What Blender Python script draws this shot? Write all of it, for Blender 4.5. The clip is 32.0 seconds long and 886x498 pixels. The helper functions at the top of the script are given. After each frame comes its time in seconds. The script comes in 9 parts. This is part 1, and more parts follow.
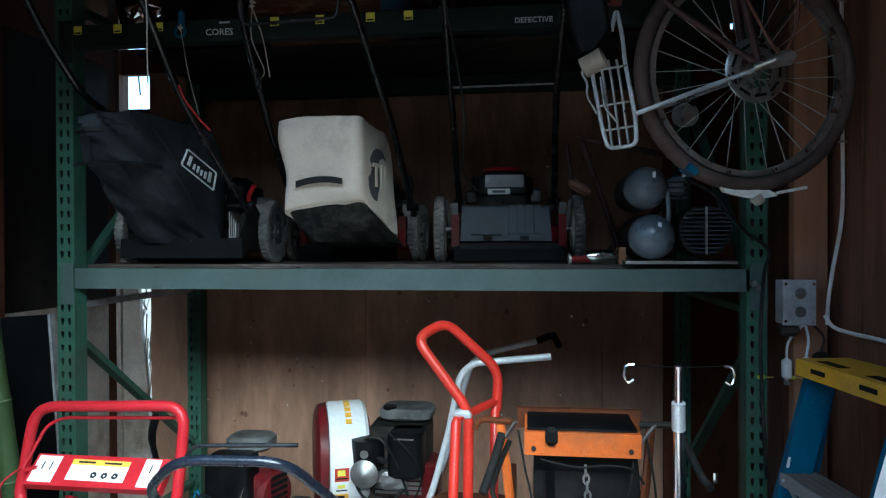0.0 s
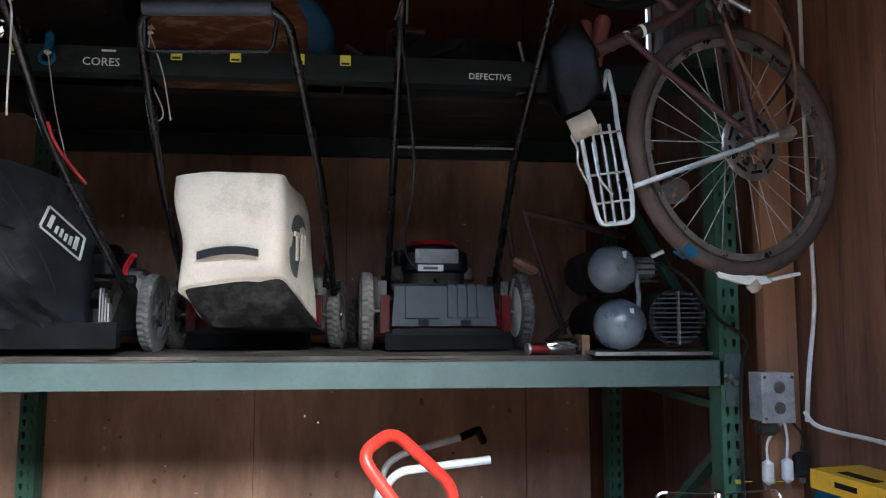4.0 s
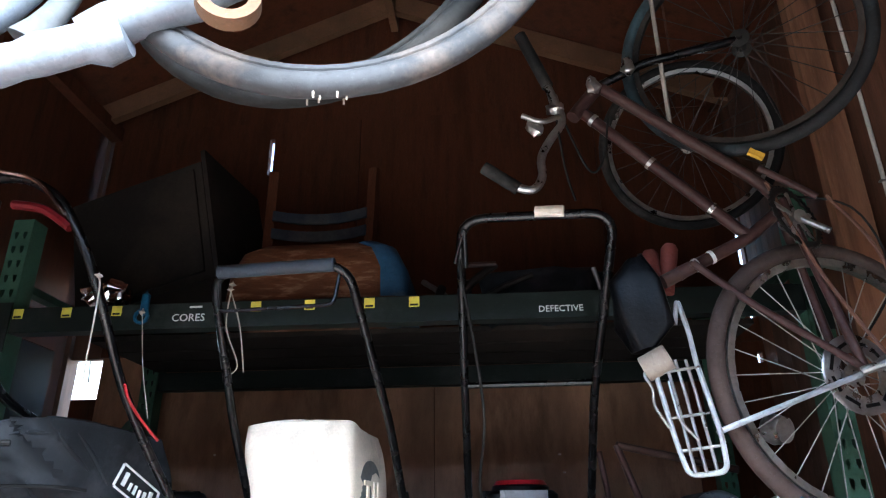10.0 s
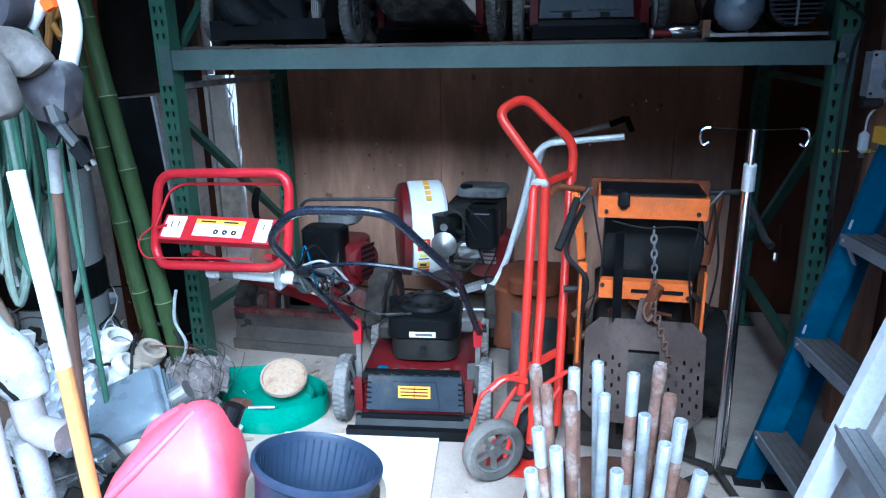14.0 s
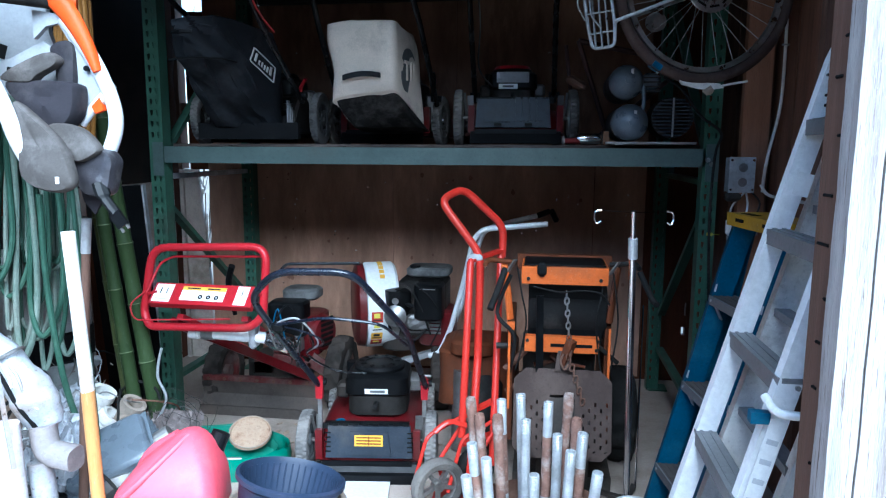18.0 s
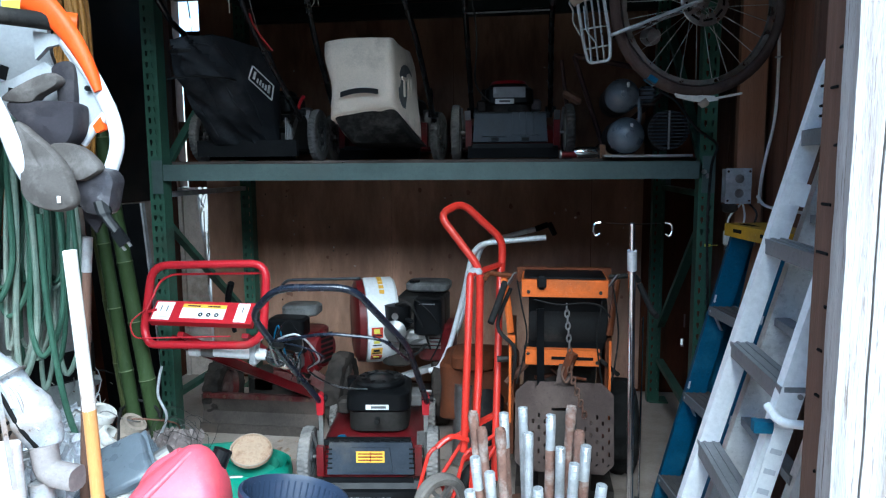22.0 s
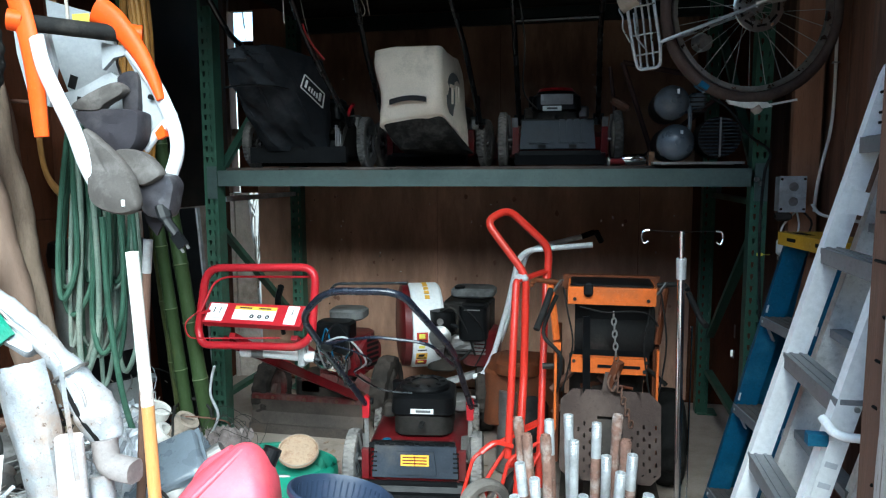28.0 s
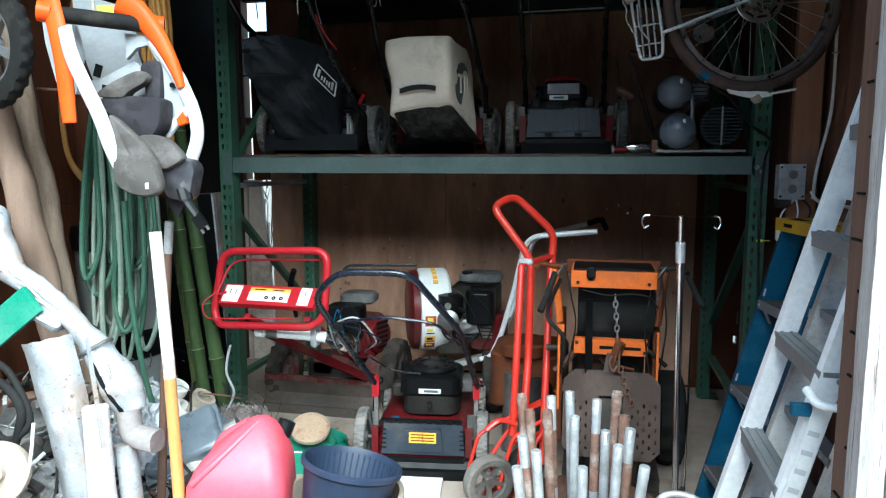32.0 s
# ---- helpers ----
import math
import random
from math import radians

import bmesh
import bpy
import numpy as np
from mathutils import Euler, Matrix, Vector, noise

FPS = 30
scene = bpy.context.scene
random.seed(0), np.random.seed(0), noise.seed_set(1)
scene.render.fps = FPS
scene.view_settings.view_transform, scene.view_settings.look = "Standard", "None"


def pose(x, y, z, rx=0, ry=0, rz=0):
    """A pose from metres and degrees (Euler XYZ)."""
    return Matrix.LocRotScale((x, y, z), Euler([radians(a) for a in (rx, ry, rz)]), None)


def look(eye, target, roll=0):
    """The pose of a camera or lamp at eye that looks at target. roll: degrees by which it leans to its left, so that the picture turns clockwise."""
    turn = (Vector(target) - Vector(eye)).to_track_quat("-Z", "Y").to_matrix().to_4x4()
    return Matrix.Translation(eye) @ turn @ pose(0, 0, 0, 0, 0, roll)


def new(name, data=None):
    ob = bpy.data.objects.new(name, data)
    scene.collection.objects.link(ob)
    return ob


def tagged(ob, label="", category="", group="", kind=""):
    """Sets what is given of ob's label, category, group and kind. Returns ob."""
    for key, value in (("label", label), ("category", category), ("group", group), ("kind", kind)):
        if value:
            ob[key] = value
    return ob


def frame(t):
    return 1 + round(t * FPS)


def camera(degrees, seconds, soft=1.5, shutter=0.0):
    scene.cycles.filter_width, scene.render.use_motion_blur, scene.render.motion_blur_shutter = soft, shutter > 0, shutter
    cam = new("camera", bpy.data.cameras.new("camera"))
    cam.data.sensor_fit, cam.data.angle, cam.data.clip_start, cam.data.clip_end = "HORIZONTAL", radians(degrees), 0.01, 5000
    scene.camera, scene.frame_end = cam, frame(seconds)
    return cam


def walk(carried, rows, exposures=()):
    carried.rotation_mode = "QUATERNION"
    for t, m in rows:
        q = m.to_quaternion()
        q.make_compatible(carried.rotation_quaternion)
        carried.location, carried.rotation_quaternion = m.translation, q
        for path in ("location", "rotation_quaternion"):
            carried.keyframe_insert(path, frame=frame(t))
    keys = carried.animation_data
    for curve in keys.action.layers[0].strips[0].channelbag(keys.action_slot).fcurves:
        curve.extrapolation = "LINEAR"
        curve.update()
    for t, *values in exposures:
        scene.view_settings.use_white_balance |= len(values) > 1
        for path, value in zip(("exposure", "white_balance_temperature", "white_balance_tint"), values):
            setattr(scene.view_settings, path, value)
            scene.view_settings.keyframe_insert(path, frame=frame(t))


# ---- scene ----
cam = camera(66.0, 32.0, 1.2)
PATH = [
    (0, (0.492, -2.38, 1.482), (0.238, -0.396, 1.466), -0.2),
    (0.5, (0.518, -2.333, 1.484), (0.171, -0.364, 1.474), -0.1),
    (1, (0.513, -2.268, 1.482), (0.071, -0.318, 1.501), 0.1),
    (1.5, (0.382, -2.195, 1.474), (-0.094, -0.252, 1.496), 1.3),
    (2, (0.201, -2.106, 1.515), (-0.112, -0.131, 1.562), 0.8),
    (2.5, (0.124, -2.06, 1.522), (0.065, -0.062, 1.594), -0.7),
    (3, (0.144, -2.028, 1.531), (0.233, -0.035, 1.674), 0.4),
    (3.5, (0.172, -2.004, 1.534), (0.362, -0.022, 1.719), 0.3),
    (5.5, (0.181, -2.02, 1.537), (0.298, -0.032, 1.725), -1.0),
    (6, (0.173, -2.052, 1.535), (0.264, -0.064, 1.725), -0.9),
    (6.5, (0.173, -2.062, 1.528), (0.238, -0.072, 1.709), -1.1),
    (7, (0.184, -2.039, 1.53), (0.22, -0.047, 1.705), -0.9),
    (7.5, (0.161, -1.998, 1.533), (0.137, -0.007, 1.718), -0.6),
    (8, (0.157, -1.984, 1.545), (0.047, 0.0, 1.775), -0.7),
    (8.5, (0.163, -1.989, 1.569), (0.024, -0.014, 1.857), -0.8),
    (9, (0.216, -1.989, 1.631), (0.047, -0.04, 2.05), -1.0),
    (9.5, (0.276, -1.983, 1.648), (0.135, -0.093, 2.287), -0.9),
    (10, (0.311, -1.961, 1.648), (0.165, -0.117, 2.409), -0.4),
    (10.5, (0.28, -1.947, 1.613), (0.118, -0.104, 2.373), 0.3),
    (11, (0.185, -1.955, 1.531), (0.045, -0.024, 2.031), 0.1),
    (11.5, (0.126, -1.988, 1.504), (-0.018, 0.003, 1.626), -0.4),
    (12, (0.091, -1.995, 1.493), (-0.012, -0.006, 1.311), -0.7),
    (12.5, (0.13, -2.081, 1.467), (0.038, -0.122, 1.072), -1.8),
    (13, (0.348, -2.232, 1.394), (0.119, -0.307, 0.902), -0.3),
    (13.5, (0.413, -2.38, 1.405), (0.027, -0.509, 0.812), -0.9),
    (15.5, (0.604, -2.92, 1.369), (0.136, -1.022, 0.947), -0.4),
    (16, (0.574, -2.961, 1.369), (0.031, -1.078, 0.971), 0.3),
    (16.5, (0.533, -2.983, 1.369), (0.006, -1.095, 0.973), 0.2),
    (17, (0.53, -2.995, 1.37), (0.079, -1.083, 0.995), 0.1),
    (17.5, (0.535, -3.003, 1.379), (0.174, -1.065, 1.041), 0.2),
    (18, (0.541, -3.009, 1.384), (0.259, -1.05, 1.096), 0.3),
    (18.5, (0.53, -3.003, 1.377), (0.286, -1.038, 1.096), 0.3),
    (19, (0.524, -2.998, 1.376), (0.277, -1.034, 1.094), -0.1),
    (19.5, (0.533, -2.997, 1.374), (0.273, -1.034, 1.09), -0.4),
    (20, (0.531, -3.005, 1.374), (0.284, -1.04, 1.091), -0.2),
    (20.5, (0.532, -3.006, 1.372), (0.257, -1.046, 1.087), -0.5),
    (21, (0.533, -3.016, 1.375), (0.257, -1.056, 1.089), -0.4),
    (21.5, (0.532, -3.017, 1.383), (0.244, -1.055, 1.122), -0.5),
    (22, (0.532, -3.019, 1.382), (0.258, -1.053, 1.138), -0.4),
    (22.5, (0.534, -3.016, 1.38), (0.267, -1.049, 1.143), -0.5),
    (23, (0.537, -3.008, 1.38), (0.27, -1.04, 1.147), -0.5),
    (23.5, (0.535, -3.008, 1.382), (0.271, -1.039, 1.151), -0.3),
    (24, (0.537, -3.0, 1.379), (0.258, -1.033, 1.154), -0.4),
    (24.5, (0.532, -3.001, 1.381), (0.242, -1.036, 1.147), -0.2),
    (25, (0.538, -3.007, 1.382), (0.222, -1.046, 1.15), -0.4),
    (25.5, (0.539, -3.019, 1.384), (0.217, -1.059, 1.155), -0.3),
    (27.5, (0.527, -3.044, 1.381), (0.139, -1.095, 1.158), -0.1),
    (28, (0.524, -3.041, 1.38), (0.124, -1.094, 1.157), -0.2),
    (28.5, (0.512, -3.034, 1.377), (0.103, -1.089, 1.153), -0.1),
    (29, (0.505, -3.025, 1.372), (0.081, -1.083, 1.15), -0.1),
    (29.5, (0.501, -3.021, 1.379), (0.047, -1.086, 1.157), -0.2),
    (30, (0.51, -3.012, 1.365), (0.054, -1.073, 1.191), -0.3),
    (30.5, (0.53, -3.051, 1.367), (0.109, -1.11, 1.133), -0.4),
    (31, (0.536, -3.08, 1.368), (0.145, -1.135, 1.113), -0.1),
    (31.5, (0.544, -3.101, 1.368), (0.127, -1.162, 1.112), -0.3),
    (32, (0.551, -3.133, 1.365), (0.124, -1.195, 1.115), -0.0),
]
walk(cam, [(t, look(eye, target, roll)) for t, eye, target, roll in PATH],
     [(0.0, 1.98, 5500, -9), (1.0, 2.38, 5500, -11), (2.0, 2.48, 5750, -6), (3.0, 3.2, 6200, 2), (5.5, 3.25, 6200, 2), (8.0, 3.3, 5950, 2), (9.0, 3.52, 5600, 1), (9.6, 3.95, 5900, 3), (10.4, 4.25, 5850, 4), (11.0, 4.42, 5500, 2),
      (11.5, 3.5, 5150, -4), (12.0, 2.78, 4950, -8), (13.5, 2.3, 4700, -4), (15.5, 1.9, 4830, 1), (17.0, 1.9, 4980, 0), (20.0, 1.83, 5250, -2), (28.0, 1.87, 5900, -6), (32.0, 1.9, 5950, -6)])

# ---- light: an overcast day outside the open shed door ----
world = bpy.data.worlds.new("world")
scene.world = world
world.use_nodes = True
wn = world.node_tree
sky = wn.nodes.new("ShaderNodeTexSky")
sky.sky_type = "NISHITA"
sky.sun_disc = False
sky.sun_elevation, sky.sun_rotation = radians(50), radians(170)
sky.air_density, sky.dust_density = 1.0, 1.0
wn.links.new(sky.outputs[0], wn.nodes["Background"].inputs[0])
wn.nodes["Background"].inputs[1].default_value = 0.15
sun = new("sun", bpy.data.lights.new("sun", "SUN"))
sun.data.energy, sun.data.angle, sun.data.color = 4.5, radians(60), (0.95, 0.975, 1.0)
sun.matrix_world = look((2.8, -6.0, 7.5), (0, 0, 0))

# ---- helpers of the scene ----
def part(name, bm, material, parent=None, label="", m=None, smooth=False, bevel=0.0):
    """Links a bmesh as one mesh object."""
    if bevel > 0:
        bmesh.ops.bevel(bm, geom=[e for e in bm.edges if len(e.link_faces) == 2 and e.calc_face_angle(0) > 0.5], offset=bevel,
                        segments=2, profile=0.6, affect="EDGES", clamp_overlap=True)
    if m is not None:
        bm.transform(m)
    bmesh.ops.recalc_face_normals(bm, faces=bm.faces)
    me = bpy.data.meshes.new(name)
    if smooth:
        for f in bm.faces:
            f.smooth = True
        for e in bm.edges:
            if len(e.link_faces) == 2 and e.calc_face_angle(0) > 0.7:
                e.smooth = False
    bm.to_mesh(me)
    bm.free()
    me.materials.append(material)
    ob = new(name, me)
    if parent:
        ob.parent = parent
    if label:
        ob["label"] = label
    return ob


def thing(name, label, category, m=None, group="", kind=""):
    ob = new(name)
    ob.empty_display_size = 0.05
    if m is not None:
        ob.matrix_basis = m
    return tagged(ob, label, category, group, kind)


def box(x0, x1, y0, y1, z0, z1, bm=None):
    bm = bm or bmesh.new()
    v = [bm.verts.new((x, y, z)) for x in (x0, x1) for y in (y0, y1) for z in (z0, z1)]
    for f in ((0, 1, 3, 2), (4, 6, 7, 5), (0, 4, 5, 1), (2, 3, 7, 6), (0, 2, 6, 4), (1, 5, 7, 3)):
        bm.faces.new([v[i] for i in f])
    return bm


def frame_of(a, b):
    """A pose at a whose z runs to b."""
    d = Vector(b) - Vector(a)
    return Matrix.Translation(a) @ d.to_track_quat("Z", "Y").to_matrix().to_4x4(), d.length


def bar(a, b, w, d, bm=None, roll=0.0):
    """A square bar from a to b, w wide and d deep."""
    bm = bm or bmesh.new()
    m, n = frame_of(a, b)
    m = m @ pose(0, 0, 0, 0, 0, roll)
    t = box(-w / 2, w / 2, -d / 2, d / 2, 0, n)
    t.transform(m)
    return join(bm, t)


def join(bm, other):
    me = bpy.data.meshes.new("tmp")
    other.to_mesh(me)
    other.free()
    bm.from_mesh(me)
    bpy.data.meshes.remove(me)
    return bm


def cyl(a, b, r, r2=None, n=16, bm=None, caps=True):
    """A cylinder or cone from a to b."""
    bm = bm or bmesh.new()
    m, h = frame_of(a, b)
    r2 = r if r2 is None else r2
    ring = lambda rad, z: [bm.verts.new(m @ Vector((rad * math.cos(2 * math.pi * i / n), rad * math.sin(2 * math.pi * i / n), z))) for i in range(n)]
    p, q = ring(r, 0), ring(r2, h)
    for i in range(n):
        bm.faces.new((p[i], p[(i + 1) % n], q[(i + 1) % n], q[i]))
    if caps:
        bm.faces.new(p[::-1])
        bm.faces.new(q)
    return bm


def smooth_path(pts, closed=False, steps=6):
    """A Catmull-Rom line through the points."""
    pts = [Vector(p) for p in pts]
    out, n = [], len(pts)
    for i in range(n if closed else n - 1):
        p0 = pts[i - 1] if closed or i > 0 else pts[i]
        p1, p2 = pts[i], pts[(i + 1) % n]
        p3 = pts[(i + 2) % n] if closed or i + 2 < n else p2
        for s in range(steps):
            t = s / steps
            out.append(0.5 * (2 * p1 + (p2 - p0) * t + (2 * p0 - 5 * p1 + 4 * p2 - p3) * t * t + (3 * p1 - p0 - 3 * p2 + p3) * t ** 3))
    if not closed:
        out.append(pts[-1])
    return out


def rounded(pts, r=0.04, steps=5, closed=False):
    """A polyline with its corners rounded, as a bent tube has."""
    pts = [Vector(p) for p in pts]
    n, out = len(pts), []
    for i in range(n):
        if not closed and i in (0, n - 1):
            out.append(pts[i])
            continue
        p, a, b = pts[i], pts[i - 1], pts[(i + 1) % n]
        da, db = (a - p), (b - p)
        k = min(r, da.length * 0.45, db.length * 0.45)
        s, e = p + da.normalized() * k, p + db.normalized() * k
        for j in range(steps + 1):
            t = j / steps
            out.append((1 - t) ** 2 * s + 2 * t * (1 - t) * p + t * t * e)
    return out


def tube(pts, r, n=10, closed=False, bm=None, caps=True, flat=1.0):
    """A tube along a polyline. r: one radius, or one a point."""
    bm = bm or bmesh.new()
    pts = [Vector(p) for p in pts]
    k = len(pts)
    rad = r if isinstance(r, (list, tuple)) else [r] * k
    rings, up = [], None
    for i, p in enumerate(pts):
        a = pts[i - 1] if closed or i else p
        b = pts[(i + 1) % k] if closed or i < k - 1 else p
        d = (b - a)
        if d.length < 1e-9:
            d = Vector((0, 0, 1))
        d.normalize()
        if up is None:
            up = d.orthogonal().normalized()
        up = (up - d * up.dot(d))
        up = up.normalized() if up.length > 1e-6 else d.orthogonal().normalized()
        side = d.cross(up)
        rings.append([bm.verts.new(p + rad[i] * (math.cos(2 * math.pi * j / n) * up + flat * math.sin(2 * math.pi * j / n) * side)) for j in range(n)])
    for i in range(k if closed else k - 1):
        p, q = rings[i], rings[(i + 1) % k]
        for j in range(n):
            bm.faces.new((p[j], p[(j + 1) % n], q[(j + 1) % n], q[j]))
    if caps and not closed:
        bm.faces.new(rings[0][::-1])
        bm.faces.new(rings[-1])
    return bm


def lathe(profile, n=32, bm=None, m=None, close=True):
    """Turns (radius, height) pairs round z."""
    bm = bm or bmesh.new()
    m = m or Matrix()
    rings = []
    for r, z in profile:
        if r < 1e-6:
            rings.append([bm.verts.new(m @ Vector((0, 0, z)))])
        else:
            rings.append([bm.verts.new(m @ Vector((r * math.cos(2 * math.pi * i / n), r * math.sin(2 * math.pi * i / n), z))) for i in range(n)])
    for p, q in zip(rings, rings[1:]):
        for i in range(n):
            j = (i + 1) % n
            if len(p) == 1 and len(q) == 1:
                continue
            if len(p) == 1:
                bm.faces.new((p[0], q[j], q[i]))
            elif len(q) == 1:
                bm.faces.new((p[i], p[j], q[0]))
            else:
                bm.faces.new((p[i], p[j], q[j], q[i]))
    return bm


def prism(outline, d, bm=None, m=None):
    """An outline in x, z given a depth d along y (from 0 to d)."""
    bm = bm or bmesh.new()
    m = m or Matrix()
    a = [bm.verts.new(m @ Vector((x, 0, z))) for x, z in outline]
    b = [bm.verts.new(m @ Vector((x, d, z))) for x, z in outline]
    bm.faces.new(a)
    bm.faces.new(b[::-1])
    for i in range(len(a)):
        j = (i + 1) % len(a)
        bm.faces.new((a[i], b[i], b[j], a[j]))
    return bm


def arc(cx, cz, r, a0, a1, n=12):
    return [(cx + r * math.cos(radians(a0 + (a1 - a0) * i / n)), cz + r * math.sin(radians(a0 + (a1 - a0) * i / n))) for i in range(n + 1)]


def loft(rings, bm=None, caps=True):
    """Joins rings of equal counts of points."""
    bm = bm or bmesh.new()
    rs = [[bm.verts.new(p) for p in ring] for ring in rings]
    k = len(rs[0])
    for p, q in zip(rs, rs[1:]):
        for j in range(k):
            bm.faces.new((p[j], p[(j + 1) % k], q[(j + 1) % k], q[j]))
    if caps:
        bm.faces.new(rs[0][::-1])
        bm.faces.new(rs[-1])
    return bm


def rough(bm, amount, scale, cuts=0, seed=0.0):
    """Makes a surface uneven."""
    if cuts:
        bmesh.ops.subdivide_edges(bm, edges=bm.edges[:], cuts=cuts, use_grid_fill=True)
    off = Vector((seed, seed * 1.7, -seed))
    for v in bm.verts:
        v.co += amount * noise.noise_vector(v.co * scale + off)
    return bm


def writing(text, size, material, parent, m, name="lettering"):
    """Letters of the built-in font as a mesh: x to the right, y up."""
    cu = bpy.data.curves.new("tmp", "FONT")
    cu.body, cu.size, cu.align_x, cu.align_y, cu.extrude = text, size, "CENTER", "CENTER", 0.0006
    cu.resolution_u = 2
    ob = bpy.data.objects.new("tmp", cu)
    scene.collection.objects.link(ob)
    dg = bpy.context.evaluated_depsgraph_get()
    me = bpy.data.meshes.new_from_object(ob.evaluated_get(dg))
    bpy.data.objects.remove(ob)
    bm = bmesh.new()
    bm.from_mesh(me)
    bpy.data.meshes.remove(me)
    bm.transform(m)
    return part(name, bm, material, parent)


# ---- materials ----
def material(name, base, rough_=0.6, metal=0.0, var=0.15, scale=8.0, grain=60.0, bump=0.15, stain=None, stain_amount=0.5, stain_scale=3.0,
             stretch=(1, 1, 1), spec=0.16, rand=0.0, rough_var=0.15, bump_scale=None, wear=None, wear_amount=0.45, grime=0.22):
    """A surface with colour variation at two scales, stains, uneven gloss and fine relief."""
    deep = lambda c: tuple(min(v * (max(0.3 * c[0] + 0.59 * c[1] + 0.11 * c[2], 0.004) / 0.6) ** 0.28, 0.85) for v in c)
    base, stain, wear = deep(base), stain and deep(stain), wear and deep(wear)
    ma = bpy.data.materials.new(name)
    ma.use_nodes = True
    nt = ma.node_tree
    N, L = nt.nodes, nt.links
    bsdf = N["Principled BSDF"]
    bsdf.inputs["Metallic"].default_value = metal
    bsdf.inputs["Specular IOR Level"].default_value = spec
    tc, mp = N.new("ShaderNodeTexCoord"), N.new("ShaderNodeMapping")
    geo = N.new("ShaderNodeNewGeometry")
    mp.inputs["Scale"].default_value = stretch
    L.new(geo.outputs["Position"], mp.inputs[0])

    def noise_node(sc, detail=4.0, ro=0.6):
        n = N.new("ShaderNodeTexNoise")
        n.inputs["Scale"].default_value, n.inputs["Detail"].default_value, n.inputs["Roughness"].default_value = sc, detail, ro
        L.new(mp.outputs[0], n.inputs["Vector"])
        return n.outputs["Fac"]

    def ramp(fac, lo, hi):
        r = N.new("ShaderNodeMapRange")
        r.inputs["From Min"].default_value, r.inputs["From Max"].default_value = lo, hi
        L.new(fac, r.inputs["Value"])
        return r.outputs[0]

    def mix(fac, a, b):
        n = N.new("ShaderNodeMix")
        n.data_type = "RGBA"
        if isinstance(fac, float):
            n.inputs[0].default_value = fac
        else:
            L.new(fac, n.inputs[0])
        for i, c in ((6, a), (7, b)):
            if isinstance(c, tuple):
                n.inputs[i].default_value = (*c, 1)
            else:
                L.new(c, n.inputs[i])
        return n.outputs[2]

    big, fine = noise_node(scale), noise_node(grain, 6.0, 0.7)
    dark, light = tuple(c * (1 - var) for c in base), tuple(min(c * (1 + var), 0.95) for c in base)
    col = mix(ramp(big, 0.3, 0.7), dark, light)
    col = mix(ramp(fine, 0.35, 0.75), col, mix(0.35, col, tuple(c * 0.5 for c in base))) if var > 0 else col
    if rand:
        info, hsv = N.new("ShaderNodeObjectInfo"), N.new("ShaderNodeHueSaturation")
        rr = N.new("ShaderNodeMapRange")
        rr.inputs["To Min"].default_value, rr.inputs["To Max"].default_value = 1 - rand, 1 + rand
        L.new(info.outputs["Random"], rr.inputs["Value"])
        L.new(rr.outputs[0], hsv.inputs["Value"])
        L.new(col, hsv.inputs["Color"])
        col = hsv.outputs[0]
    if stain:
        sn = noise_node(stain_scale, 7.0, 0.65)
        col = mix(ramp(sn, 0.62 - 0.25 * stain_amount, 0.72), col, stain)
    if wear:
        wn_ = noise_node(stain_scale * 7, 5.0, 0.7)
        col = mix(ramp(wn_, 0.78 - 0.3 * wear_amount, 0.84 - 0.3 * wear_amount), col, wear)
    if bump:
        lum = 0.3 * base[0] + 0.59 * base[1] + 0.11 * base[2]
        pale = tuple(c * 0.5 + 0.5 * lum + 0.03 + 0.35 * lum for c in base)
        for sc, lo, hi, most, tint in ((95.0, 0.56, 0.66, grime, tuple(c * 0.3 for c in base)), (150.0, 0.6, 0.7, grime, pale)):
            r = N.new("ShaderNodeMapRange")
            r.inputs["From Min"].default_value, r.inputs["From Max"].default_value, r.inputs["To Max"].default_value = lo, hi, most
            L.new(noise_node(sc, 3.0, 0.6), r.inputs["Value"])
            col = mix(r.outputs[0], col, tint)
    L.new(col, bsdf.inputs["Base Color"])
    rr = N.new("ShaderNodeMapRange")
    rr.inputs["To Min"].default_value, rr.inputs["To Max"].default_value = max(rough_ - rough_var, 0.03), min(rough_ + rough_var, 1.0)
    L.new(big, rr.inputs["Value"])
    L.new(rr.outputs[0], bsdf.inputs["Roughness"])
    if bump:
        bp = N.new("ShaderNodeBump")
        bp.inputs["Strength"].default_value, bp.inputs["Distance"].default_value = bump, 0.004
        L.new(noise_node(bump_scale or grain, 5.0, 0.7), bp.inputs["Height"])
        L.new(bp.outputs[0], bsdf.inputs["Normal"])
    return ma


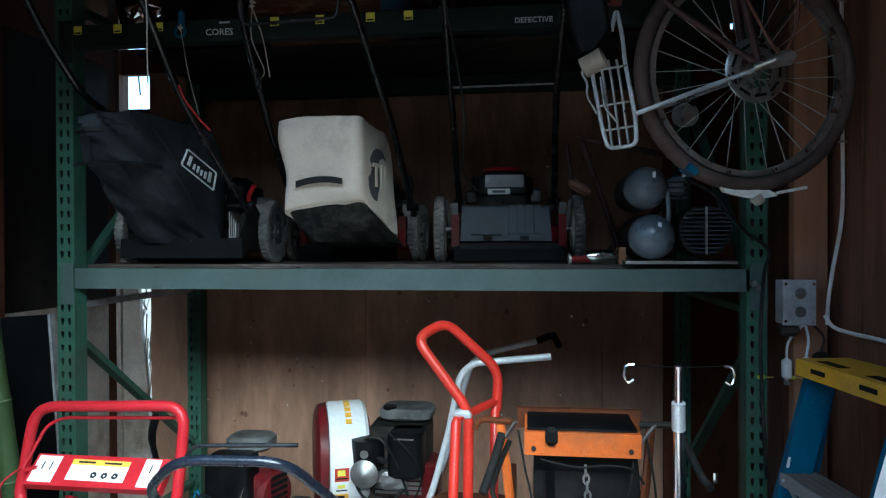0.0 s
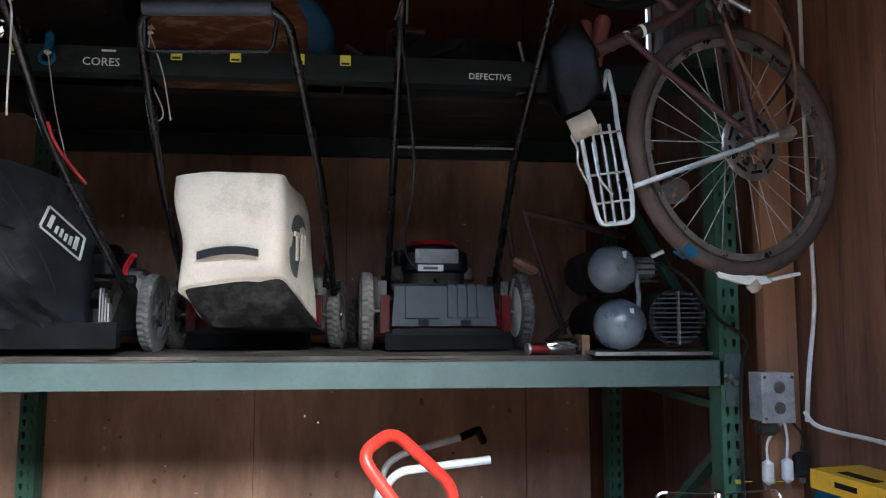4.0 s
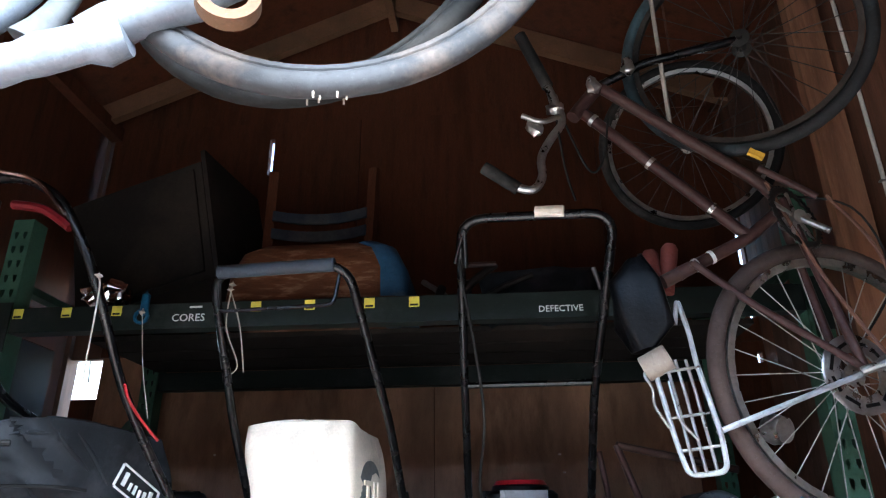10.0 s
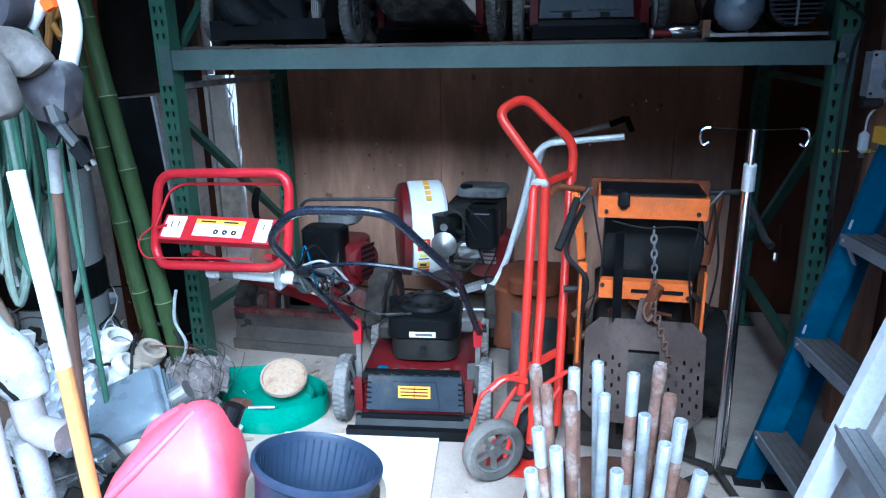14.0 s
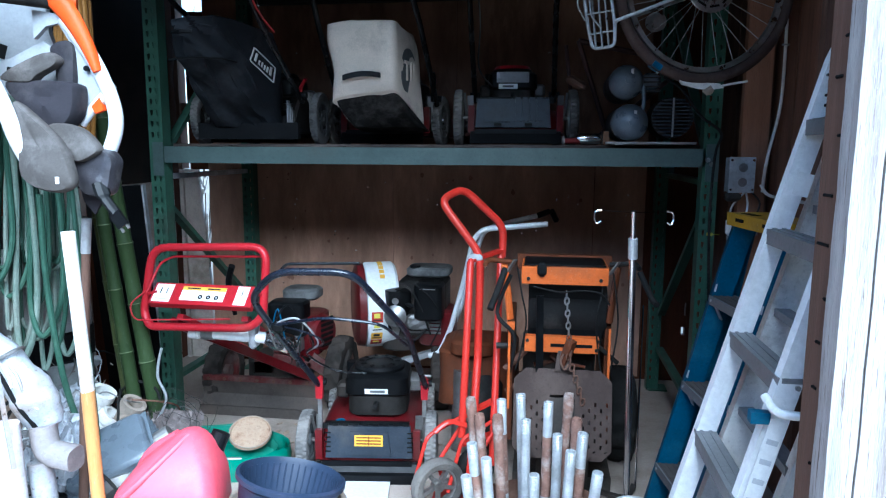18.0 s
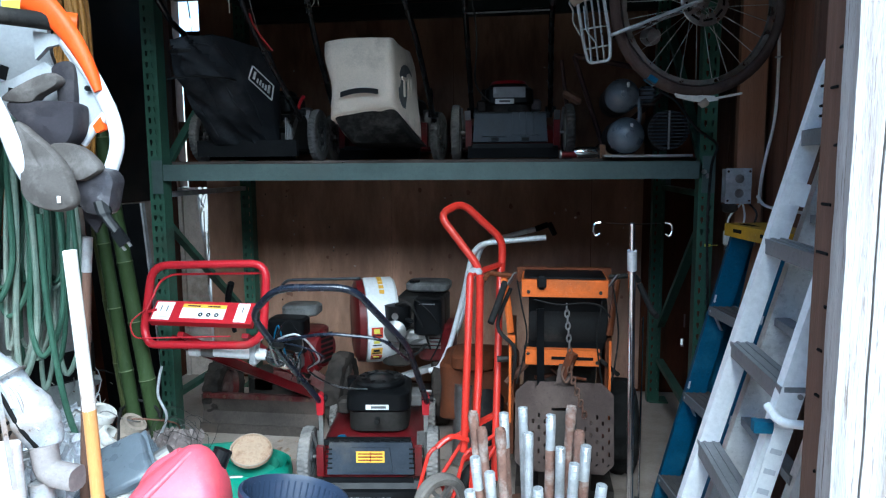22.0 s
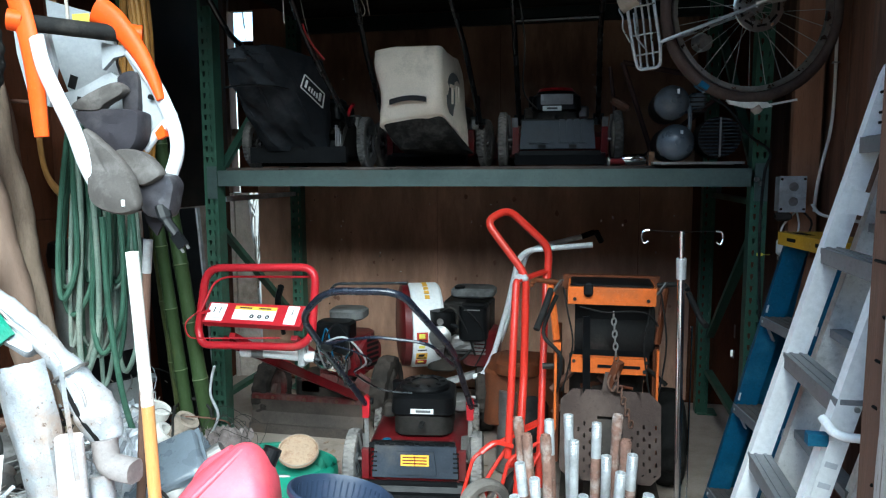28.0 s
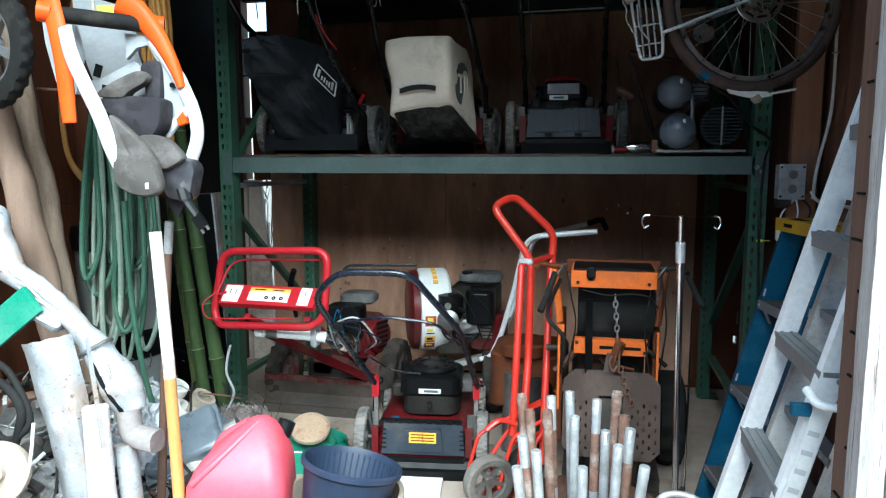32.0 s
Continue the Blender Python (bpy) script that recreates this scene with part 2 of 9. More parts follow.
# darker copy of the plywood: the upper bay's shade is in its colour
ply_shade = material("shaded_plywood", (0.36, 0.2, 0.125), 0.7, scale=2.2, grain=22, stretch=(2.2, 2.2, 0.6), var=0.45, grime=0.2, stain=(0.16, 0.085, 0.05), stain_amount=0.45, bump=0.2, spec=0.25)
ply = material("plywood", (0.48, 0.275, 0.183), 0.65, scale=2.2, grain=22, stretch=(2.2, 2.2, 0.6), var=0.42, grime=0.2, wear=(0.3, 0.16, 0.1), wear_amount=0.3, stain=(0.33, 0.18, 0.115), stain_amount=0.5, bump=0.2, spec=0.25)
# dark reddish wood, coloured darker still to stand for the unlit depth of the shed
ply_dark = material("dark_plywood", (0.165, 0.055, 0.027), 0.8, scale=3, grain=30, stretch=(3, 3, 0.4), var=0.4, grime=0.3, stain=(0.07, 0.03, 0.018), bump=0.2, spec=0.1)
knot_brown = material("knot_wood", (0.3, 0.155, 0.1), 0.7, scale=20, var=0.3, bump=0.2)
rope_pale = material("pale_fibre", (0.6, 0.56, 0.5), 0.9, var=0.15, bump=0.1)
stud = material("stud_wood", (0.42, 0.2, 0.115), 0.7, scale=5, grain=40, stretch=(3, 3, 0.25), var=0.25, stain=(0.12, 0.055, 0.03), bump=0.25, spec=0.3)
pale_plank = material("dusty_pale_plank", (0.3, 0.205, 0.155), 0.8, scale=5, grain=40, stretch=(3, 3, 0.25), var=0.3, stain=(0.24, 0.14, 0.1), bump=0.3)
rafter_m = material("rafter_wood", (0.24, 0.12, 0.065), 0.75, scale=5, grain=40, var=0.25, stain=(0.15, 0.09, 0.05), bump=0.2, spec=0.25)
tan_board = material("tan_board", (0.56, 0.48, 0.42), 0.75, scale=4, grain=35, var=0.2, stain=(0.25, 0.19, 0.14), bump=0.2)
weathered = material("weathered_brown_wood", (0.22, 0.125, 0.09), 0.8, scale=6, grain=45, stretch=(4, 4, 0.25), var=0.3, stain=(0.1, 0.06, 0.045), bump=0.5)
white_paint = material("peeling_white_paint", (0.5, 0.465, 0.445), 0.7, wear=(0.2, 0.15, 0.13), wear_amount=0.62, grime=0.6, scale=6, grain=35, stretch=(9, 9, 0.3), var=0.25, stain=(0.26, 0.2, 0.18), stain_amount=0.65, stain_scale=3, bump=0.9)
concrete = material("concrete", (0.46, 0.38, 0.325), 0.85, scale=3, grain=80, var=0.2, stain=(0.28, 0.22, 0.18), stain_amount=0.6, bump=0.3)
rack_green = material("green_rack_paint", (0.075, 0.17, 0.115), 0.42, scale=6, grain=50, var=0.18, stain=(0.075, 0.085, 0.065), stain_amount=0.3, bump=0.05, wear=(0.2, 0.2, 0.18), wear_amount=0.12)
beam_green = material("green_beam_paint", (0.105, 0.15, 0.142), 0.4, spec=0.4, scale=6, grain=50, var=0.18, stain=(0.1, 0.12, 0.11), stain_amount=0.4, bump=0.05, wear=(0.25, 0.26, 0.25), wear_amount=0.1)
# slots and holes are thin solid pieces; their inner shade is this black colour
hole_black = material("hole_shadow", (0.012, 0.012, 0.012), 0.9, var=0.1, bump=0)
black_plastic = material("black_plastic", (0.012, 0.013, 0.015), 0.42, scale=12, grain=80, var=0.3, stain=(0.03, 0.03, 0.03), stain_amount=0.4, bump=0.08, wear=(0.12, 0.11, 0.1), wear_amount=0.15)
black_paint = material("black_tube_paint", (0.01, 0.011, 0.013), 0.26, spec=0.4, scale=12, var=0.3, stain=(0.022, 0.02, 0.019), stain_amount=0.25, bump=0.03)
navy_tube = material("dark_blue_tube", (0.02, 0.028, 0.05), 0.28, spec=0.5, scale=12, var=0.2, bump=0.02, stain=(0.05, 0.05, 0.06), stain_amount=0.3)
blue_plastic = material("slate_blue_plastic", (0.055, 0.068, 0.09), 0.5, scale=10, grain=90, var=0.2, stain=(0.13, 0.12, 0.11), stain_amount=0.45, bump=0.1)
# darker green than the lower beams have, for the upper beams only
dark_beam = material("dark_green_beam", (0.028, 0.04, 0.036), 0.4, scale=6, grain=50, var=0.2, stain=(0.07, 0.08, 0.075), stain_amount=0.4, bump=0.05, wear=(0.2, 0.2, 0.19), wear_amount=0.1)
rubber = material("dusty_rubber", (0.13, 0.12, 0.11), 0.85, scale=9, grain=60, var=0.3, stain=(0.3, 0.27, 0.24), stain_amount=0.65, bump=0.3)
rubber_dark = material("soft_black_rubber", (0.006, 0.0065, 0.009), 0.34, scale=9, var=0.3, bump=0.7, bump_scale=26)
rubber_black = material("black_rubber", (0.03, 0.029, 0.028), 0.8, scale=9, grain=60, var=0.3, stain=(0.1, 0.09, 0.08), stain_amount=0.4, bump=0.3)
wheel_grey = material("grey_wheel_plastic", (0.16, 0.165, 0.17), 0.6, var=0.2, stain=(0.25, 0.22, 0.18), bump=0.1)
wheel_cream = material("cream_wheel_plastic", (0.7, 0.67, 0.58), 0.55, var=0.15, stain=(0.32, 0.27, 0.2), bump=0.1)
mower_red = material("mower_red_paint", (0.2, 0.012, 0.017), 0.35, scale=8, var=0.25, stain=(0.13, 0.075, 0.065), stain_amount=0.65, bump=0.04)
bright_red = material("bright_red_paint", (0.52, 0.016, 0.028), 0.35, spec=0.3, scale=8, var=0.12, stain=(0.36, 0.06, 0.05), stain_amount=0.3, bump=0.03)
orange_red = material("orange_red_paint", (0.7, 0.036, 0.022), 0.33, spec=0.4, scale=8, var=0.1, stain=(0.5, 0.05, 0.03), stain_amount=0.25, bump=0.03, wear=(0.2, 0.06, 0.04), wear_amount=0.12)
orange = material("orange_paint", (0.72, 0.155, 0.03), 0.42, scale=7, var=0.15, stain=(0.4, 0.13, 0.05), stain_amount=0.4, bump=0.05, wear=(0.12, 0.07, 0.05), wear_amount=0.2)
orange_dull = material("dusty_orange_paint", (0.2, 0.06, 0.024), 0.6, scale=7, var=0.3, stain=(0.12, 0.06, 0.04), stain_amount=0.6, bump=0.1)
silver = material("silver_paint", (0.62, 0.64, 0.68), 0.35, metal=0.5, scale=10, var=0.1, stain=(0.4, 0.4, 0.42), stain_amount=0.3, bump=0.03)
chrome = material("chrome", (0.75, 0.76, 0.8), 0.15, metal=1.0, var=0.06, rough_var=0.08, bump=0.02)
steel = material("dull_steel", (0.38, 0.37, 0.36), 0.45, metal=0.8, var=0.2, stain=(0.2, 0.17, 0.14), bump=0.1)
galv = material("galvanised_steel", (0.52, 0.54, 0.56), 0.45, metal=0.45, scale=18, var=0.25, stain=(0.34, 0.31, 0.29), bump=0.05)
rust = material("rusty_steel", (0.2, 0.1, 0.07), 0.85, metal=0.1, scale=14, grain=90, var=0.3, stain=(0.3, 0.2, 0.15), bump=0.5)
dark_metal = material("grimy_dark_metal", (0.06, 0.055, 0.05), 0.6, metal=0.4, scale=14, grain=70, var=0.35, stain=(0.15, 0.12, 0.1), stain_amount=0.5, bump=0.3)
alu = material("brushed_aluminium", (0.84, 0.86, 0.9), 0.38, grime=0.08, metal=0.08, scale=7, grain=50, var=0.07, stain=(0.6, 0.6, 0.6), stain_amount=0.2, bump=0.05)
fibreglass = material("blue_fibreglass", (0.015, 0.12, 0.23), 0.45, scale=7, var=0.18, stain=(0.05, 0.2, 0.3), stain_amount=0.3, bump=0.05, wear=(0.5, 0.52, 0.52), wear_amount=0.16)
yellow_plastic = material("yellow_plastic", (0.52, 0.29, 0.02), 0.5, var=0.12, stain=(0.35, 0.2, 0.04), bump=0.08)
label_yellow = material("yellow_label", (0.75, 0.66, 0.1), 0.55, var=0.08, bump=0)
label_orange = material("orange_yellow_label", (0.8, 0.45, 0.06), 0.55, var=0.08, bump=0)
label_white = material("white_label", (0.72, 0.72, 0.71), 0.5, var=0.05, bump=0)
label_dark = material("dark_print", (0.04, 0.04, 0.045), 0.6, var=0.05, bump=0)
label_red = material("red_print", (0.55, 0.06, 0.04), 0.55, var=0.05, bump=0)
slate = material("dark_slate_plastic", (0.07, 0.083, 0.104), 0.45, scale=10, grain=90, var=0.2, stain=(0.07, 0.068, 0.066), stain_amount=0.35, bump=0.1)
mud_rubber = material("muddy_rubber", (0.05, 0.042, 0.037), 0.9, scale=9, grain=50, var=0.45, stain=(0.11, 0.088, 0.074), stain_amount=0.6, bump=0.5)
blade_steel = material("scuffed_blade_steel", (0.13, 0.108, 0.095), 0.7, metal=0.3, scale=7, grain=60, var=0.3, stain=(0.2, 0.15, 0.12), stain_amount=0.5, bump=0.3)
tyre_dusty = material("dusty_grey_tyre", (0.18, 0.172, 0.165), 0.9, scale=9, grain=50, var=0.35, stain=(0.36, 0.33, 0.3), stain_amount=0.6, bump=0.4)
grimy_tank = material("oily_grey_tank", (0.2, 0.2, 0.195), 0.5, scale=14, var=0.35, stain=(0.06, 0.05, 0.045), stain_amount=0.7, stain_scale=8, bump=0.15, wear=(0.45, 0.44, 0.42), wear_amount=0.3)
white_silver = material("white_silver_paint", (0.8, 0.82, 0.86), 0.35, metal=0.15, scale=10, var=0.08, stain=(0.55, 0.55, 0.57), stain_amount=0.3, bump=0.03)
smoked = material("smoked_grey_window", (0.3, 0.31, 0.33), 0.25, spec=0.8, metal=0.1, scale=6, var=0.2, stain=(0.25, 0.25, 0.25), bump=0.03)
plate_grey = material("rust_grey_plate", (0.115, 0.08, 0.068), 0.75, metal=0.2, scale=9, grain=80, var=0.25, stain=(0.17, 0.125, 0.105), stain_amount=0.5, bump=0.35)
chalk = material("white_chalk", (0.7, 0.72, 0.72), 0.8, var=0.1, bump=0)
pale_print = material("faded_print", (0.5, 0.51, 0.53), 0.6, var=0.1, bump=0)

dusty_board = material("dusty_dark_board", (0.1, 0.077, 0.066), 0.85, scale=6, grain=45, var=0.35, stain=(0.2, 0.17, 0.15), stain_amount=0.35, bump=0.3)
# near-black board: deep shade on the upper shelf and left wall, put into colour
shade_board = material("shade_black_board", (0.035, 0.028, 0.024), 0.85, scale=6, grain=45, var=0.3, stain=(0.06, 0.045, 0.035), bump=0.3)

# ---- the shed ----
RX, RD = 1.22, 1.03         # half the clear width of the rack, and its depth
BEAM_TOP, BEAM_H, SHELF = 1.393, 0.076, 1.407
UP_TOP, UP_H = 2.306, 0.08
BACK, LEFT, RIGHT, FRONT = 1.13, -1.78, 1.5, -1.85
EAVE, RIDGE, RIDGE_X = 3.73, 4.43, -0.2


def setting(name, bm, mat, label, bevel=0.0, m=None):
    return tagged(part(name, bm, mat, bevel=bevel, m=m), label, "", "", "structure")


soil = material("packed_soil", (0.24, 0.22, 0.19), 0.9, scale=1.5, grain=30, var=0.25, stain=(0.2, 0.18, 0.15), bump=0.4)
setting("ground", box(-60, 60, -60, 60, -0.3, -0.012), soil, "bare grey-brown ground outside the shed")
setting("floor", box(LEFT - 0.1, RIGHT + 0.1, FRONT - 0.35, BACK + 0.1, -0.1, 0), concrete, "dusty stained concrete shed floor")

# added wall, out of view behind the camera, that cuts off the low sky light
yard = setting("wall_yard", box(-14, 14, -9.3, -9.2, -0.02, 4.6), weathered, "tall board wall added out of view to block low sky light")
for i in range(28):
    part("yard_board", box(-14 + i, -13.02 + i, -9.2, -9.18 + 0.006 * (i % 3), -0.02, 4.6), weathered, yard)

# back wall of plywood sheets, open at its left edge
SLITS = [(-0.862, -0.836, 3.38, 3.6), (1.466, 1.494, 2.79, 3.05), (1.468, 1.492, 2.53, 2.575), (1.466, 1.49, 2.325, 2.37), (1.402, 1.411, 0.41, 0.49), (1.388, 1.41, 0.29, 0.34)]   # cracks that let daylight in


def sheet(x0, x1, y0, y1, z0, z1):
    """A board with the cracks cut through it."""
    holes = [(max(a, x0), min(b, x1), max(c, z0), min(d, z1)) for a, b, c, d in SLITS if a < x1 and b > x0 and c < z1 and d > z0]
    xs = sorted({x0, x1, *[v for h in holes for v in h[:2]]})
    zs = sorted({z0, z1, *[v for h in holes for v in h[2:]]})
    bm = bmesh.new()
    g = {(x, z): bm.verts.new((x, y0, z)) for x in xs for z in zs}
    for a, b in zip(xs, xs[1:]):
        for c, d in zip(zs, zs[1:]):
            if not any(h[0] <= a and b <= h[1] and h[2] <= c and d <= h[3] for h in holes):
                bm.faces.new((g[a, c], g[b, c], g[b, d], g[a, d]))
    geo = bmesh.ops.extrude_face_region(bm, geom=bm.faces[:])
    for v in [q for q in geo["geom"] if isinstance(q, bmesh.types.BMVert)]:
        v.co.y = y1
    return bm


wall = setting("wall_back", sheet(-1.58, RIGHT + 0.12, BACK + 0.016, BACK + 0.046, 0, 3.68), ply_dark, "plywood back wall of the shed, upper sheets coloured darker for shade")
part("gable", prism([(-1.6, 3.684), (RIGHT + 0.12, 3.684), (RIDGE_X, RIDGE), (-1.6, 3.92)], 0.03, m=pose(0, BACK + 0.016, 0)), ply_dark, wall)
# lighter ply low down; darker sheets above hold the shade in their colour
for x0, x1, z0, z1, mt in ((-1.575, -0.372, 0.02, 1.34, ply), (-0.368, 0.848, 0.02, 1.34, ply), (0.852, 1.146, 0.02, 1.34, ply), (-1.575, 0.02, 1.344, 2.42, ply_shade), (0.024, 1.146, 1.344, 2.42, ply_shade), (1.15, RIGHT, 0.02, 2.42, ply_dark),
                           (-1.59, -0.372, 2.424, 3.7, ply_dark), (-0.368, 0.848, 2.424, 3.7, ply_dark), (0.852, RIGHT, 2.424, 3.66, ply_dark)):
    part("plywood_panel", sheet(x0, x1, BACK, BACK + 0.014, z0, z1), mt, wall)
for z in (1.62,):
    part("batten", box(-1.76, -1.62, BACK + 0.02, BACK + 0.06, z, z + 0.05), weathered, wall)
# ragged strips of daylight in the gap at the corner
rng = random.Random(4)
for i in range(16):
    z = 0.1 + i * 0.17
    part("torn_wrap", bar((-1.63 + rng.uniform(-0.05, 0.02), BACK + 0.03, z), (-1.66 + rng.uniform(-0.06, 0.06), BACK + 0.05, z + rng.uniform(0.1, 0.2)), rng.uniform(0.006, 0.016), 0.003), tan_board, wall)
rng = random.Random(52)
for i in range(70):
    x, z = rng.uniform(-1.4, 1.1), rng.choice((rng.uniform(0.5, 1.36), rng.uniform(0.5, 1.36), rng.uniform(1.5, 2.2)))
    w, h = rng.choice(((0.003, 0.003), (0.002, 0.006), (0.006, 0.002), (0.004, 0.004)))
    part("staple", box(x - w, x + w, BACK - 0.004, BACK + 0.002, z - h, z + h), chrome if i % 3 else rope_pale, wall)
for i in range(24):
    x, z, r = rng.uniform(-1.4, 1.1), rng.uniform(0.5, 1.3), rng.uniform(0.005, 0.014)
    pts = [(x + r * (0.7 + 0.5 * rng.random()) * math.cos(a), z + 1.3 * r * (0.7 + 0.5 * rng.random()) * math.sin(a)) for a in [2 * math.pi * k / 9 for k in range(9)]]
    part("knot", prism(pts, 0.004, m=pose(0, BACK - 0.002, 0)), knot_brown, wall)
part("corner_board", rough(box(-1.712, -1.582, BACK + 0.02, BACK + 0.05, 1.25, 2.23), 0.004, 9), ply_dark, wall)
for i in range(16):
    z, x = rng.uniform(0.45, 1.2), rng.uniform(-1.65, -1.6)
    part("torn_wrap", rough(bar((x, BACK + 0.03, z), (x + rng.uniform(-0.04, 0.04), BACK + 0.05, z + rng.uniform(0.12, 0.3)), rng.uniform(0.005, 0.018), 0.003), 0.003, 40), (rope_pale, tan_board, weathered)[i % 3], wall)
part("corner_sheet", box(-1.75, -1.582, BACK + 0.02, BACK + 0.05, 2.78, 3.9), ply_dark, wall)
part("corner_rail", box(-1.75, -1.582, BACK + 0.02, BACK + 0.06, 2.42, 2.56), weathered, wall)
part("tan_strip", prism([(-1.753, 0), (-1.6, 0), (-1.602, 0.5), (-1.614, 0.6), (-1.61, 0.68), (-1.628, 0.87), (-1.645, 1.0), (-1.662, 1.25), (-1.753, 1.25)], 0.03, m=pose(0, BACK + 0.02, 0)), tan_board, wall)
part("corner_post", box(-1.78, -1.755, BACK, BACK + 0.09, 1.254, 3.7), weathered, wall)
part("corner_strip", box(-1.78, -1.755, BACK, BACK + 0.09, 0, 1.25), tan_board, wall)

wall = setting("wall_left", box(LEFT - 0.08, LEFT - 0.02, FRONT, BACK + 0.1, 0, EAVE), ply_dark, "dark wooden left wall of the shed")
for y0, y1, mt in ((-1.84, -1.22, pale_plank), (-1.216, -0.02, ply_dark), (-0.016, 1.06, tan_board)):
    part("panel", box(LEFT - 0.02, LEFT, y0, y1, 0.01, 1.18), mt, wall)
    part("panel", box(LEFT - 0.02, LEFT, y0, y1, 1.184, 2.44), shade_board if mt is tan_board else mt, wall)
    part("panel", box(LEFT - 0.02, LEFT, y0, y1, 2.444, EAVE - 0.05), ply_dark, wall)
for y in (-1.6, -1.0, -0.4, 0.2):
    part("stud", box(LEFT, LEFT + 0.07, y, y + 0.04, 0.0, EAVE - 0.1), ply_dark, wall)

brown_plank = material("brown_plank", (0.25, 0.115, 0.07), 0.75, scale=4, grain=35, stretch=(3, 3, 0.3), var=0.3, stain=(0.12, 0.055, 0.035), bump=0.3, spec=0.2)
wall = setting("wall_right", box(RIGHT + 0.02, RIGHT + 0.1, FRONT, BACK + 0.1, 0, EAVE), ply_dark, "dark plank right wall of the shed")
rng = random.Random(7)
y = FRONT + 0.01
while y < BACK:
    w = rng.uniform(0.13, 0.2)
    part("plank", box(RIGHT + rng.uniform(-0.003, 0.006), RIGHT + 0.02, y, min(y + w - 0.006, BACK), 0.01, EAVE - 0.05), brown_plank if rng.random() < 0.6 else weathered, wall)
    y += w
for yy in (-1.25, -0.64):
    part("stud", box(RIGHT - 0.09, RIGHT, yy, yy + 0.04, 0, EAVE - 0.1), weathered, wall)
part("stud", box(1.36, 1.465, 0.015, 0.06, 0.0, EAVE - 0.1), stud, wall, "reddish-brown wooden stud")
part("stud", box(1.465, RIGHT, 0.1, 0.14, 0.0, EAVE - 0.1), weathered, wall)

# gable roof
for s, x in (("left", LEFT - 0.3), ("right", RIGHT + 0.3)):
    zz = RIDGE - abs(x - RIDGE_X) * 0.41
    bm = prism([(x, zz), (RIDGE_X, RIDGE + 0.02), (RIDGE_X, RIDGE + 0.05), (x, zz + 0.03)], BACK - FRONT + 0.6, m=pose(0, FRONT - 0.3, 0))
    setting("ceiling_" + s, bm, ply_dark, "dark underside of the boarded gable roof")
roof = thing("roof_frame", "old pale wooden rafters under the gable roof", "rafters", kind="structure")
# pale wood on the rear rafters only, the darkened wood on the rest
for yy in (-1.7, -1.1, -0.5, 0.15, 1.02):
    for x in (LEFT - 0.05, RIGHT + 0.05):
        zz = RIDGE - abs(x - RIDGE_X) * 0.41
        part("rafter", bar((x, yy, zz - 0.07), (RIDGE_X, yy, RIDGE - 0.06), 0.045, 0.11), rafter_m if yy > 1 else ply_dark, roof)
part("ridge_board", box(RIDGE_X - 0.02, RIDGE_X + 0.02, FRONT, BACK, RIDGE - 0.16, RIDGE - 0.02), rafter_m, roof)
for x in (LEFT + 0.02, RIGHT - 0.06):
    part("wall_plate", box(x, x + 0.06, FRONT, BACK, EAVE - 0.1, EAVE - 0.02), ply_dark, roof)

# front of the shed: jamb, trim, header over the opening
wall = setting("wall_front", prism([(LEFT - 0.1, 2.75), (RIGHT + 0.12, 2.75), (RIGHT + 0.12, EAVE), (RIDGE_X, RIDGE), (LEFT - 0.1, EAVE)], 0.05, m=pose(0, FRONT - 0.02, 0)), weathered,
               "boards over the open front of the shed")
part("siding", box(1.133, RIGHT + 0.12, FRONT - 0.025, FRONT + 0.03, 0, 2.75), mower_red, wall, "dark red painted siding")
part("siding", box(LEFT - 0.1, LEFT + 0.02, FRONT - 0.02, FRONT + 0.03, 0, 2.75), weathered, wall)
jamb = setting("door_jamb", box(1.018, 1.056, FRONT + 0.02, FRONT + 0.11, 0, 2.75), weathered, "rough brown wooden door jamb with old nail holes")
rng = random.Random(3)
for i in range(14):
    z = 0.5 + i * 0.09 + rng.uniform(-0.03, 0.03)
    part("nail", cyl((1.016, FRONT + rng.uniform(0.03, 0.1), z), (1.018, FRONT + 0.05, z), 0.003, n=6), hole_black, jamb)
trim = thing("door_trim", "peeling white-painted boards beside the open doorway", "trim", kind="structure")
for x0, x1 in ((1.009, 1.052), (1.056, 1.13)):
    bm = box(x0, x1, FRONT - 0.035, FRONT + 0.018, 0, 2.78)
    bmesh.ops.subdivide_edges(bm, edges=[e for e in bm.edges if abs(e.verts[0].co.z - e.verts[1].co.z) > 1], cuts=60)
    for v in bm.verts:
        v.co.x += 0.0022 * noise.noise(Vector((v.co.x * 30, v.co.y * 30, v.co.z * 14)))
    part("trim_board", bm, white_paint, trim)

# ---- pallet rack ----
rack = thing("pallet_rack", "green steel pallet rack with slotted uprights against the back wall", "shelving rack")


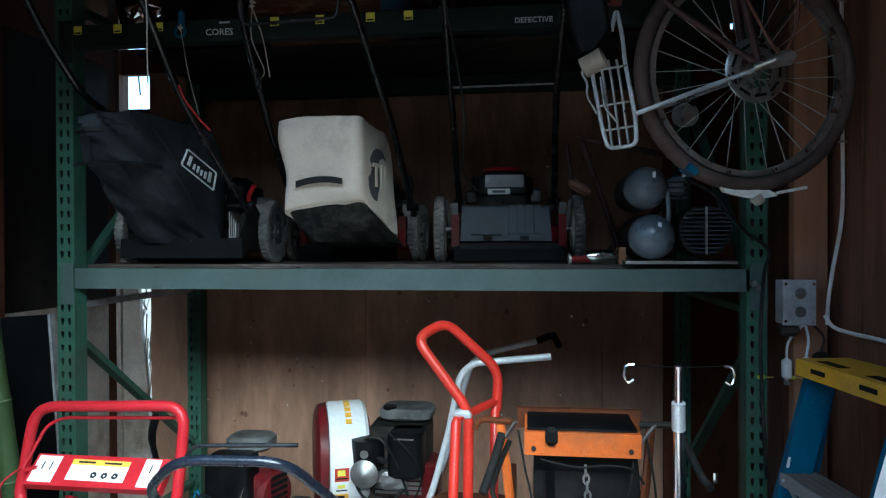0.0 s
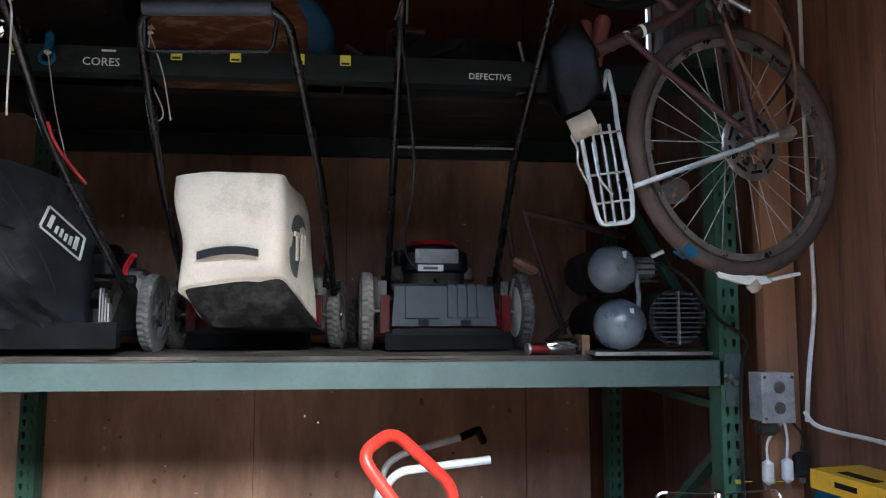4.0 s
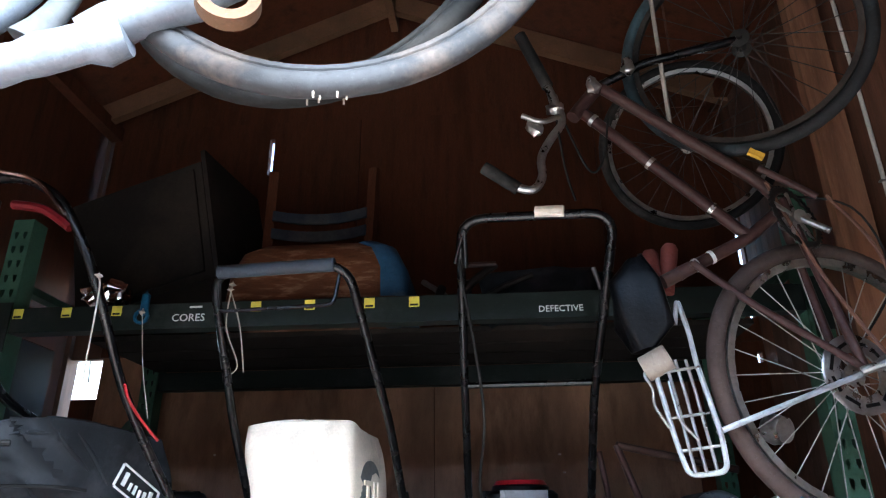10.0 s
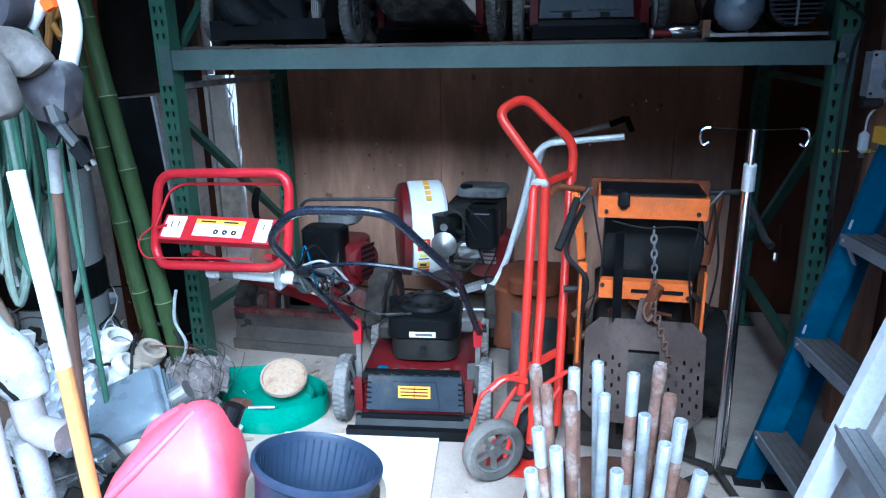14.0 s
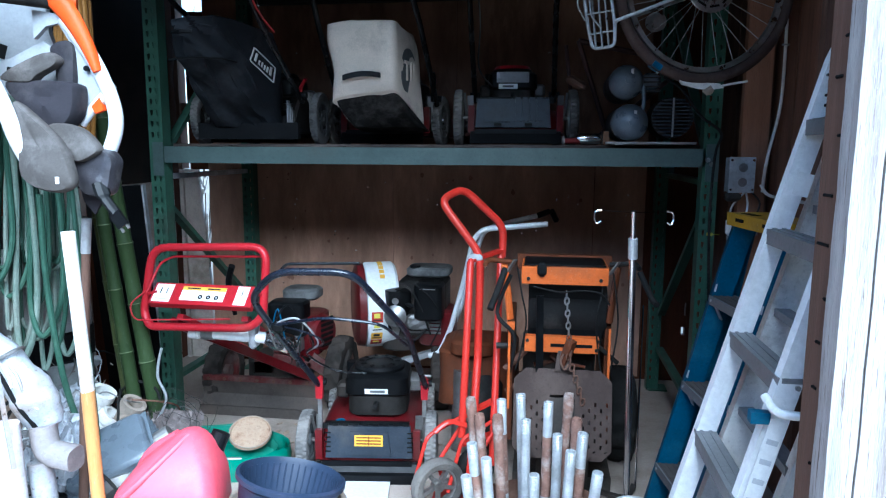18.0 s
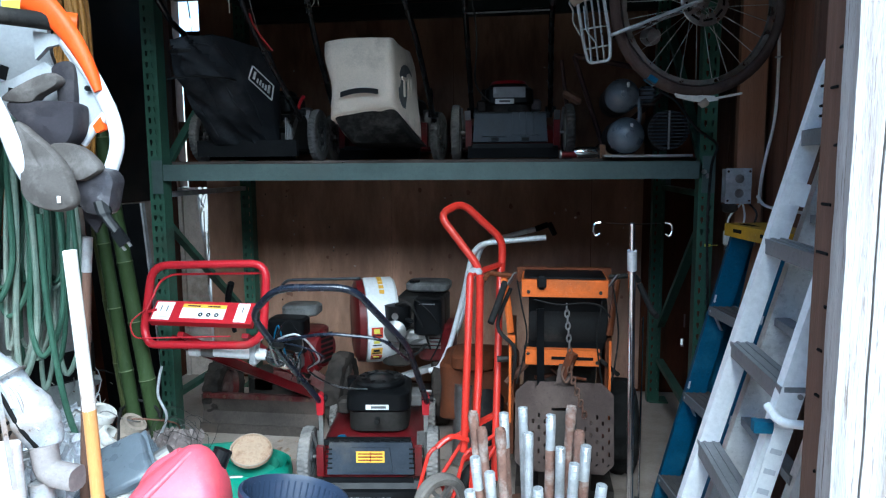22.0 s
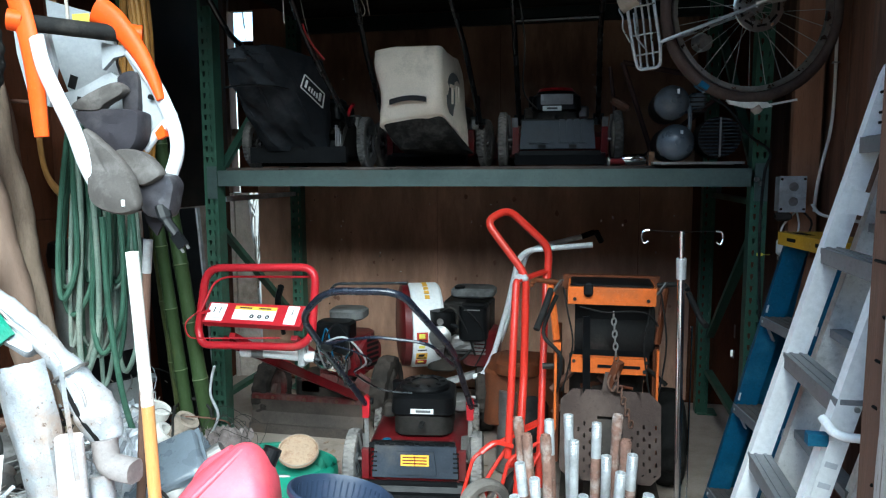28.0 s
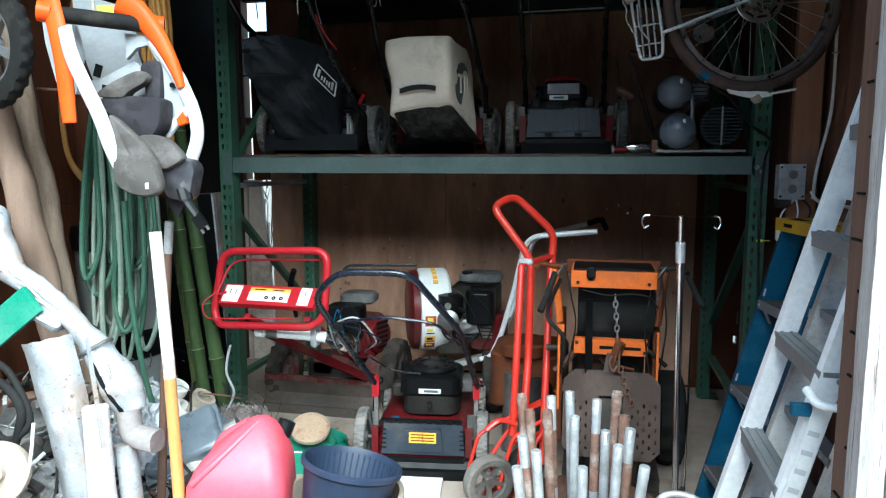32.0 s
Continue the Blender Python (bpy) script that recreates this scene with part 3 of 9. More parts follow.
def upright(x0, x1, y0, y1, top):
    """A slotted column: a channel with rows of teardrop slots cut through its face."""
    bm = bmesh.new()
    w = x1 - x0
    cols = [x0, x0 + w * 0.2, x0 + w * 0.38, x0 + w * 0.62, x0 + w * 0.8, x1]
    pitch = 0.0508
    zs, holes = [0.0], []
    z = 0.06
    while z + 0.03 < top:
        zs += [z, z + 0.012, z + 0.027]
        holes.append(len(zs) - 3)
        z += pitch
    zs.append(top)
    grid = {}
    for j, z in enumerate(zs):
        for i, x in enumerate(cols):
            grid[i, j] = bm.verts.new((x, y0, z))
    rows = {}
    for h in holes:
        rows[h], rows[h + 1] = 0, 1
        # the slot narrows downwards
        for i, dx in ((1, 0.005), (2, -0.005), (3, 0.005), (4, -0.005)):
            grid[i, h].co.x += dx
    for j in range(len(zs) - 1):
        for i in range(len(cols) - 1):
            if j in rows and i in (1, 3):
                continue
            bm.faces.new((grid[i, j], grid[i + 1, j], grid[i + 1, j + 1], grid[i, j + 1]))
    geo = bmesh.ops.extrude_face_region(bm, geom=bm.faces[:])
    for v in [g for g in geo["geom"] if isinstance(g, bmesh.types.BMVert)]:
        v.co.y += 0.0025
    ob = part("upright", bm, rack_green, rack)
    for x, s in ((x0, 1), (x1, -1)):
        prof = [(x, y0 + 0.003), (x + s * 0.003, y0 + 0.003), (x + s * 0.003, y1 - 0.003), (x + s * 0.02, y1 - 0.003), (x + s * 0.02, y1), (x, y1)]
        part("flange", loft([[Vector((u, v, z)) for u, v in prof] for z in (0, top)]), rack_green, ob)


TOP = 2.62
for s in (-1, 1):
    x0, x1 = (RX - 0.015, RX + 0.051) if s > 0 else (-RX - 0.068, -RX + 0.002)
    upright(x0, x1, 0.0, 0.072, TOP)
    upright(x0 - (0.03 if s > 0 else -0.015), x1 - (0.03 if s > 0 else -0.015), RD - 0.072, RD, TOP)
    for y in (0, RD - 0.07):
        part("foot_plate", box(x0 - 0.02, x1 + 0.02, y - 0.02, y + 0.09, 0.0, 0.008), rack_green, rack)
    xm = (x0 + x1) / 2
    for a, b in (((xm, 0.075, 0.25), (xm, RD - 0.075, 0.25)), ((xm, 0.075, 1.11), (xm, RD - 0.075, 0.46)), ((xm, 0.075, 1.25), (xm, RD - 0.075, 1.25)),
                 ((xm, 0.075, 1.37), (xm, RD - 0.075, 2.12)), ((xm, 0.075, 2.4), (xm, RD - 0.075, 2.4))):
        # left brace at 1.25 is galvanised in place of green, to imitate sky glare on it
        part("brace", bar(a, b, 0.04, 0.025), galv if a[2] == 1.25 and s < 0 else rack_green, rack)


def beam(y0, y1, top, h, mat):
    ob = part("beam", box(-RX + 0.004, RX - 0.004, y0, y1, top - h, top), mat, rack, bevel=0.005)
    for s in (-1, 1):
        part("bracket", box(min(s * (RX - 0.002), s * (RX + 0.05)), max(s * (RX - 0.002), s * (RX + 0.05)), y0 - 0.006, y0 - 0.001, top - h - 0.06, top + 0.02), mat, ob)
    return ob


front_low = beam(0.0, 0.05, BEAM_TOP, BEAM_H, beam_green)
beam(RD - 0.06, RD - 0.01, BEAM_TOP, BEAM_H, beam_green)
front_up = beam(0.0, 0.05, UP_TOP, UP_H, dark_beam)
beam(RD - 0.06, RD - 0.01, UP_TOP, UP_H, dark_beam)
for x in (1.222, 1.239):
    part("bolt", cyl((x, -0.012, 1.33 + (1.239 - x)), (x, -0.03, 1.33 + (1.239 - x)), 0.011, 0.009, 8), steel, front_low)
# yellow stickers, chalk words and a blue clip on the upper beam
for x in (-1.195, -1.035, -0.87, -0.424, -0.255, -0.07, 0.067):
    st = part("sticker", box(x - 0.016, x + 0.016, -0.0022, -0.001, 2.272, 2.304), label_yellow, front_up)
    part("print", box(x - 0.012, x + 0.012, -0.0032, -0.0024, 2.275, 2.281), label_dark, st)
writing("CORES", 0.034, chalk, front_up, pose(-0.635, -0.002, 2.258, 90, 0, 2))
writing("DEFECTIVE", 0.027, chalk, front_up, pose(0.505, -0.002, 2.252, 90, 0, 0))
part("chalk_mark", box(-0.635, -0.595, -0.002, -0.001, 2.29, 2.296), chalk, front_up)
# boards on the lower beams
decking = thing("shelf_decking", "dusty loose boards lying on the rack beams", "shelf", kind="structure")
rng = random.Random(11)
y = 0.055
while y < RD - 0.07:
    w = rng.uniform(0.13, 0.16)
    part("board", box(-RX + 0.01 + rng.uniform(0, 0.02), RX - 0.01, y, min(y + w - 0.004, RD - 0.065), BEAM_TOP + 0.001, SHELF), dusty_board, decking)
    y += w
for x0, x1, y0 in ((-0.62, -0.35, 0.0), (0.17, 0.31, -0.005), (-1.1, -0.9, 0.0), (0.2, 0.42, 0.01)):
    part("splinter", box(x0, x1, y0, 0.054, BEAM_TOP + 0.002, BEAM_TOP + 0.006), dusty_board, decking)
# the dark void under the upper beam is painted into these boards
up_deck = thing("upper_decking", "boards lying on the upper rack beams, near black for the shade there", "shelf", kind="structure")
y = 0.055
while y < RD - 0.07:
    w = rng.uniform(0.15, 0.19)
    if rng.random() < 0.8:
        part("board", box(-RX + 0.01, RX - 0.01, y, min(y + w - 0.01, RD - 0.065), UP_TOP + 0.001, UP_TOP + 0.02), shade_board, up_deck)
    y += w


# ---- kinds of things ----
def rrect(cx, cy, w, h, r, z, n=4):
    """Points of a rounded rectangle in the plane z."""
    r = min(r, w / 2 - 1e-4, h / 2 - 1e-4)
    pts = []
    for sx, sy, a0 in ((1, 1, 0), (-1, 1, 90), (-1, -1, 180), (1, -1, 270)):
        for i in range(n + 1):
            a = radians(a0 + 90 * i / n)
            pts.append(Vector((cx + sx * (w / 2 - r) + r * math.cos(a), cy + sy * (h / 2 - r) + r * math.sin(a), z)))
    return pts


def rbox(cx, cy, z0, z1, w, h, r=0.03, e=0.012, top=1.0):
    """A box with rounded plan and softened upper and lower edges; top: how much narrower its top is."""
    f = lambda k, s: rrect(cx, cy, w * k - 2 * s, h * k - 2 * s, r, 0)
    rings = []
    for z, k, s in ((z0, 1, e), (z0 + e, 1, 0), (z1 - e, top, 0), (z1, top, e)):
        rings.append([Vector((p.x, p.y, z)) for p in f(k, s)])
    return loft(rings)


def wheel(parent, c, r, w, tyre_mat, rim_mat, yaw=0.0, lugs=22, lug=0.009, spokes=5, name="wheel", side=1, cap=None):
    """A wheel at c whose axle runs along x, turned by yaw: a tyre with lugs, and a rim with spokes on it."""
    m = Matrix.Translation(c) @ pose(0, 0, 0, 0, 0, yaw) @ pose(0, 0, 0, 0, 90, 0)
    h, ri = w / 2, r * 0.68
    prof = [(ri, -h * 0.8), (r * 0.88, -h), (r * 0.97, -h * 0.8), (r, -h * 0.4), (r, 0), (r, h * 0.4), (r * 0.97, h * 0.8), (r * 0.88, h), (ri, h * 0.8)]
    n = lugs * 4 if lugs else 40
    bm = bmesh.new()
    rows = []
    for k, (rad, z) in enumerate(prof):
        row = []
        for i in range(n):
            up = lugs and 1 < k < 7 and ((i + (2 if z > 0 else 0)) % 4 < 2)
            rr = rad + (lug if up else 0)
            a = 2 * math.pi * (i + (0.5 * abs(z) / h if lugs else 0)) / n
            row.append(bm.verts.new((rr * math.cos(a), rr * math.sin(a), z)))
        rows.append(row)
    for p, q in zip(rows, rows[1:] + rows[:1]):
        for i in range(n):
            bm.faces.new((p[i], p[(i + 1) % n], q[(i + 1) % n], q[i]))
    ob = part(name, bm, tyre_mat, parent, m=m, smooth=True)
    bm = lathe([(ri + 0.004, -h * 0.7), (ri * 0.9, -h * 0.55), (ri * 0.9, h * 0.55), (ri + 0.004, h * 0.7)], 28)
    join(bm, lathe([(0, -h * 0.75), (r * 0.2, -h * 0.75), (r * 0.22, 0), (r * 0.2, h * 0.75), (0, h * 0.75)], 14))
    join(bm, lathe([(r * 0.05, -h * 0.2), (ri * 0.92, -h * 0.25), (ri * 0.92, h * 0.1), (r * 0.05, h * 0.2)], 28)) if spokes == 0 else None
    for i in range(spokes):
        a = 2 * math.pi * i / spokes
        t = box(r * 0.15, ri * 0.93, -r * 0.07, r * 0.07, -h * 0.35, h * 0.35)
        t.transform(Matrix.Rotation(a, 4, "Z"))
        join(bm, t)
    part("rim", bm, rim_mat, ob, m=m, smooth=True)
    if cap:
        for z in (-1, 1):
            part("hub_cap", lathe([(0, z * h * 0.95), (r * 0.2, z * h * 0.98), (r * 0.26, z * h * 0.75), (ri * 0.8, z * h * 0.7), (ri * 0.98, z * h * 0.86), (ri, z * h * 0.7)], 28), cap, ob, m=m, smooth=True)
    return ob


def engine(parent, c, s=1.0, top=black_plastic, body=dark_metal, tank=None, recoil=black_plastic, label=True, ring=None, zs=1.0):
    """A small vertical-shaft mower engine."""
    m = Matrix.Translation(c) @ Matrix.Diagonal((s, s, s * zs, 1))
    ob = part("engine", rbox(0, 0, -0.04, 0.07, 0.25, 0.25, 0.06), body, parent, m=m, smooth=True)
    for i in range(4):
        part("cooling_fin", box(-0.1, 0.1, 0.1, 0.17, 0.012 + i * 0.016, 0.02 + i * 0.016), steel, ob, m=m)
    part("cowl", rbox(0, -0.005, 0.055, 0.155, 0.27, 0.26, 0.045, 0.015, 0.97), top, ob, m=m, smooth=True)
    bm = lathe([(0.108, 0.15), (0.11, 0.168), (0.1, 0.18), (0.06, 0.184), (0.058, 0.178), (0.03, 0.178), (0, 0.18)], 28)
    part("recoil_cover", bm, recoil, ob, m=m, smooth=True)
    if ring:
        part("screen_ring", lathe([(0.099, 0.168), (0.104, 0.176), (0.094, 0.192), (0.088, 0.19)], 28), ring, ob, m=m, smooth=True)
    for i in range(10):
        a = 2 * math.pi * i / 10
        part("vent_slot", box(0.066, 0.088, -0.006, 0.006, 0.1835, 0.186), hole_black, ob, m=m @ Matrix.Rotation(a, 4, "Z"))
    part("muffler", rbox(0.15, 0.05, 0.03, 0.1, 0.07, 0.1, 0.02), steel, ob, m=m, smooth=True)
    part("fuel_cap", cyl((-0.13, 0.06, 0.1), (-0.13, 0.06, 0.16), 0.024), black_plastic, ob, m=m)
    part("spark_plug", cyl((0.0, -0.13, 0.03), (0.0, -0.17, 0.03), 0.011), rubber_black, ob, m=m)
    part("carburettor", rbox(-0.15, -0.02, 0.02, 0.09, 0.06, 0.08, 0.015), dark_metal, ob, m=m)
    if label:
        lb = part("label", box(-0.048, 0.048, -0.1375, -0.1365, 0.075, 0.098), label_white, ob, m=m)
        part("print", box(-0.026, 0.036, -0.1385, -0.1378, 0.081, 0.092), wheel_grey, lb, m=m)
    return ob


def mower(name_label, m, deck_mat, wheel_mats, r_rear=0.105, half=0.255, handle=None, tube_mat=black_paint, group="lawn mowers", door=blue_plastic, eng=True,
          door_kind="ribbed", lean=None, eng_z=0.175, ring=None, clips=None, door_w=0.4, tyre_w=0.045, door_dx=0.0):
    """A walk-behind mower seen from behind: y runs forward, y = 0 is the rear axle."""
    mo = thing("lawn_mower", name_label, "lawn mower", m, group)
    rings = []
    for z, k in ((0.05, 1.0), (0.09, 1.0), (0.14, 0.97), (0.17, 0.86), (0.178, 0.6)):
        rings.append(rrect(0, 0.3, 0.47 * k, 0.74 * k, 0.13 * k, z, 6))
    part("deck", loft(rings), deck_mat, mo, smooth=True)
    part("deck_lip", loft([rrect(0, 0.3, 0.49, 0.76, 0.14, z, 6) for z in (0.046, 0.06)]), deck_mat, mo)
    tm, rm = wheel_mats
    for x in (-half, half):
        wheel(mo, (x, 0.0, r_rear), r_rear, tyre_w, tm, rm, lugs=36, lug=0.005, spokes=6, side=-1 if x < 0 else 1, cap=rm if rm is wheel_cream else None)
        wheel(mo, (x * 0.92, 0.56, 0.09), 0.09, 0.04, tm, rm)
        part("axle_bracket", bar((x * 0.78, 0.02, 0.07), (x * 0.8, 0.0, 0.24), 0.03, 0.008), steel, mo)
        part("axle", cyl((x * 0.78, 0, r_rear), (x * 1.07, 0, r_rear), 0.009, n=10), steel, mo)
        part("height_lever", bar((x * 0.86, 0.03, 0.12), (x * 0.9, -0.03, 0.25), 0.012, 0.004), steel, mo)
        part("red_side_plate", box(min(x * 0.72, x * 0.83), max(x * 0.72, x * 0.83), -0.055, -0.03, 0.06, 0.19), deck_mat, mo)
    part("rear_flap", prism([(-0.2, 0.03), (0.2, 0.03), (0.19, 0.075), (-0.19, 0.075)], 0.012, m=pose(0, -0.105, 0, 0, 0, 0)), black_plastic, mo)
    part("flap_lip", prism([(-0.135, 0.008), (-0.1, 0.062), (-0.085, 0.066), (-0.09, 0.008)], 0.43, m=pose(0.215, 0, 0, 0, 0, 90)), black_plastic, mo, bevel=0.003)
    if door:
        h = 0.135
        dr = part("rear_door", prism([(-door_w / 2, 0.085), (door_w / 2, 0.085), (door_w / 2 - 0.01, 0.085 + h), (-door_w / 2 + 0.01, 0.085 + h)], 0.03), door, mo, m=pose(door_dx, -0.1, 0, -6, 0, 0), bevel=0.006)
        if door_kind == "ribbed":
            mm = pose(door_dx, -0.1, 0, -6, 0, 0)
            part("raised_panel", box(-0.135, -0.02, -0.012, 0.002, 0.11, 0.215), door, dr, m=mm, bevel=0.006)
            for i in range(4):
                part("rib", box(0.01 + i * 0.034, 0.034 + i * 0.034, -0.01, 0.002, 0.112, 0.225), door, dr, m=mm, bevel=0.004)
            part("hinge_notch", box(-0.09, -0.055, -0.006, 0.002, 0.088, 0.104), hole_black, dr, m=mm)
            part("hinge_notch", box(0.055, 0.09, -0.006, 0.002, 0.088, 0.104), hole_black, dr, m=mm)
        else:
            mm = pose(door_dx, -0.1, 0, -6, 0, 0)
            part("grip_recess", prism([(-0.095, 0.1), (0.095, 0.1), (0.08, 0.2), (-0.08, 0.2)], 0.01), door, dr, m=mm @ pose(0, -0.01, 0), bevel=0.003)
            lb = part("label", box(-0.06, 0.06, -0.0125, -0.0115, 0.14, 0.187), label_orange, dr, m=mm)
            for i in range(3):
                part("print", box(-0.052, 0.052, -0.0135, -0.0128, 0.148 + i * 0.013, 0.153 + i * 0.013), mower_red, lb, m=mm)
            part("print", box(-0.001, 0.002, -0.0135, -0.0128, 0.143, 0.185), mower_red, lb, m=mm)
            for s in (-1, 1):
                for i in range(5):
                    part("slot", box(s * 0.175 - 0.012, s * 0.175 + 0.012, -0.002, 0.001, 0.11 + i * 0.02, 0.116 + i * 0.02), hole_black, dr, m=mm)
    part("hinge_bar", box(-0.18, 0.18, -0.06, -0.035, 0.2, 0.228), black_plastic, mo, bevel=0.004)
    for i in range(9):
        part("hinge_tooth", box(-0.19 + i * 0.043, -0.165 + i * 0.043, -0.068, -0.055, 0.205, 0.226), black_plastic, mo)
    if eng:
        engine(mo, (0, 0.25, eng_z), ring=ring)
    if handle:
        inv = m.inverted()
        part("handle", tube(rounded([inv @ Vector(p) for p in handle], 0.07), 0.0125, 10), tube_mat, mo, smooth=True)
        for p in (handle[0], handle[-1]):
            q = inv @ Vector(p)
            part("handle_knob", cyl(q + Vector((-0.025, -0.01, 0.03)), q + Vector((0.025, -0.01, 0.03)), 0.015, n=10), black_plastic, mo)
    return mo

# ---- mowers on the shelf ----
canvas_white = material("pale_canvas", (0.71, 0.62, 0.52), 0.9, grime=0.02, scale=6, grain=160, var=0.08, stain=(0.45, 0.39, 0.32), stain_amount=0.4, bump=0.25, stain_scale=5)
canvas_black = material("black_canvas", (0.03, 0.035, 0.043), 0.7, scale=5, grain=140, var=0.35, grime=0.12, stain=(0.085, 0.092, 0.105), stain_amount=0.5, stain_scale=4, bump=0.2, wear=(0.16, 0.15, 0.14), wear_amount=0.12)
tank_grey = material("blue_grey_enamel", (0.15, 0.18, 0.215), 0.3, spec=0.5, scale=9, var=0.15, stain=(0.16, 0.18, 0.2), stain_amount=0.3, bump=0.04, wear=(0.4, 0.42, 0.44), wear_amount=0.12)
rust_brown = material("maroon_bike_paint", (0.1, 0.05, 0.046), 0.45, scale=10, var=0.3, stain=(0.14, 0.085, 0.065), stain_amount=0.5, bump=0.1)
tyre_brown = material("perished_brown_tyre", (0.105, 0.07, 0.06), 0.8, scale=10, var=0.3, stain=(0.16, 0.12, 0.1), stain_amount=0.5, bump=0.3)
old_chrome = material("pitted_chrome", (0.5, 0.49, 0.47), 0.3, metal=0.9, scale=20, var=0.25, stain=(0.25, 0.2, 0.16), stain_amount=0.35, bump=0.1)
scuffed_black = material("scuffed_black_canvas", (0.03, 0.028, 0.027), 0.75, scale=7, grain=60, var=0.4, stain=(0.13, 0.12, 0.11), stain_amount=0.6, stain_scale=9, bump=0.3)
rope_m = material("pale_rope", (0.45, 0.4, 0.34), 0.9, var=0.2, bump=0.2)


def ring4(corners, r=0.05, n=5, sub=5):
    """A soft closed ring through four corners."""
    pts = [Vector(c) for c in corners]
    out = []
    for i in range(4):
        p, a, b = pts[i], pts[i - 1], pts[(i + 1) % 4]
        s, e = p + (a - p).normalized() * r, p + (b - p).normalized() * r
        out += [(1 - t) ** 2 * s + 2 * t * (1 - t) * p + t * t * e for t in [j / n for j in range(n + 1)]]
        nxt = pts[(i + 1) % 4] + (p - pts[(i + 1) % 4]).normalized() * r
        out += [e.lerp(nxt, j / (sub + 1)) for j in range(1, sub + 1)]
    return out


def soft_bag(rings, mat, parent, name, r=0.05, wrinkle=0.006, scale=9, inv=None, steps=6, label="", fold=0.0):
    """A cloth bag lofted through soft rings, sagging and wrinkled."""
    rs = [ring4(c, r) for c in rings]
    full = []
    for i in range(len(rs) - 1):
        for s in range(steps):
            t = s / steps
            p0, p1, p2, p3 = rs[max(i - 1, 0)], rs[i], rs[i + 1], rs[min(i + 2, len(rs) - 1)]
            full.append([0.5 * (2 * b + (c - a) * t + (2 * a - 5 * b + 4 * c - d) * t * t + (3 * b - a - 3 * c + d) * t ** 3) for a, b, c, d in zip(p0, p1, p2, p3)])
    full.append(rs[-1])
    mid = sum(full[0], Vector()) / len(full[0])
    cap = [[mid.lerp(p, k) + Vector((0, 0, h)) for p in full[0]] for k, h in ((0.3, 0.012), (0.7, 0.011), (0.93, 0.006))]
    bm = loft(cap + full)
    for v in bm.verts:
        k = noise.noise_vector(v.co * scale) + 0.5 * noise.noise_vector(v.co * Vector((scale * 3, scale * 3, scale)))
        along, across = 0.62 * v.co.x - 0.78 * v.co.z, 0.78 * v.co.x + 0.62 * v.co.z
        f = abs(noise.noise(Vector((along * 3.2, across * 15, v.co.y * 5)) + Vector((3, 1, 2))))
        v.co += wrinkle * k * (1 - 0.6 * fold) + Vector((0, -1, 0)) * wrinkle * (1.3 - 3.2 * min(f * 2.6, 1.0)) * fold
    if inv:
        bm.transform(inv)
    return part(name, bm, mat, parent, smooth=True, label=label)


# black-bagged mower
mA = pose(-0.871, 0.34, SHELF, 0, 0, 1)
A = mower("black lawn mower with a black grass bag on the shelf", mA, black_plastic, (tyre_dusty, wheel_grey), 0.126, 0.305,
          [(-0.57, 0.1, 1.6), (-0.585, 0.0, 1.69), (-0.63, -0.17, 1.87), (-0.642, -0.3, 1.99), (-0.645, -0.46, 2.18), (-0.68, -0.51, 2.3), (-0.745, -0.53, 2.41), (-0.84, -0.54, 2.47), (-1.04, -0.54, 2.47), (-1.06, -0.5, 2.32), (-1.03, -0.4, 2.15), (-0.985, -0.27, 1.975), (-1.0, 0.09, 1.9), (-1.03, 0.12, 1.62)], door=None, eng_z=0.19)
iA = mA.inverted()
bagA = soft_bag([[(-0.965, -0.36, 1.905), (-0.765, -0.33, 1.912), (-0.66, 0.06, 1.895), (-0.985, 0.0, 1.895)],
                 [(-0.985, -0.35, 1.83), (-0.77, -0.31, 1.845), (-0.66, 0.12, 1.81), (-1.01, 0.05, 1.81)],
                 [(-0.975, -0.29, 1.735), (-0.765, -0.23, 1.74), (-0.668, 0.16, 1.71), (-1.01, 0.08, 1.71)],
                 [(-0.985, -0.1, 1.595), (-0.745, -0.03, 1.60), (-0.685, 0.19, 1.58), (-1.01, 0.12, 1.58)],
                 [(-1.0, 0.06, 1.485), (-0.71, 0.12, 1.485), (-0.69, 0.22, 1.475), (-1.0, 0.17, 1.475)]], canvas_black, A, "grass_bag", 0.06, 0.011, 6, iA, fold=1.0, label="faded black canvas grass bag")
part("seam", tube(smooth_path([iA @ Vector(p) for p in ((-0.985, -0.325, 1.742), (-0.9, -0.31, 1.752), (-0.79, -0.265, 1.752), (-0.745, -0.2, 1.745))]), 0.0045, 6), black_plastic, bagA)
for a, b in (((-0.93, -0.385, 1.84), (-0.85, -0.375, 1.845)),):
    part("bag_grip", tube([iA @ Vector(a), iA @ Vector(Vector(a).lerp(Vector(b), 0.5) + Vector((0, -0.015, 0.0))), iA @ Vector(b)], 0.008, 8), black_plastic, bagA)
# white outlined marking on the bag's side, laid on the cloth
from mathutils.bvhtree import BVHTree
bag_bm = bmesh.new()
bag_bm.from_mesh(bagA.data)
bag_tree = BVHTree.FromBMesh(bag_bm)
LOGO = [mA.inverted() @ Vector(p) for p in ((-0.706, -0.11, 1.822), (-0.671, 0.038, 1.753), (-0.675, 0.02, 1.687), (-0.715, -0.139, 1.764))]


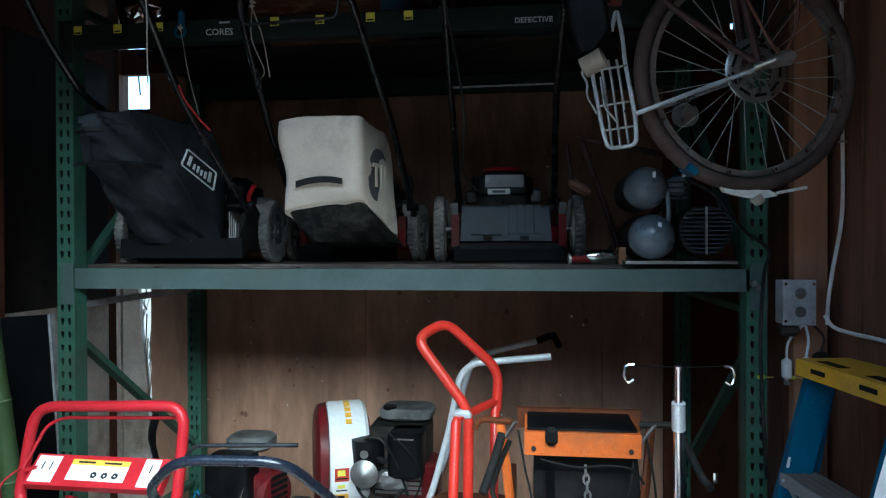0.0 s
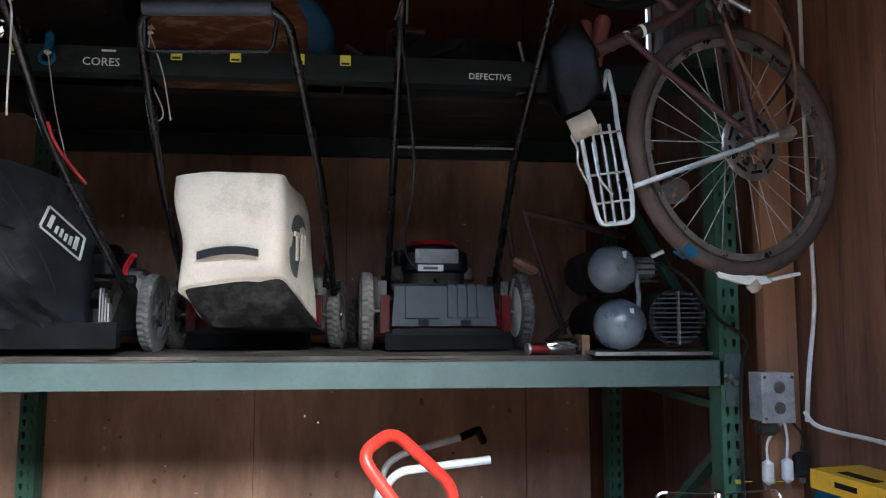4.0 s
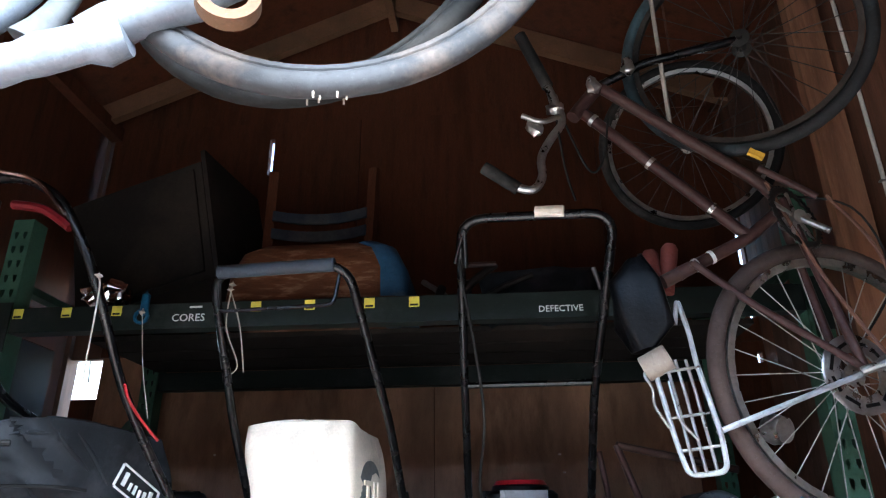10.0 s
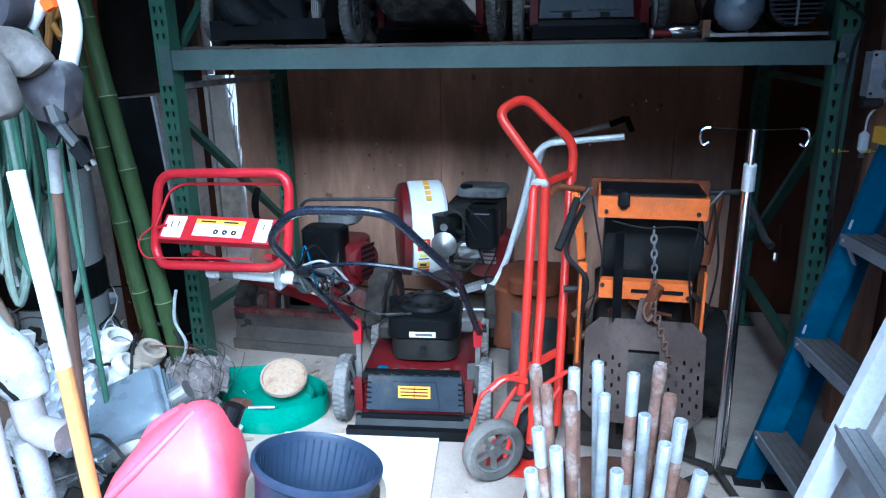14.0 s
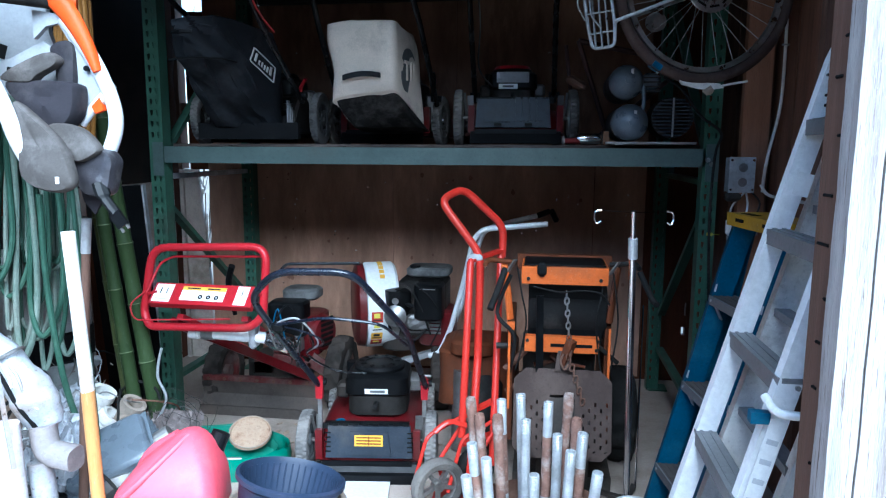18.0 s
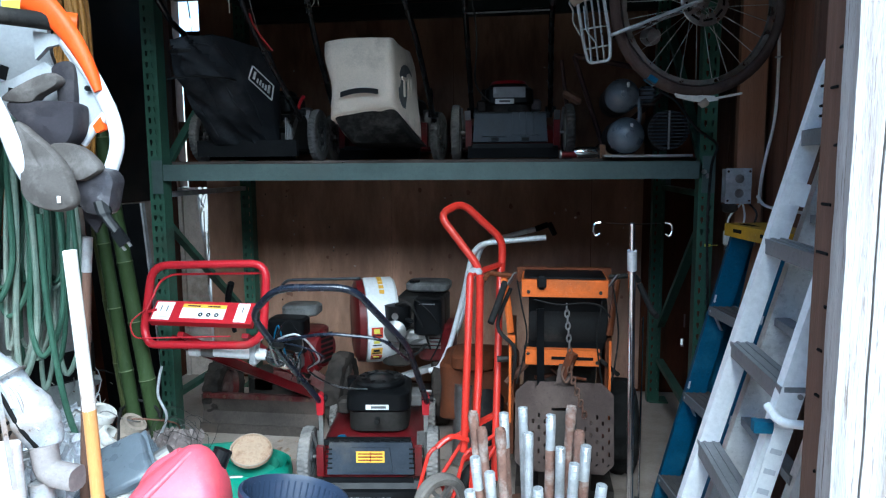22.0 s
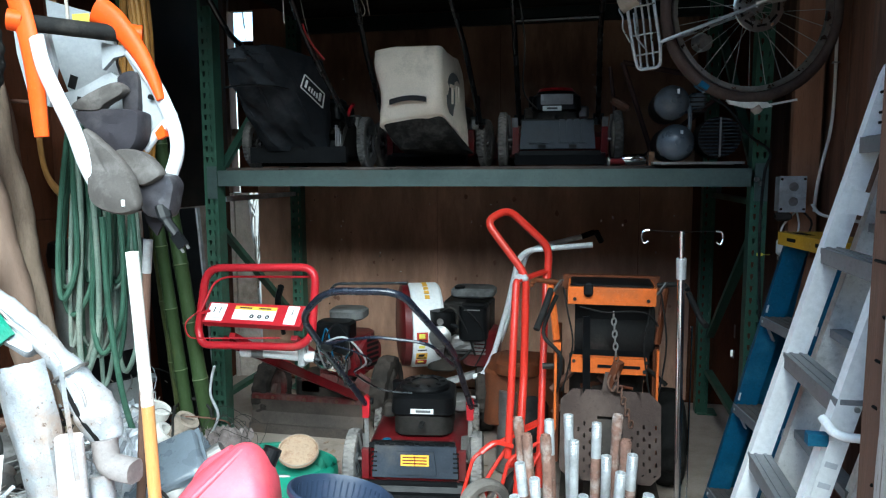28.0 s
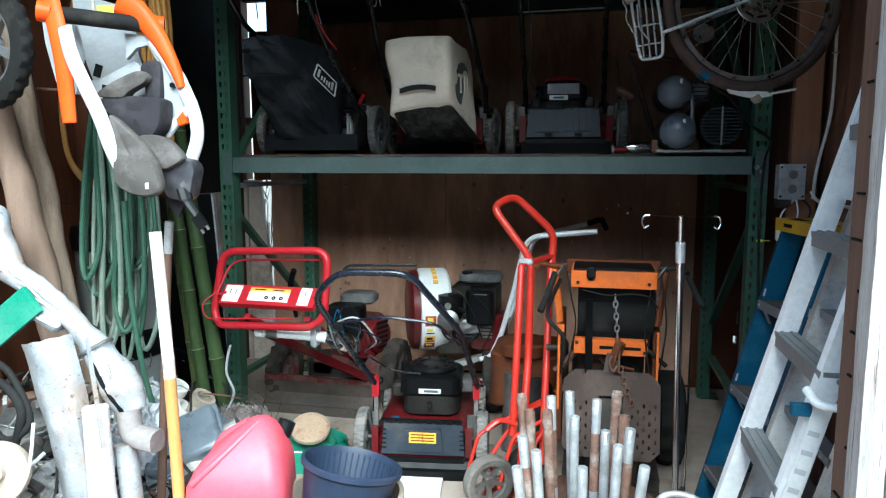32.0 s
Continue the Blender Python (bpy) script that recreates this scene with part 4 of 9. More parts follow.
def on_bag(u, v):
    p = LOGO[3].lerp(LOGO[2], u).lerp(LOGO[0].lerp(LOGO[1], u), v)
    d = Vector((-0.4, 0.92, 0)).normalized()
    hit, nor = bag_tree.ray_cast(p - d * 0.4, d)[:2]
    if hit is None:
        hit, nor = bag_tree.find_nearest(p)[:2]
    return hit + nor * 0.003, nor


for u0, v0, u1, v1, w in ((0, 0, 1, 0, 0.006), (0, 1, 1, 1, 0.006), (0, 0, 0, 1, 0.006), (1, 0, 1, 1, 0.006), (0.16, 0.22, 0.16, 0.8, 0.012), (0.32, 0.22, 0.32, 0.55, 0.008),
                          (0.44, 0.22, 0.44, 0.6, 0.008), (0.56, 0.22, 0.56, 0.55, 0.008), (0.68, 0.22, 0.68, 0.62, 0.01), (0.82, 0.22, 0.82, 0.8, 0.013)):
    bm, last = bmesh.new(), None
    for i in range(7):
        p, nor = on_bag(u0 + (u1 - u0) * i / 6, v0 + (v1 - v0) * i / 6)
        q, _ = on_bag(u0 + (u1 - u0) * (i + 0.5) / 6, v0 + (v1 - v0) * (i + 0.5) / 6)
        side = (q - p).cross(nor).normalized() * (w * (0.4 if u0 != u1 else 0.6))
        row = [bm.verts.new(p + side), bm.verts.new(p - side), bm.verts.new(p - side - nor * 0.004), bm.verts.new(p + side - nor * 0.004)]
        if last:
            for k in range(4):
                bm.faces.new((last[k], last[(k + 1) % 4], row[(k + 1) % 4], row[k]))
        last = row
    part("white_marking", bm, chalk, bagA)
# folds standing proud of the cloth, run over it from the doorway side
door_side = iA @ Vector((0.184, -2.04, 1.53))
for r, pts in ((0.006, ((-0.91, 1.877), (-0.857, 1.882), (-0.805, 1.877))), (0.007, ((-0.845, 1.764), (-0.807, 1.699), (-0.763, 1.608))), (0.007, ((-0.737, 1.712), (-0.692, 1.64), (-0.647, 1.598))),
               (0.006, ((-0.785, 1.88), (-0.748, 1.835), (-0.696, 1.777))), (0.007, ((-0.66, 1.72), (-0.621, 1.653), (-0.585, 1.56))), (0.006, ((-0.735, 1.872), (-0.69, 1.81), (-0.65, 1.74))),
               (0.008, ((-0.876, 1.657), (-0.817, 1.584), (-0.766, 1.52)))):
    line = []
    for p in smooth_path([Vector((x, -0.3, z)) for x, z in pts]):
        hit = bag_tree.ray_cast(door_side, (iA @ p - door_side).normalized())[0]
        if hit is not None:
            line.append(hit)
    if len(line) > 4:
        part("fold", tube(line, [r * (0.25 + 0.75 * math.sin(math.pi * k / (len(line) - 1))) for k in range(len(line))], 8), canvas_black, bagA, smooth=True)
part("rear_skirt", box(-0.215, 0.275, -0.255, -0.22, 0.022, 0.098), black_plastic, A, bevel=0.008)
part("skirt_plate", box(-0.2, 0.26, -0.22, 0.0, 0.06, 0.075), black_plastic, A)
part("side_bracket", prism([(-0.24, 0.05), (-0.02, 0.05), (-0.02, 0.2), (-0.08, 0.24), (-0.16, 0.19), (-0.24, 0.1)], 0.02, m=pose(0.255, 0, 0, 0, 0, 90)), dark_metal, A, bevel=0.003)
for i in range(4):
    part("bracket_rib", box(0.225 + i * 0.008, 0.229 + i * 0.008, -0.26, -0.23, 0.1, 0.2 - i * 0.015), steel, A)
part("red_lever", tube(rounded([(0.24, -0.1, 0.2), (0.25, -0.13, 0.27), (0.285, -0.16, 0.305)], 0.02), 0.009, 8), bright_red, A, "red plastic lever grip", smooth=True)
part("red_cable", tube(smooth_path([iA @ Vector(p) for p in ((-0.622, -0.32, 1.99), (-0.62, -0.29, 1.955), (-0.612, -0.23, 1.915), (-0.59, -0.17, 1.87))]), 0.004, 8), bright_red, A)
part("control_box", rbox(0, 0, 0, 0.1, 0.12, 0.09, 0.02), black_plastic, A, m=iA @ pose(-0.99, -0.53, 2.34), smooth=True)
part("red_bail", tube(rounded([iA @ Vector(p) for p in ((-0.715, -0.52, 2.335), (-0.79, -0.525, 2.39), (-0.87, -0.53, 2.4))], 0.04), 0.012, 8), mower_red, A)
part("bail", tube(rounded([iA @ Vector(p) for p in ((-0.72, -0.545, 2.36), (-0.8, -0.56, 2.455), (-0.95, -0.56, 2.49))], 0.05), 0.006, 8), chrome, A)

# white-bagged mower
mB = pose(-0.26, 0.52, SHELF, 0, 0, -6)
B = mower("red lawn mower with a pale canvas bag on the shelf", mB, mower_red, (rubber, old_chrome), 0.12, 0.288,
          [(-0.47, 0.36, 1.6), (-0.455, 0.0, 1.93), (-0.417, -0.35, 2.27), (-0.057, -0.38, 2.27), (0.0, 0.0, 1.93), (0.02, 0.38, 1.6)], door=None, eng_z=0.18)
iB = mB.inverted()
bagB = soft_bag([[(-0.43, -0.0, 1.93), (-0.115, -0.03, 1.94), (-0.075, 0.32, 1.92), (-0.42, 0.32, 1.91)],
                 [(-0.425, -0.015, 1.86), (-0.105, -0.04, 1.87), (-0.06, 0.33, 1.86), (-0.425, 0.33, 1.85)],
                 [(-0.4, 0.0, 1.75), (-0.105, -0.03, 1.76), (-0.05, 0.34, 1.74), (-0.42, 0.34, 1.74)],
                 [(-0.405, 0.015, 1.66), (-0.11, -0.01, 1.69), (-0.035, 0.33, 1.62), (-0.42, 0.33, 1.6)],
                 [(-0.418, 0.04, 1.61), (-0.112, 0.02, 1.65), (-0.015, 0.3, 1.5), (-0.38, 0.3, 1.5)]], canvas_white, B, "grass_bag", 0.05, 0.009, 6, iB, label="pale grey canvas grass bag")
part("bag_bottom", loft([[iB @ p for p in ring4(c, 0.03)] for c in
                         ([(-0.402, 0.045, 1.615), (-0.118, 0.03, 1.652), (-0.032, 0.29, 1.52), (-0.39, 0.3, 1.53)], [(-0.385, 0.09, 1.56), (-0.085, 0.1, 1.58), (-0.028, 0.3, 1.5), (-0.37, 0.31, 1.5)],
                          [(-0.345, 0.15, 1.49), (-0.03, 0.2, 1.49), (0.0, 0.32, 1.47), (-0.34, 0.32, 1.47)])]), scuffed_black, B, "scuffed black plastic bag bottom", smooth=True)
bm = box(-0.086, 0.086, -0.006, 0.004, -0.011, 0.011)
bmesh.ops.subdivide_edges(bm, edges=[e for e in bm.edges if abs(e.verts[0].co.x - e.verts[1].co.x) > 0.1], cuts=8)
for v in bm.verts:
    v.co.z += 0.012 * (1 - (v.co.x / 0.086) ** 2) + 0.05 * v.co.x
part("bag_handle_slot", bm, label_dark, bagB, m=iB @ pose(-0.255, -0.022, 1.7, 0, 0, -3))
disc = part("dark_disc", lathe([(0, 0), (0.1, 0), (0.1, 0.008), (0, 0.008)], 28), wheel_grey, bagB, m=iB @ Matrix.Translation((-0.084, 0.15, 1.74)) @ pose(0, 0, 0, 0, 90, -9))
for y0, y1, z0, z1 in ((-0.06, 0.0, 0.028, 0.042), (-0.037, -0.022, -0.045, 0.03), (0.02, 0.032, -0.03, 0.04), (0.055, 0.067, -0.03, 0.04), (0.02, 0.067, -0.042, -0.03)):
    part("pale_marking", box(-0.0, 0.012, y0, y1, z0, z1), canvas_white, disc, m=iB @ Matrix.Translation((-0.082, 0.15, 1.74)) @ pose(0, 0, 0, 0, 0, -9))
part("foam_grip", cyl(iB @ Vector((-0.40, -0.352, 2.27)), iB @ Vector((-0.09, -0.378, 2.27)), 0.018, n=14), slate, B, "worn grey foam handle grip", smooth=True)
part("bail", tube(rounded([iB @ Vector(p) for p in ((-0.41, -0.3, 2.2), (-0.4, -0.34, 2.26), (-0.4, -0.33, 2.17), (-0.09, -0.36, 2.17), (-0.08, -0.36, 2.25))], 0.02), 0.005, 8), black_paint, B)
part("red_knob", rbox(0, 0, 0, 0.05, 0.03, 0.03, 0.01), bright_red, B, m=pose(0.24, 0.02, 0.3))
part("lever", tube(rounded([(0.24, 0.0, 0.22), (0.255, -0.02, 0.33), (0.25, -0.03, 0.36)], 0.02), 0.01, 8), black_plastic, B)

# mower with the bag taken off
mC = pose(0.403, 0.4, SHELF, 0, 0, 4)
C = mower("red lawn mower without a bag, black rear door, on the shelf", mC, mower_red, (rubber, wheel_cream), 0.132, 0.274,
          [(0.203, 0.44, 1.62), (0.215, 0.03, 2.0), (0.228, -0.36, 2.39), (0.612, -0.42, 2.365), (0.582, 0.02, 2.0), (0.588, 0.44, 1.62)], door=slate, eng=False, door_w=0.36, door_dx=-0.012)
e = engine(C, (-0.012, 0.215, 0.222), 0.92, ring=bright_red, label=False)
part("window", box(-0.08, 0.08, -0.128, -0.12, 0.088, 0.14), smoked, e, m=pose(-0.012, 0.215, 0.222), bevel=0.004)
lb = part("label", box(-0.07, 0.024, -0.126, -0.12, 0.058, 0.082), label_white, e, m=pose(-0.012, 0.215, 0.222))
part("print", box(-0.05, 0.004, -0.1275, -0.126, 0.065, 0.075), wheel_grey, lb, m=pose(-0.012, 0.215, 0.222))
iC = mC.inverted()
part("crossbar", tube([iC @ Vector((0.216, 0.0, 2.03)), iC @ Vector((0.591, -0.01, 2.03))], 0.009, 8), black_paint, C)
part("tape", cyl(iC @ Vector((0.42, -0.402, 2.383)), iC @ Vector((0.49, -0.416, 2.376)), 0.0145, n=12), canvas_white, C, "scrap of pale masking tape")
part("bail", tube(rounded([iC @ Vector(p) for p in ((0.21, -0.28, 2.3), (0.24, -0.36, 2.37), (0.24, -0.3, 2.28))], 0.02), 0.005, 8), black_paint, C)
part("cable", tube(smooth_path([iC @ Vector(p) for p in ((0.22, -0.3, 2.3), (0.27, -0.1, 1.95), (0.25, 0.1, 1.75), (0.3, 0.3, 1.68))]), 0.004, 6), rubber_black, C)

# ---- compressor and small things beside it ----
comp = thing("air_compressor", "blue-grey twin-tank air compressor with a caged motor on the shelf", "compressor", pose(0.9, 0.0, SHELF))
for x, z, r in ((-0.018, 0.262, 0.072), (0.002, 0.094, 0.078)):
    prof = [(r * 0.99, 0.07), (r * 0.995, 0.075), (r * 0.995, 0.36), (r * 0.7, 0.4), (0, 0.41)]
    # body coloured black for the shade along its side; only the end keeps the enamel
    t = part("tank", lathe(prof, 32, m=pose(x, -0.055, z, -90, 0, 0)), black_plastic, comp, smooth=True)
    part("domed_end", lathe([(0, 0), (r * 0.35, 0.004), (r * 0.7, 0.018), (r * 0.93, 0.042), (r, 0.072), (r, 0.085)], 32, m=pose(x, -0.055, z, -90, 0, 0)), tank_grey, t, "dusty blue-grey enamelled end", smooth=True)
    part("boss", cyl((x, -0.055, z), (x, -0.062, z), 0.012, n=12), tank_grey, t)
    # small chalk-white fleck, at the same spot on both ends
    part("chip", rough(box(x + 0.012, x + 0.022, -0.045, -0.035, z + 0.02, z + 0.05), 0.003, 60), chalk, t)
part("pipe", tube(rounded([(0.045, 0.0, 0.1), (0.055, -0.01, 0.17), (0.05, 0.0, 0.25)], 0.03), 0.008, 8), tank_grey, comp)
mot = part("motor", lathe([(0.07, 0.02), (0.085, 0.03), (0.085, 0.2), (0.06, 0.23), (0, 0.23)], 28, m=pose(0.175, -0.02, 0.115, -90, 0, 0)), dark_metal, comp, smooth=True)
for i in range(11):
    z = 0.04 + i * 0.0145
    hw = math.sqrt(max(0.084 ** 2 - (z - 0.115) ** 2, 0.0004))
    part("grille_bar", box(0.175 - hw, 0.175 + hw, -0.012, -0.002, z, z + 0.005), slate, mot)
part("grille_spine", box(0.172, 0.178, -0.016, -0.003, 0.035, 0.195), steel, mot)
part("pump_head", rbox(0.083, 0.05, 0.23, 0.3, 0.065, 0.09, 0.015), tank_grey, comp, smooth=True)
for i in range(4):
    part("head_fin", box(0.045, 0.12, 0.0, 0.1, 0.222 + i * 0.018, 0.228 + i * 0.018), dark_metal, comp)
part("base_plate", box(-0.09, 0.27, -0.03, 0.3, 0.004, 0.014), steel, comp)
for x in (-0.07, 0.25):
    part("foot", cyl((x, 0.0, 0), (x, 0.0, 0.006), 0.015), rubber_black, comp)
part("hose", tube(smooth_path([(0.13, 0.0, 0.28), (0.2, -0.02, 0.23), (0.28, -0.035, 0.12), (0.36, -0.05, 0.05), (0.34, -0.06, -0.04), (0.335, -0.05, -0.3), (0.36, -0.03, -0.7)]), 0.0055, 8), rubber_black, comp, "black air hose hanging down")
part("valve", cyl((0.1, 0.0, 0.3), (0.13, -0.02, 0.315), 0.007, n=8), galv, comp)
drill = thing("impact_wrench", "small red and silver air wrench lying on the shelf", "power tool", pose(0.675, 0.1, SHELF))
part("body", lathe([(0, 0), (0.02, 0.002), (0.025, 0.02), (0.026, 0.09), (0.018, 0.11), (0, 0.115)], 16, m=pose(0.12, 0.0, 0.027, 0, -90, 10)), chrome, drill, smooth=True)
gr = part("grip", tube(rounded([(0.05, -0.01, 0.02), (0.0, -0.03, 0.018), (-0.04, -0.035, 0.018)], 0.02), [0.015] * 3 + [0.013] * 5, 10), mower_red, drill, smooth=True)
part("cap", cyl((-0.042, -0.035, 0.018), (-0.05, -0.036, 0.018), 0.02, n=12), steel, gr)
part("chuck", rbox(0.13, 0.0, 0.002, 0.05, 0.03, 0.04, 0.01), dark_metal, drill)
wb = thing("wood_block", "small pale offcut of wood standing on the shelf", "wood block", pose(0.812, 0.08, SHELF))
part("block", box(-0.012, 0.012, -0.01, 0.08, 0, 0.06), rafter_m, wb, bevel=0.002)

# ---- on the upper boards ----
UZ = UP_TOP + 0.02
tub_rust = material("rust_streaked_steel", (0.22, 0.085, 0.04), 0.6, metal=0.1, scale=9, grain=60, stretch=(1, 1, 4), var=0.4, stain=(0.4, 0.26, 0.17), stain_amount=0.45, stain_scale=9, bump=0.4)
tub_blue = material("faded_blue_enamel", (0.045, 0.13, 0.24), 0.5, var=0.3, stain=(0.25, 0.28, 0.32), stain_amount=0.4, bump=0.2)
tub = thing("upturned_tub", "rusty upturned steel tub with a blue painted end", "tub", pose(-0.28, 0.28, UZ))
part("shell", loft([rrect(0, 0, 0.62, 0.36, 0.06, 0.0), rrect(0, 0, 0.6, 0.35, 0.06, 0.12), rrect(-0.01, 0, 0.54, 0.31, 0.08, 0.2), rrect(-0.02, 0, 0.44, 0.24, 0.08, 0.232)]), tub_rust, tub, smooth=True)
part("blue_end", loft([rrect(0.255, 0, 0.12, 0.368, 0.05, 0.0), rrect(0.248, 0, 0.115, 0.358, 0.05, 0.12), rrect(0.212, 0, 0.105, 0.318, 0.045, 0.203), rrect(0.165, 0, 0.08, 0.25, 0.035, 0.236)]), tub_blue, tub, smooth=True)
part("rim", tube(rrect(0, 0, 0.63, 0.37, 0.06, 0.008), 0.008, 8, closed=True), rust, tub)
chair = thing("ladder_back_chair", "dark wooden chair with navy slats on the upper shelf", "chair", pose(-0.41, 0.58, UZ))
for x in (-0.21, 0.21):
    part("back_post", bar((x, 0, 0), (x * 1.06, 0.03, 0.77), 0.04, 0.03), ply_dark, chair)
    part("leg", bar((x, -0.28, 0), (x, -0.28, 0.17), 0.032, 0.032), ply_dark, chair)
for z in (0.45, 0.53):
    bm = box(-0.2, 0.2, 0.0, 0.012, z, z + 0.045)
    bmesh.ops.subdivide_edges(bm, edges=[e for e in bm.edges if abs(e.verts[0].co.x - e.verts[1].co.x) > 0.1], cuts=6)
    for v in bm.verts:
        v.co.y += 0.03 * (1 - (v.co.x / 0.2) ** 2)
        v.co.z -= 0.012 * (1 - (v.co.x / 0.2) ** 2)
    part("slat", bm, blue_plastic, chair)
part("seat", box(-0.21, 0.21, -0.3, 0.0, 0.17, 0.19), ply_dark, chair, bevel=0.004)
chest = thing("tilted_wooden_box", "large wooden box tilted on the upper shelf, near black for shade", "box", pose(-0.93, 0.5, UZ + 0.1, 0, -14, -8))
part("body", box(-0.28, 0.28, -0.2, 0.25, 0.0, 0.5), shade_board, chest, bevel=0.006)
part("front_panel", box(-0.25, 0.25, -0.212, -0.2, 0.03, 0.47), shade_board, chest)
part("side_board", box(0.282, 0.3, -0.2, 0.25, 0.0, 0.55), shade_board, chest)
part("prop", bar((0.2, 0.1, -0.1), (0.2, 0.1, 0.0), 0.06, 0.06), shade_board, chest)
part("prop", bar((-0.2, 0.1, -0.02), (-0.2, 0.1, 0.05), 0.06, 0.06), shade_board, chest)
foil = thing("crumpled_foil", "crumpled silver foil wrapper on the upper shelf", "foil", pose(-0.95, 0.06, UZ))
part("sheet", rough(rbox(0, 0, 0.0, 0.07, 0.14, 0.06, 0.02), 0.03, 22, 3), chrome, foil)
crank = thing("bundle_of_tools", "dark jumble of tools and a crankset on the upper shelf", "tools", pose(0.42, 0.35, UZ))
rng = random.Random(21)
for i in range(14):
    a = Vector((rng.uniform(-0.3, 0.3), rng.uniform(-0.15, 0.2), rng.uniform(0.012, 0.05)))
    b = a + Vector((rng.uniform(-0.25, 0.25), rng.uniform(-0.1, 0.1), rng.uniform(0.0, 0.16)))
    part("tool", tube([a, a.lerp(b, 0.5) + Vector((0, 0, 0.01)), b], rng.uniform(0.008, 0.016), 8), rng.choice([dark_metal, black_plastic, steel, black_plastic]), crank, smooth=True)
part("crank_arm", tube(rounded([(-0.22, -0.1, 0.02), (-0.22, -0.1, 0.17), (-0.1, -0.1, 0.17)], 0.03), 0.01, 8), rust_brown, crank)
part("black_sack", rough(rbox(0.05, 0.05, 0.0, 0.16, 0.4, 0.25, 0.06), 0.04, 9, 2), canvas_black, crank, smooth=True)
clip = thing("blue_clamp", "small blue plastic clamp hanging on the upper beam", "clamp", pose(-0.775, -0.012, 2.3))
part("jaw", rbox(0, 0, -0.035, 0.045, 0.025, 0.02, 0.008), fibreglass, clip)
part("ring", tube([(0.02 * math.cos(a), -0.012, -0.04 + 0.02 * math.sin(a)) for a in [2 * math.pi * i / 12 for i in range(12)]], 0.006, 6, closed=True), fibreglass, clip)
for k, pts in enumerate((((-0.64, -0.485, 2.22), (-0.63, -0.488, 2.18), (-0.63, -0.486, 2.04), (-0.632, -0.48, 1.96)), ((-0.47, -0.09, 2.33), (-0.47, -0.1, 2.2), (-0.42, -0.11, 2.08), (-0.46, -0.1, 2.05)),
                         ((-0.47, -0.1, 2.31), (-0.43, -0.1, 2.2), (-0.4, -0.11, 2.06)), ((-0.77, -0.03, 2.27), (-0.74, -0.03, 2.1), (-0.7, -0.03, 1.95)))):
    cord = thing("rope", "pale frayed cord hanging down in front of the shelf", "cord", pose(0, 0, 0), "cords")
    part("strand", tube(smooth_path(pts), 0.0022 if k != 3 else 0.0016, 6), rope_m, cord)
    part("knot", rough(rbox(pts[0][0], pts[0][1], pts[0][2] - 0.01, pts[0][2] + 0.012, 0.02, 0.02, 0.006), 0.004, 50), rope_m, cord)

# ---- front mower on the floor ----
mD = pose(-0.178, -0.25, 0.0, 0, 0, 7)
Dm = mower("red lawn mower with a slate rear door and navy handle", mD, mower_red, (tyre_dusty, wheel_grey), 0.125, 0.272,
           [(-0.385, -0.27, 0.36), (-0.44, -0.62, 0.7), (-0.455, -0.8, 0.87), (-0.32, -0.9, 0.985), (-0.06, -0.9, 0.99), (0.06, -0.6, 0.72), (0.07, -0.22, 0.36)], navy_tube, door=blue_plastic, door_kind="label",
           eng=False, door_w=0.37, tyre_w=0.055, door_dx=0.01)
engine(Dm, (0.02, 0.25, 0.222), 1.08, zs=0.93)
iD = mD.inverted()
for p in ((-0.385, -0.3, 0.37), (0.065, -0.245, 0.37)):
    q = iD @ Vector(p)
    part("red_clip", prism([(-0.014, -0.05), (0.014, -0.05), (0.018, 0.03), (0.0, 0.05), (-0.016, 0.035)], 0.03, m=Matrix.Translation(q)), bright_red, Dm, "bright pinkish-red handle clip", bevel=0.004)
    part("lower_bracket", bar(q + Vector((0, 0.02, -0.25)), q + Vector((0, 0.02, 0.0)), 0.018, 0.012), steel, Dm)
part("oil_cap", cyl((-0.12, -0.02, 0.2), (-0.12, -0.02, 0.225), 0.02, n=12), fibreglass, Dm, "blue oil filler cap")
part("bail", tube(rounded([iD @ Vector(p) for p in ((-0.44, -0.66, 0.735), (-0.2, -0.76, 0.8), (0.0, -0.74, 0.78), (0.05, -0.55, 0.65))], 0.06), 0.006, 8), navy_tube, Dm)
part("upper_bail", tube(rounded([iD @ Vector(p) for p in ((-0.33, -0.86, 0.96), (-0.31, -0.84, 1.0), (-0.05, -0.84, 1.01))], 0.02), 0.005, 8), black_paint, Dm)
for i in range(3):
    part("cable", tube(smooth_path([iD @ Vector(p) for p in ((-0.43, -0.66, 0.74), (-0.36 + i * 0.03, -0.68, 0.82 - i * 0.05), (-0.3 + i * 0.02, -0.6, 0.66), (-0.36, -0.5, 0.58), (-0.3, -0.3, 0.45), (-0.2, -0.05, 0.36))]), 0.004, 6), [black_plastic, galv, navy_tube][i], Dm)
part("cable_knob", rbox(0, 0, 0, 0.04, 0.05, 0.04, 0.01), black_plastic, Dm, m=iD @ pose(-0.41, -0.66, 0.71))
rng = random.Random(5)
for i in range(14):
    x, y = rng.uniform(-0.1, 0.16), rng.uniform(-0.03, 0.06)
    part("leaf_litter", rough(box(x, x + 0.025, y, y + 0.018, 0.178, 0.182), 0.006, 60), rust, Dm)
part("flap_board", box(-0.24, 0.24, -0.16, -0.13, 0.002, 0.04), black_plastic, Dm, bevel=0.006)

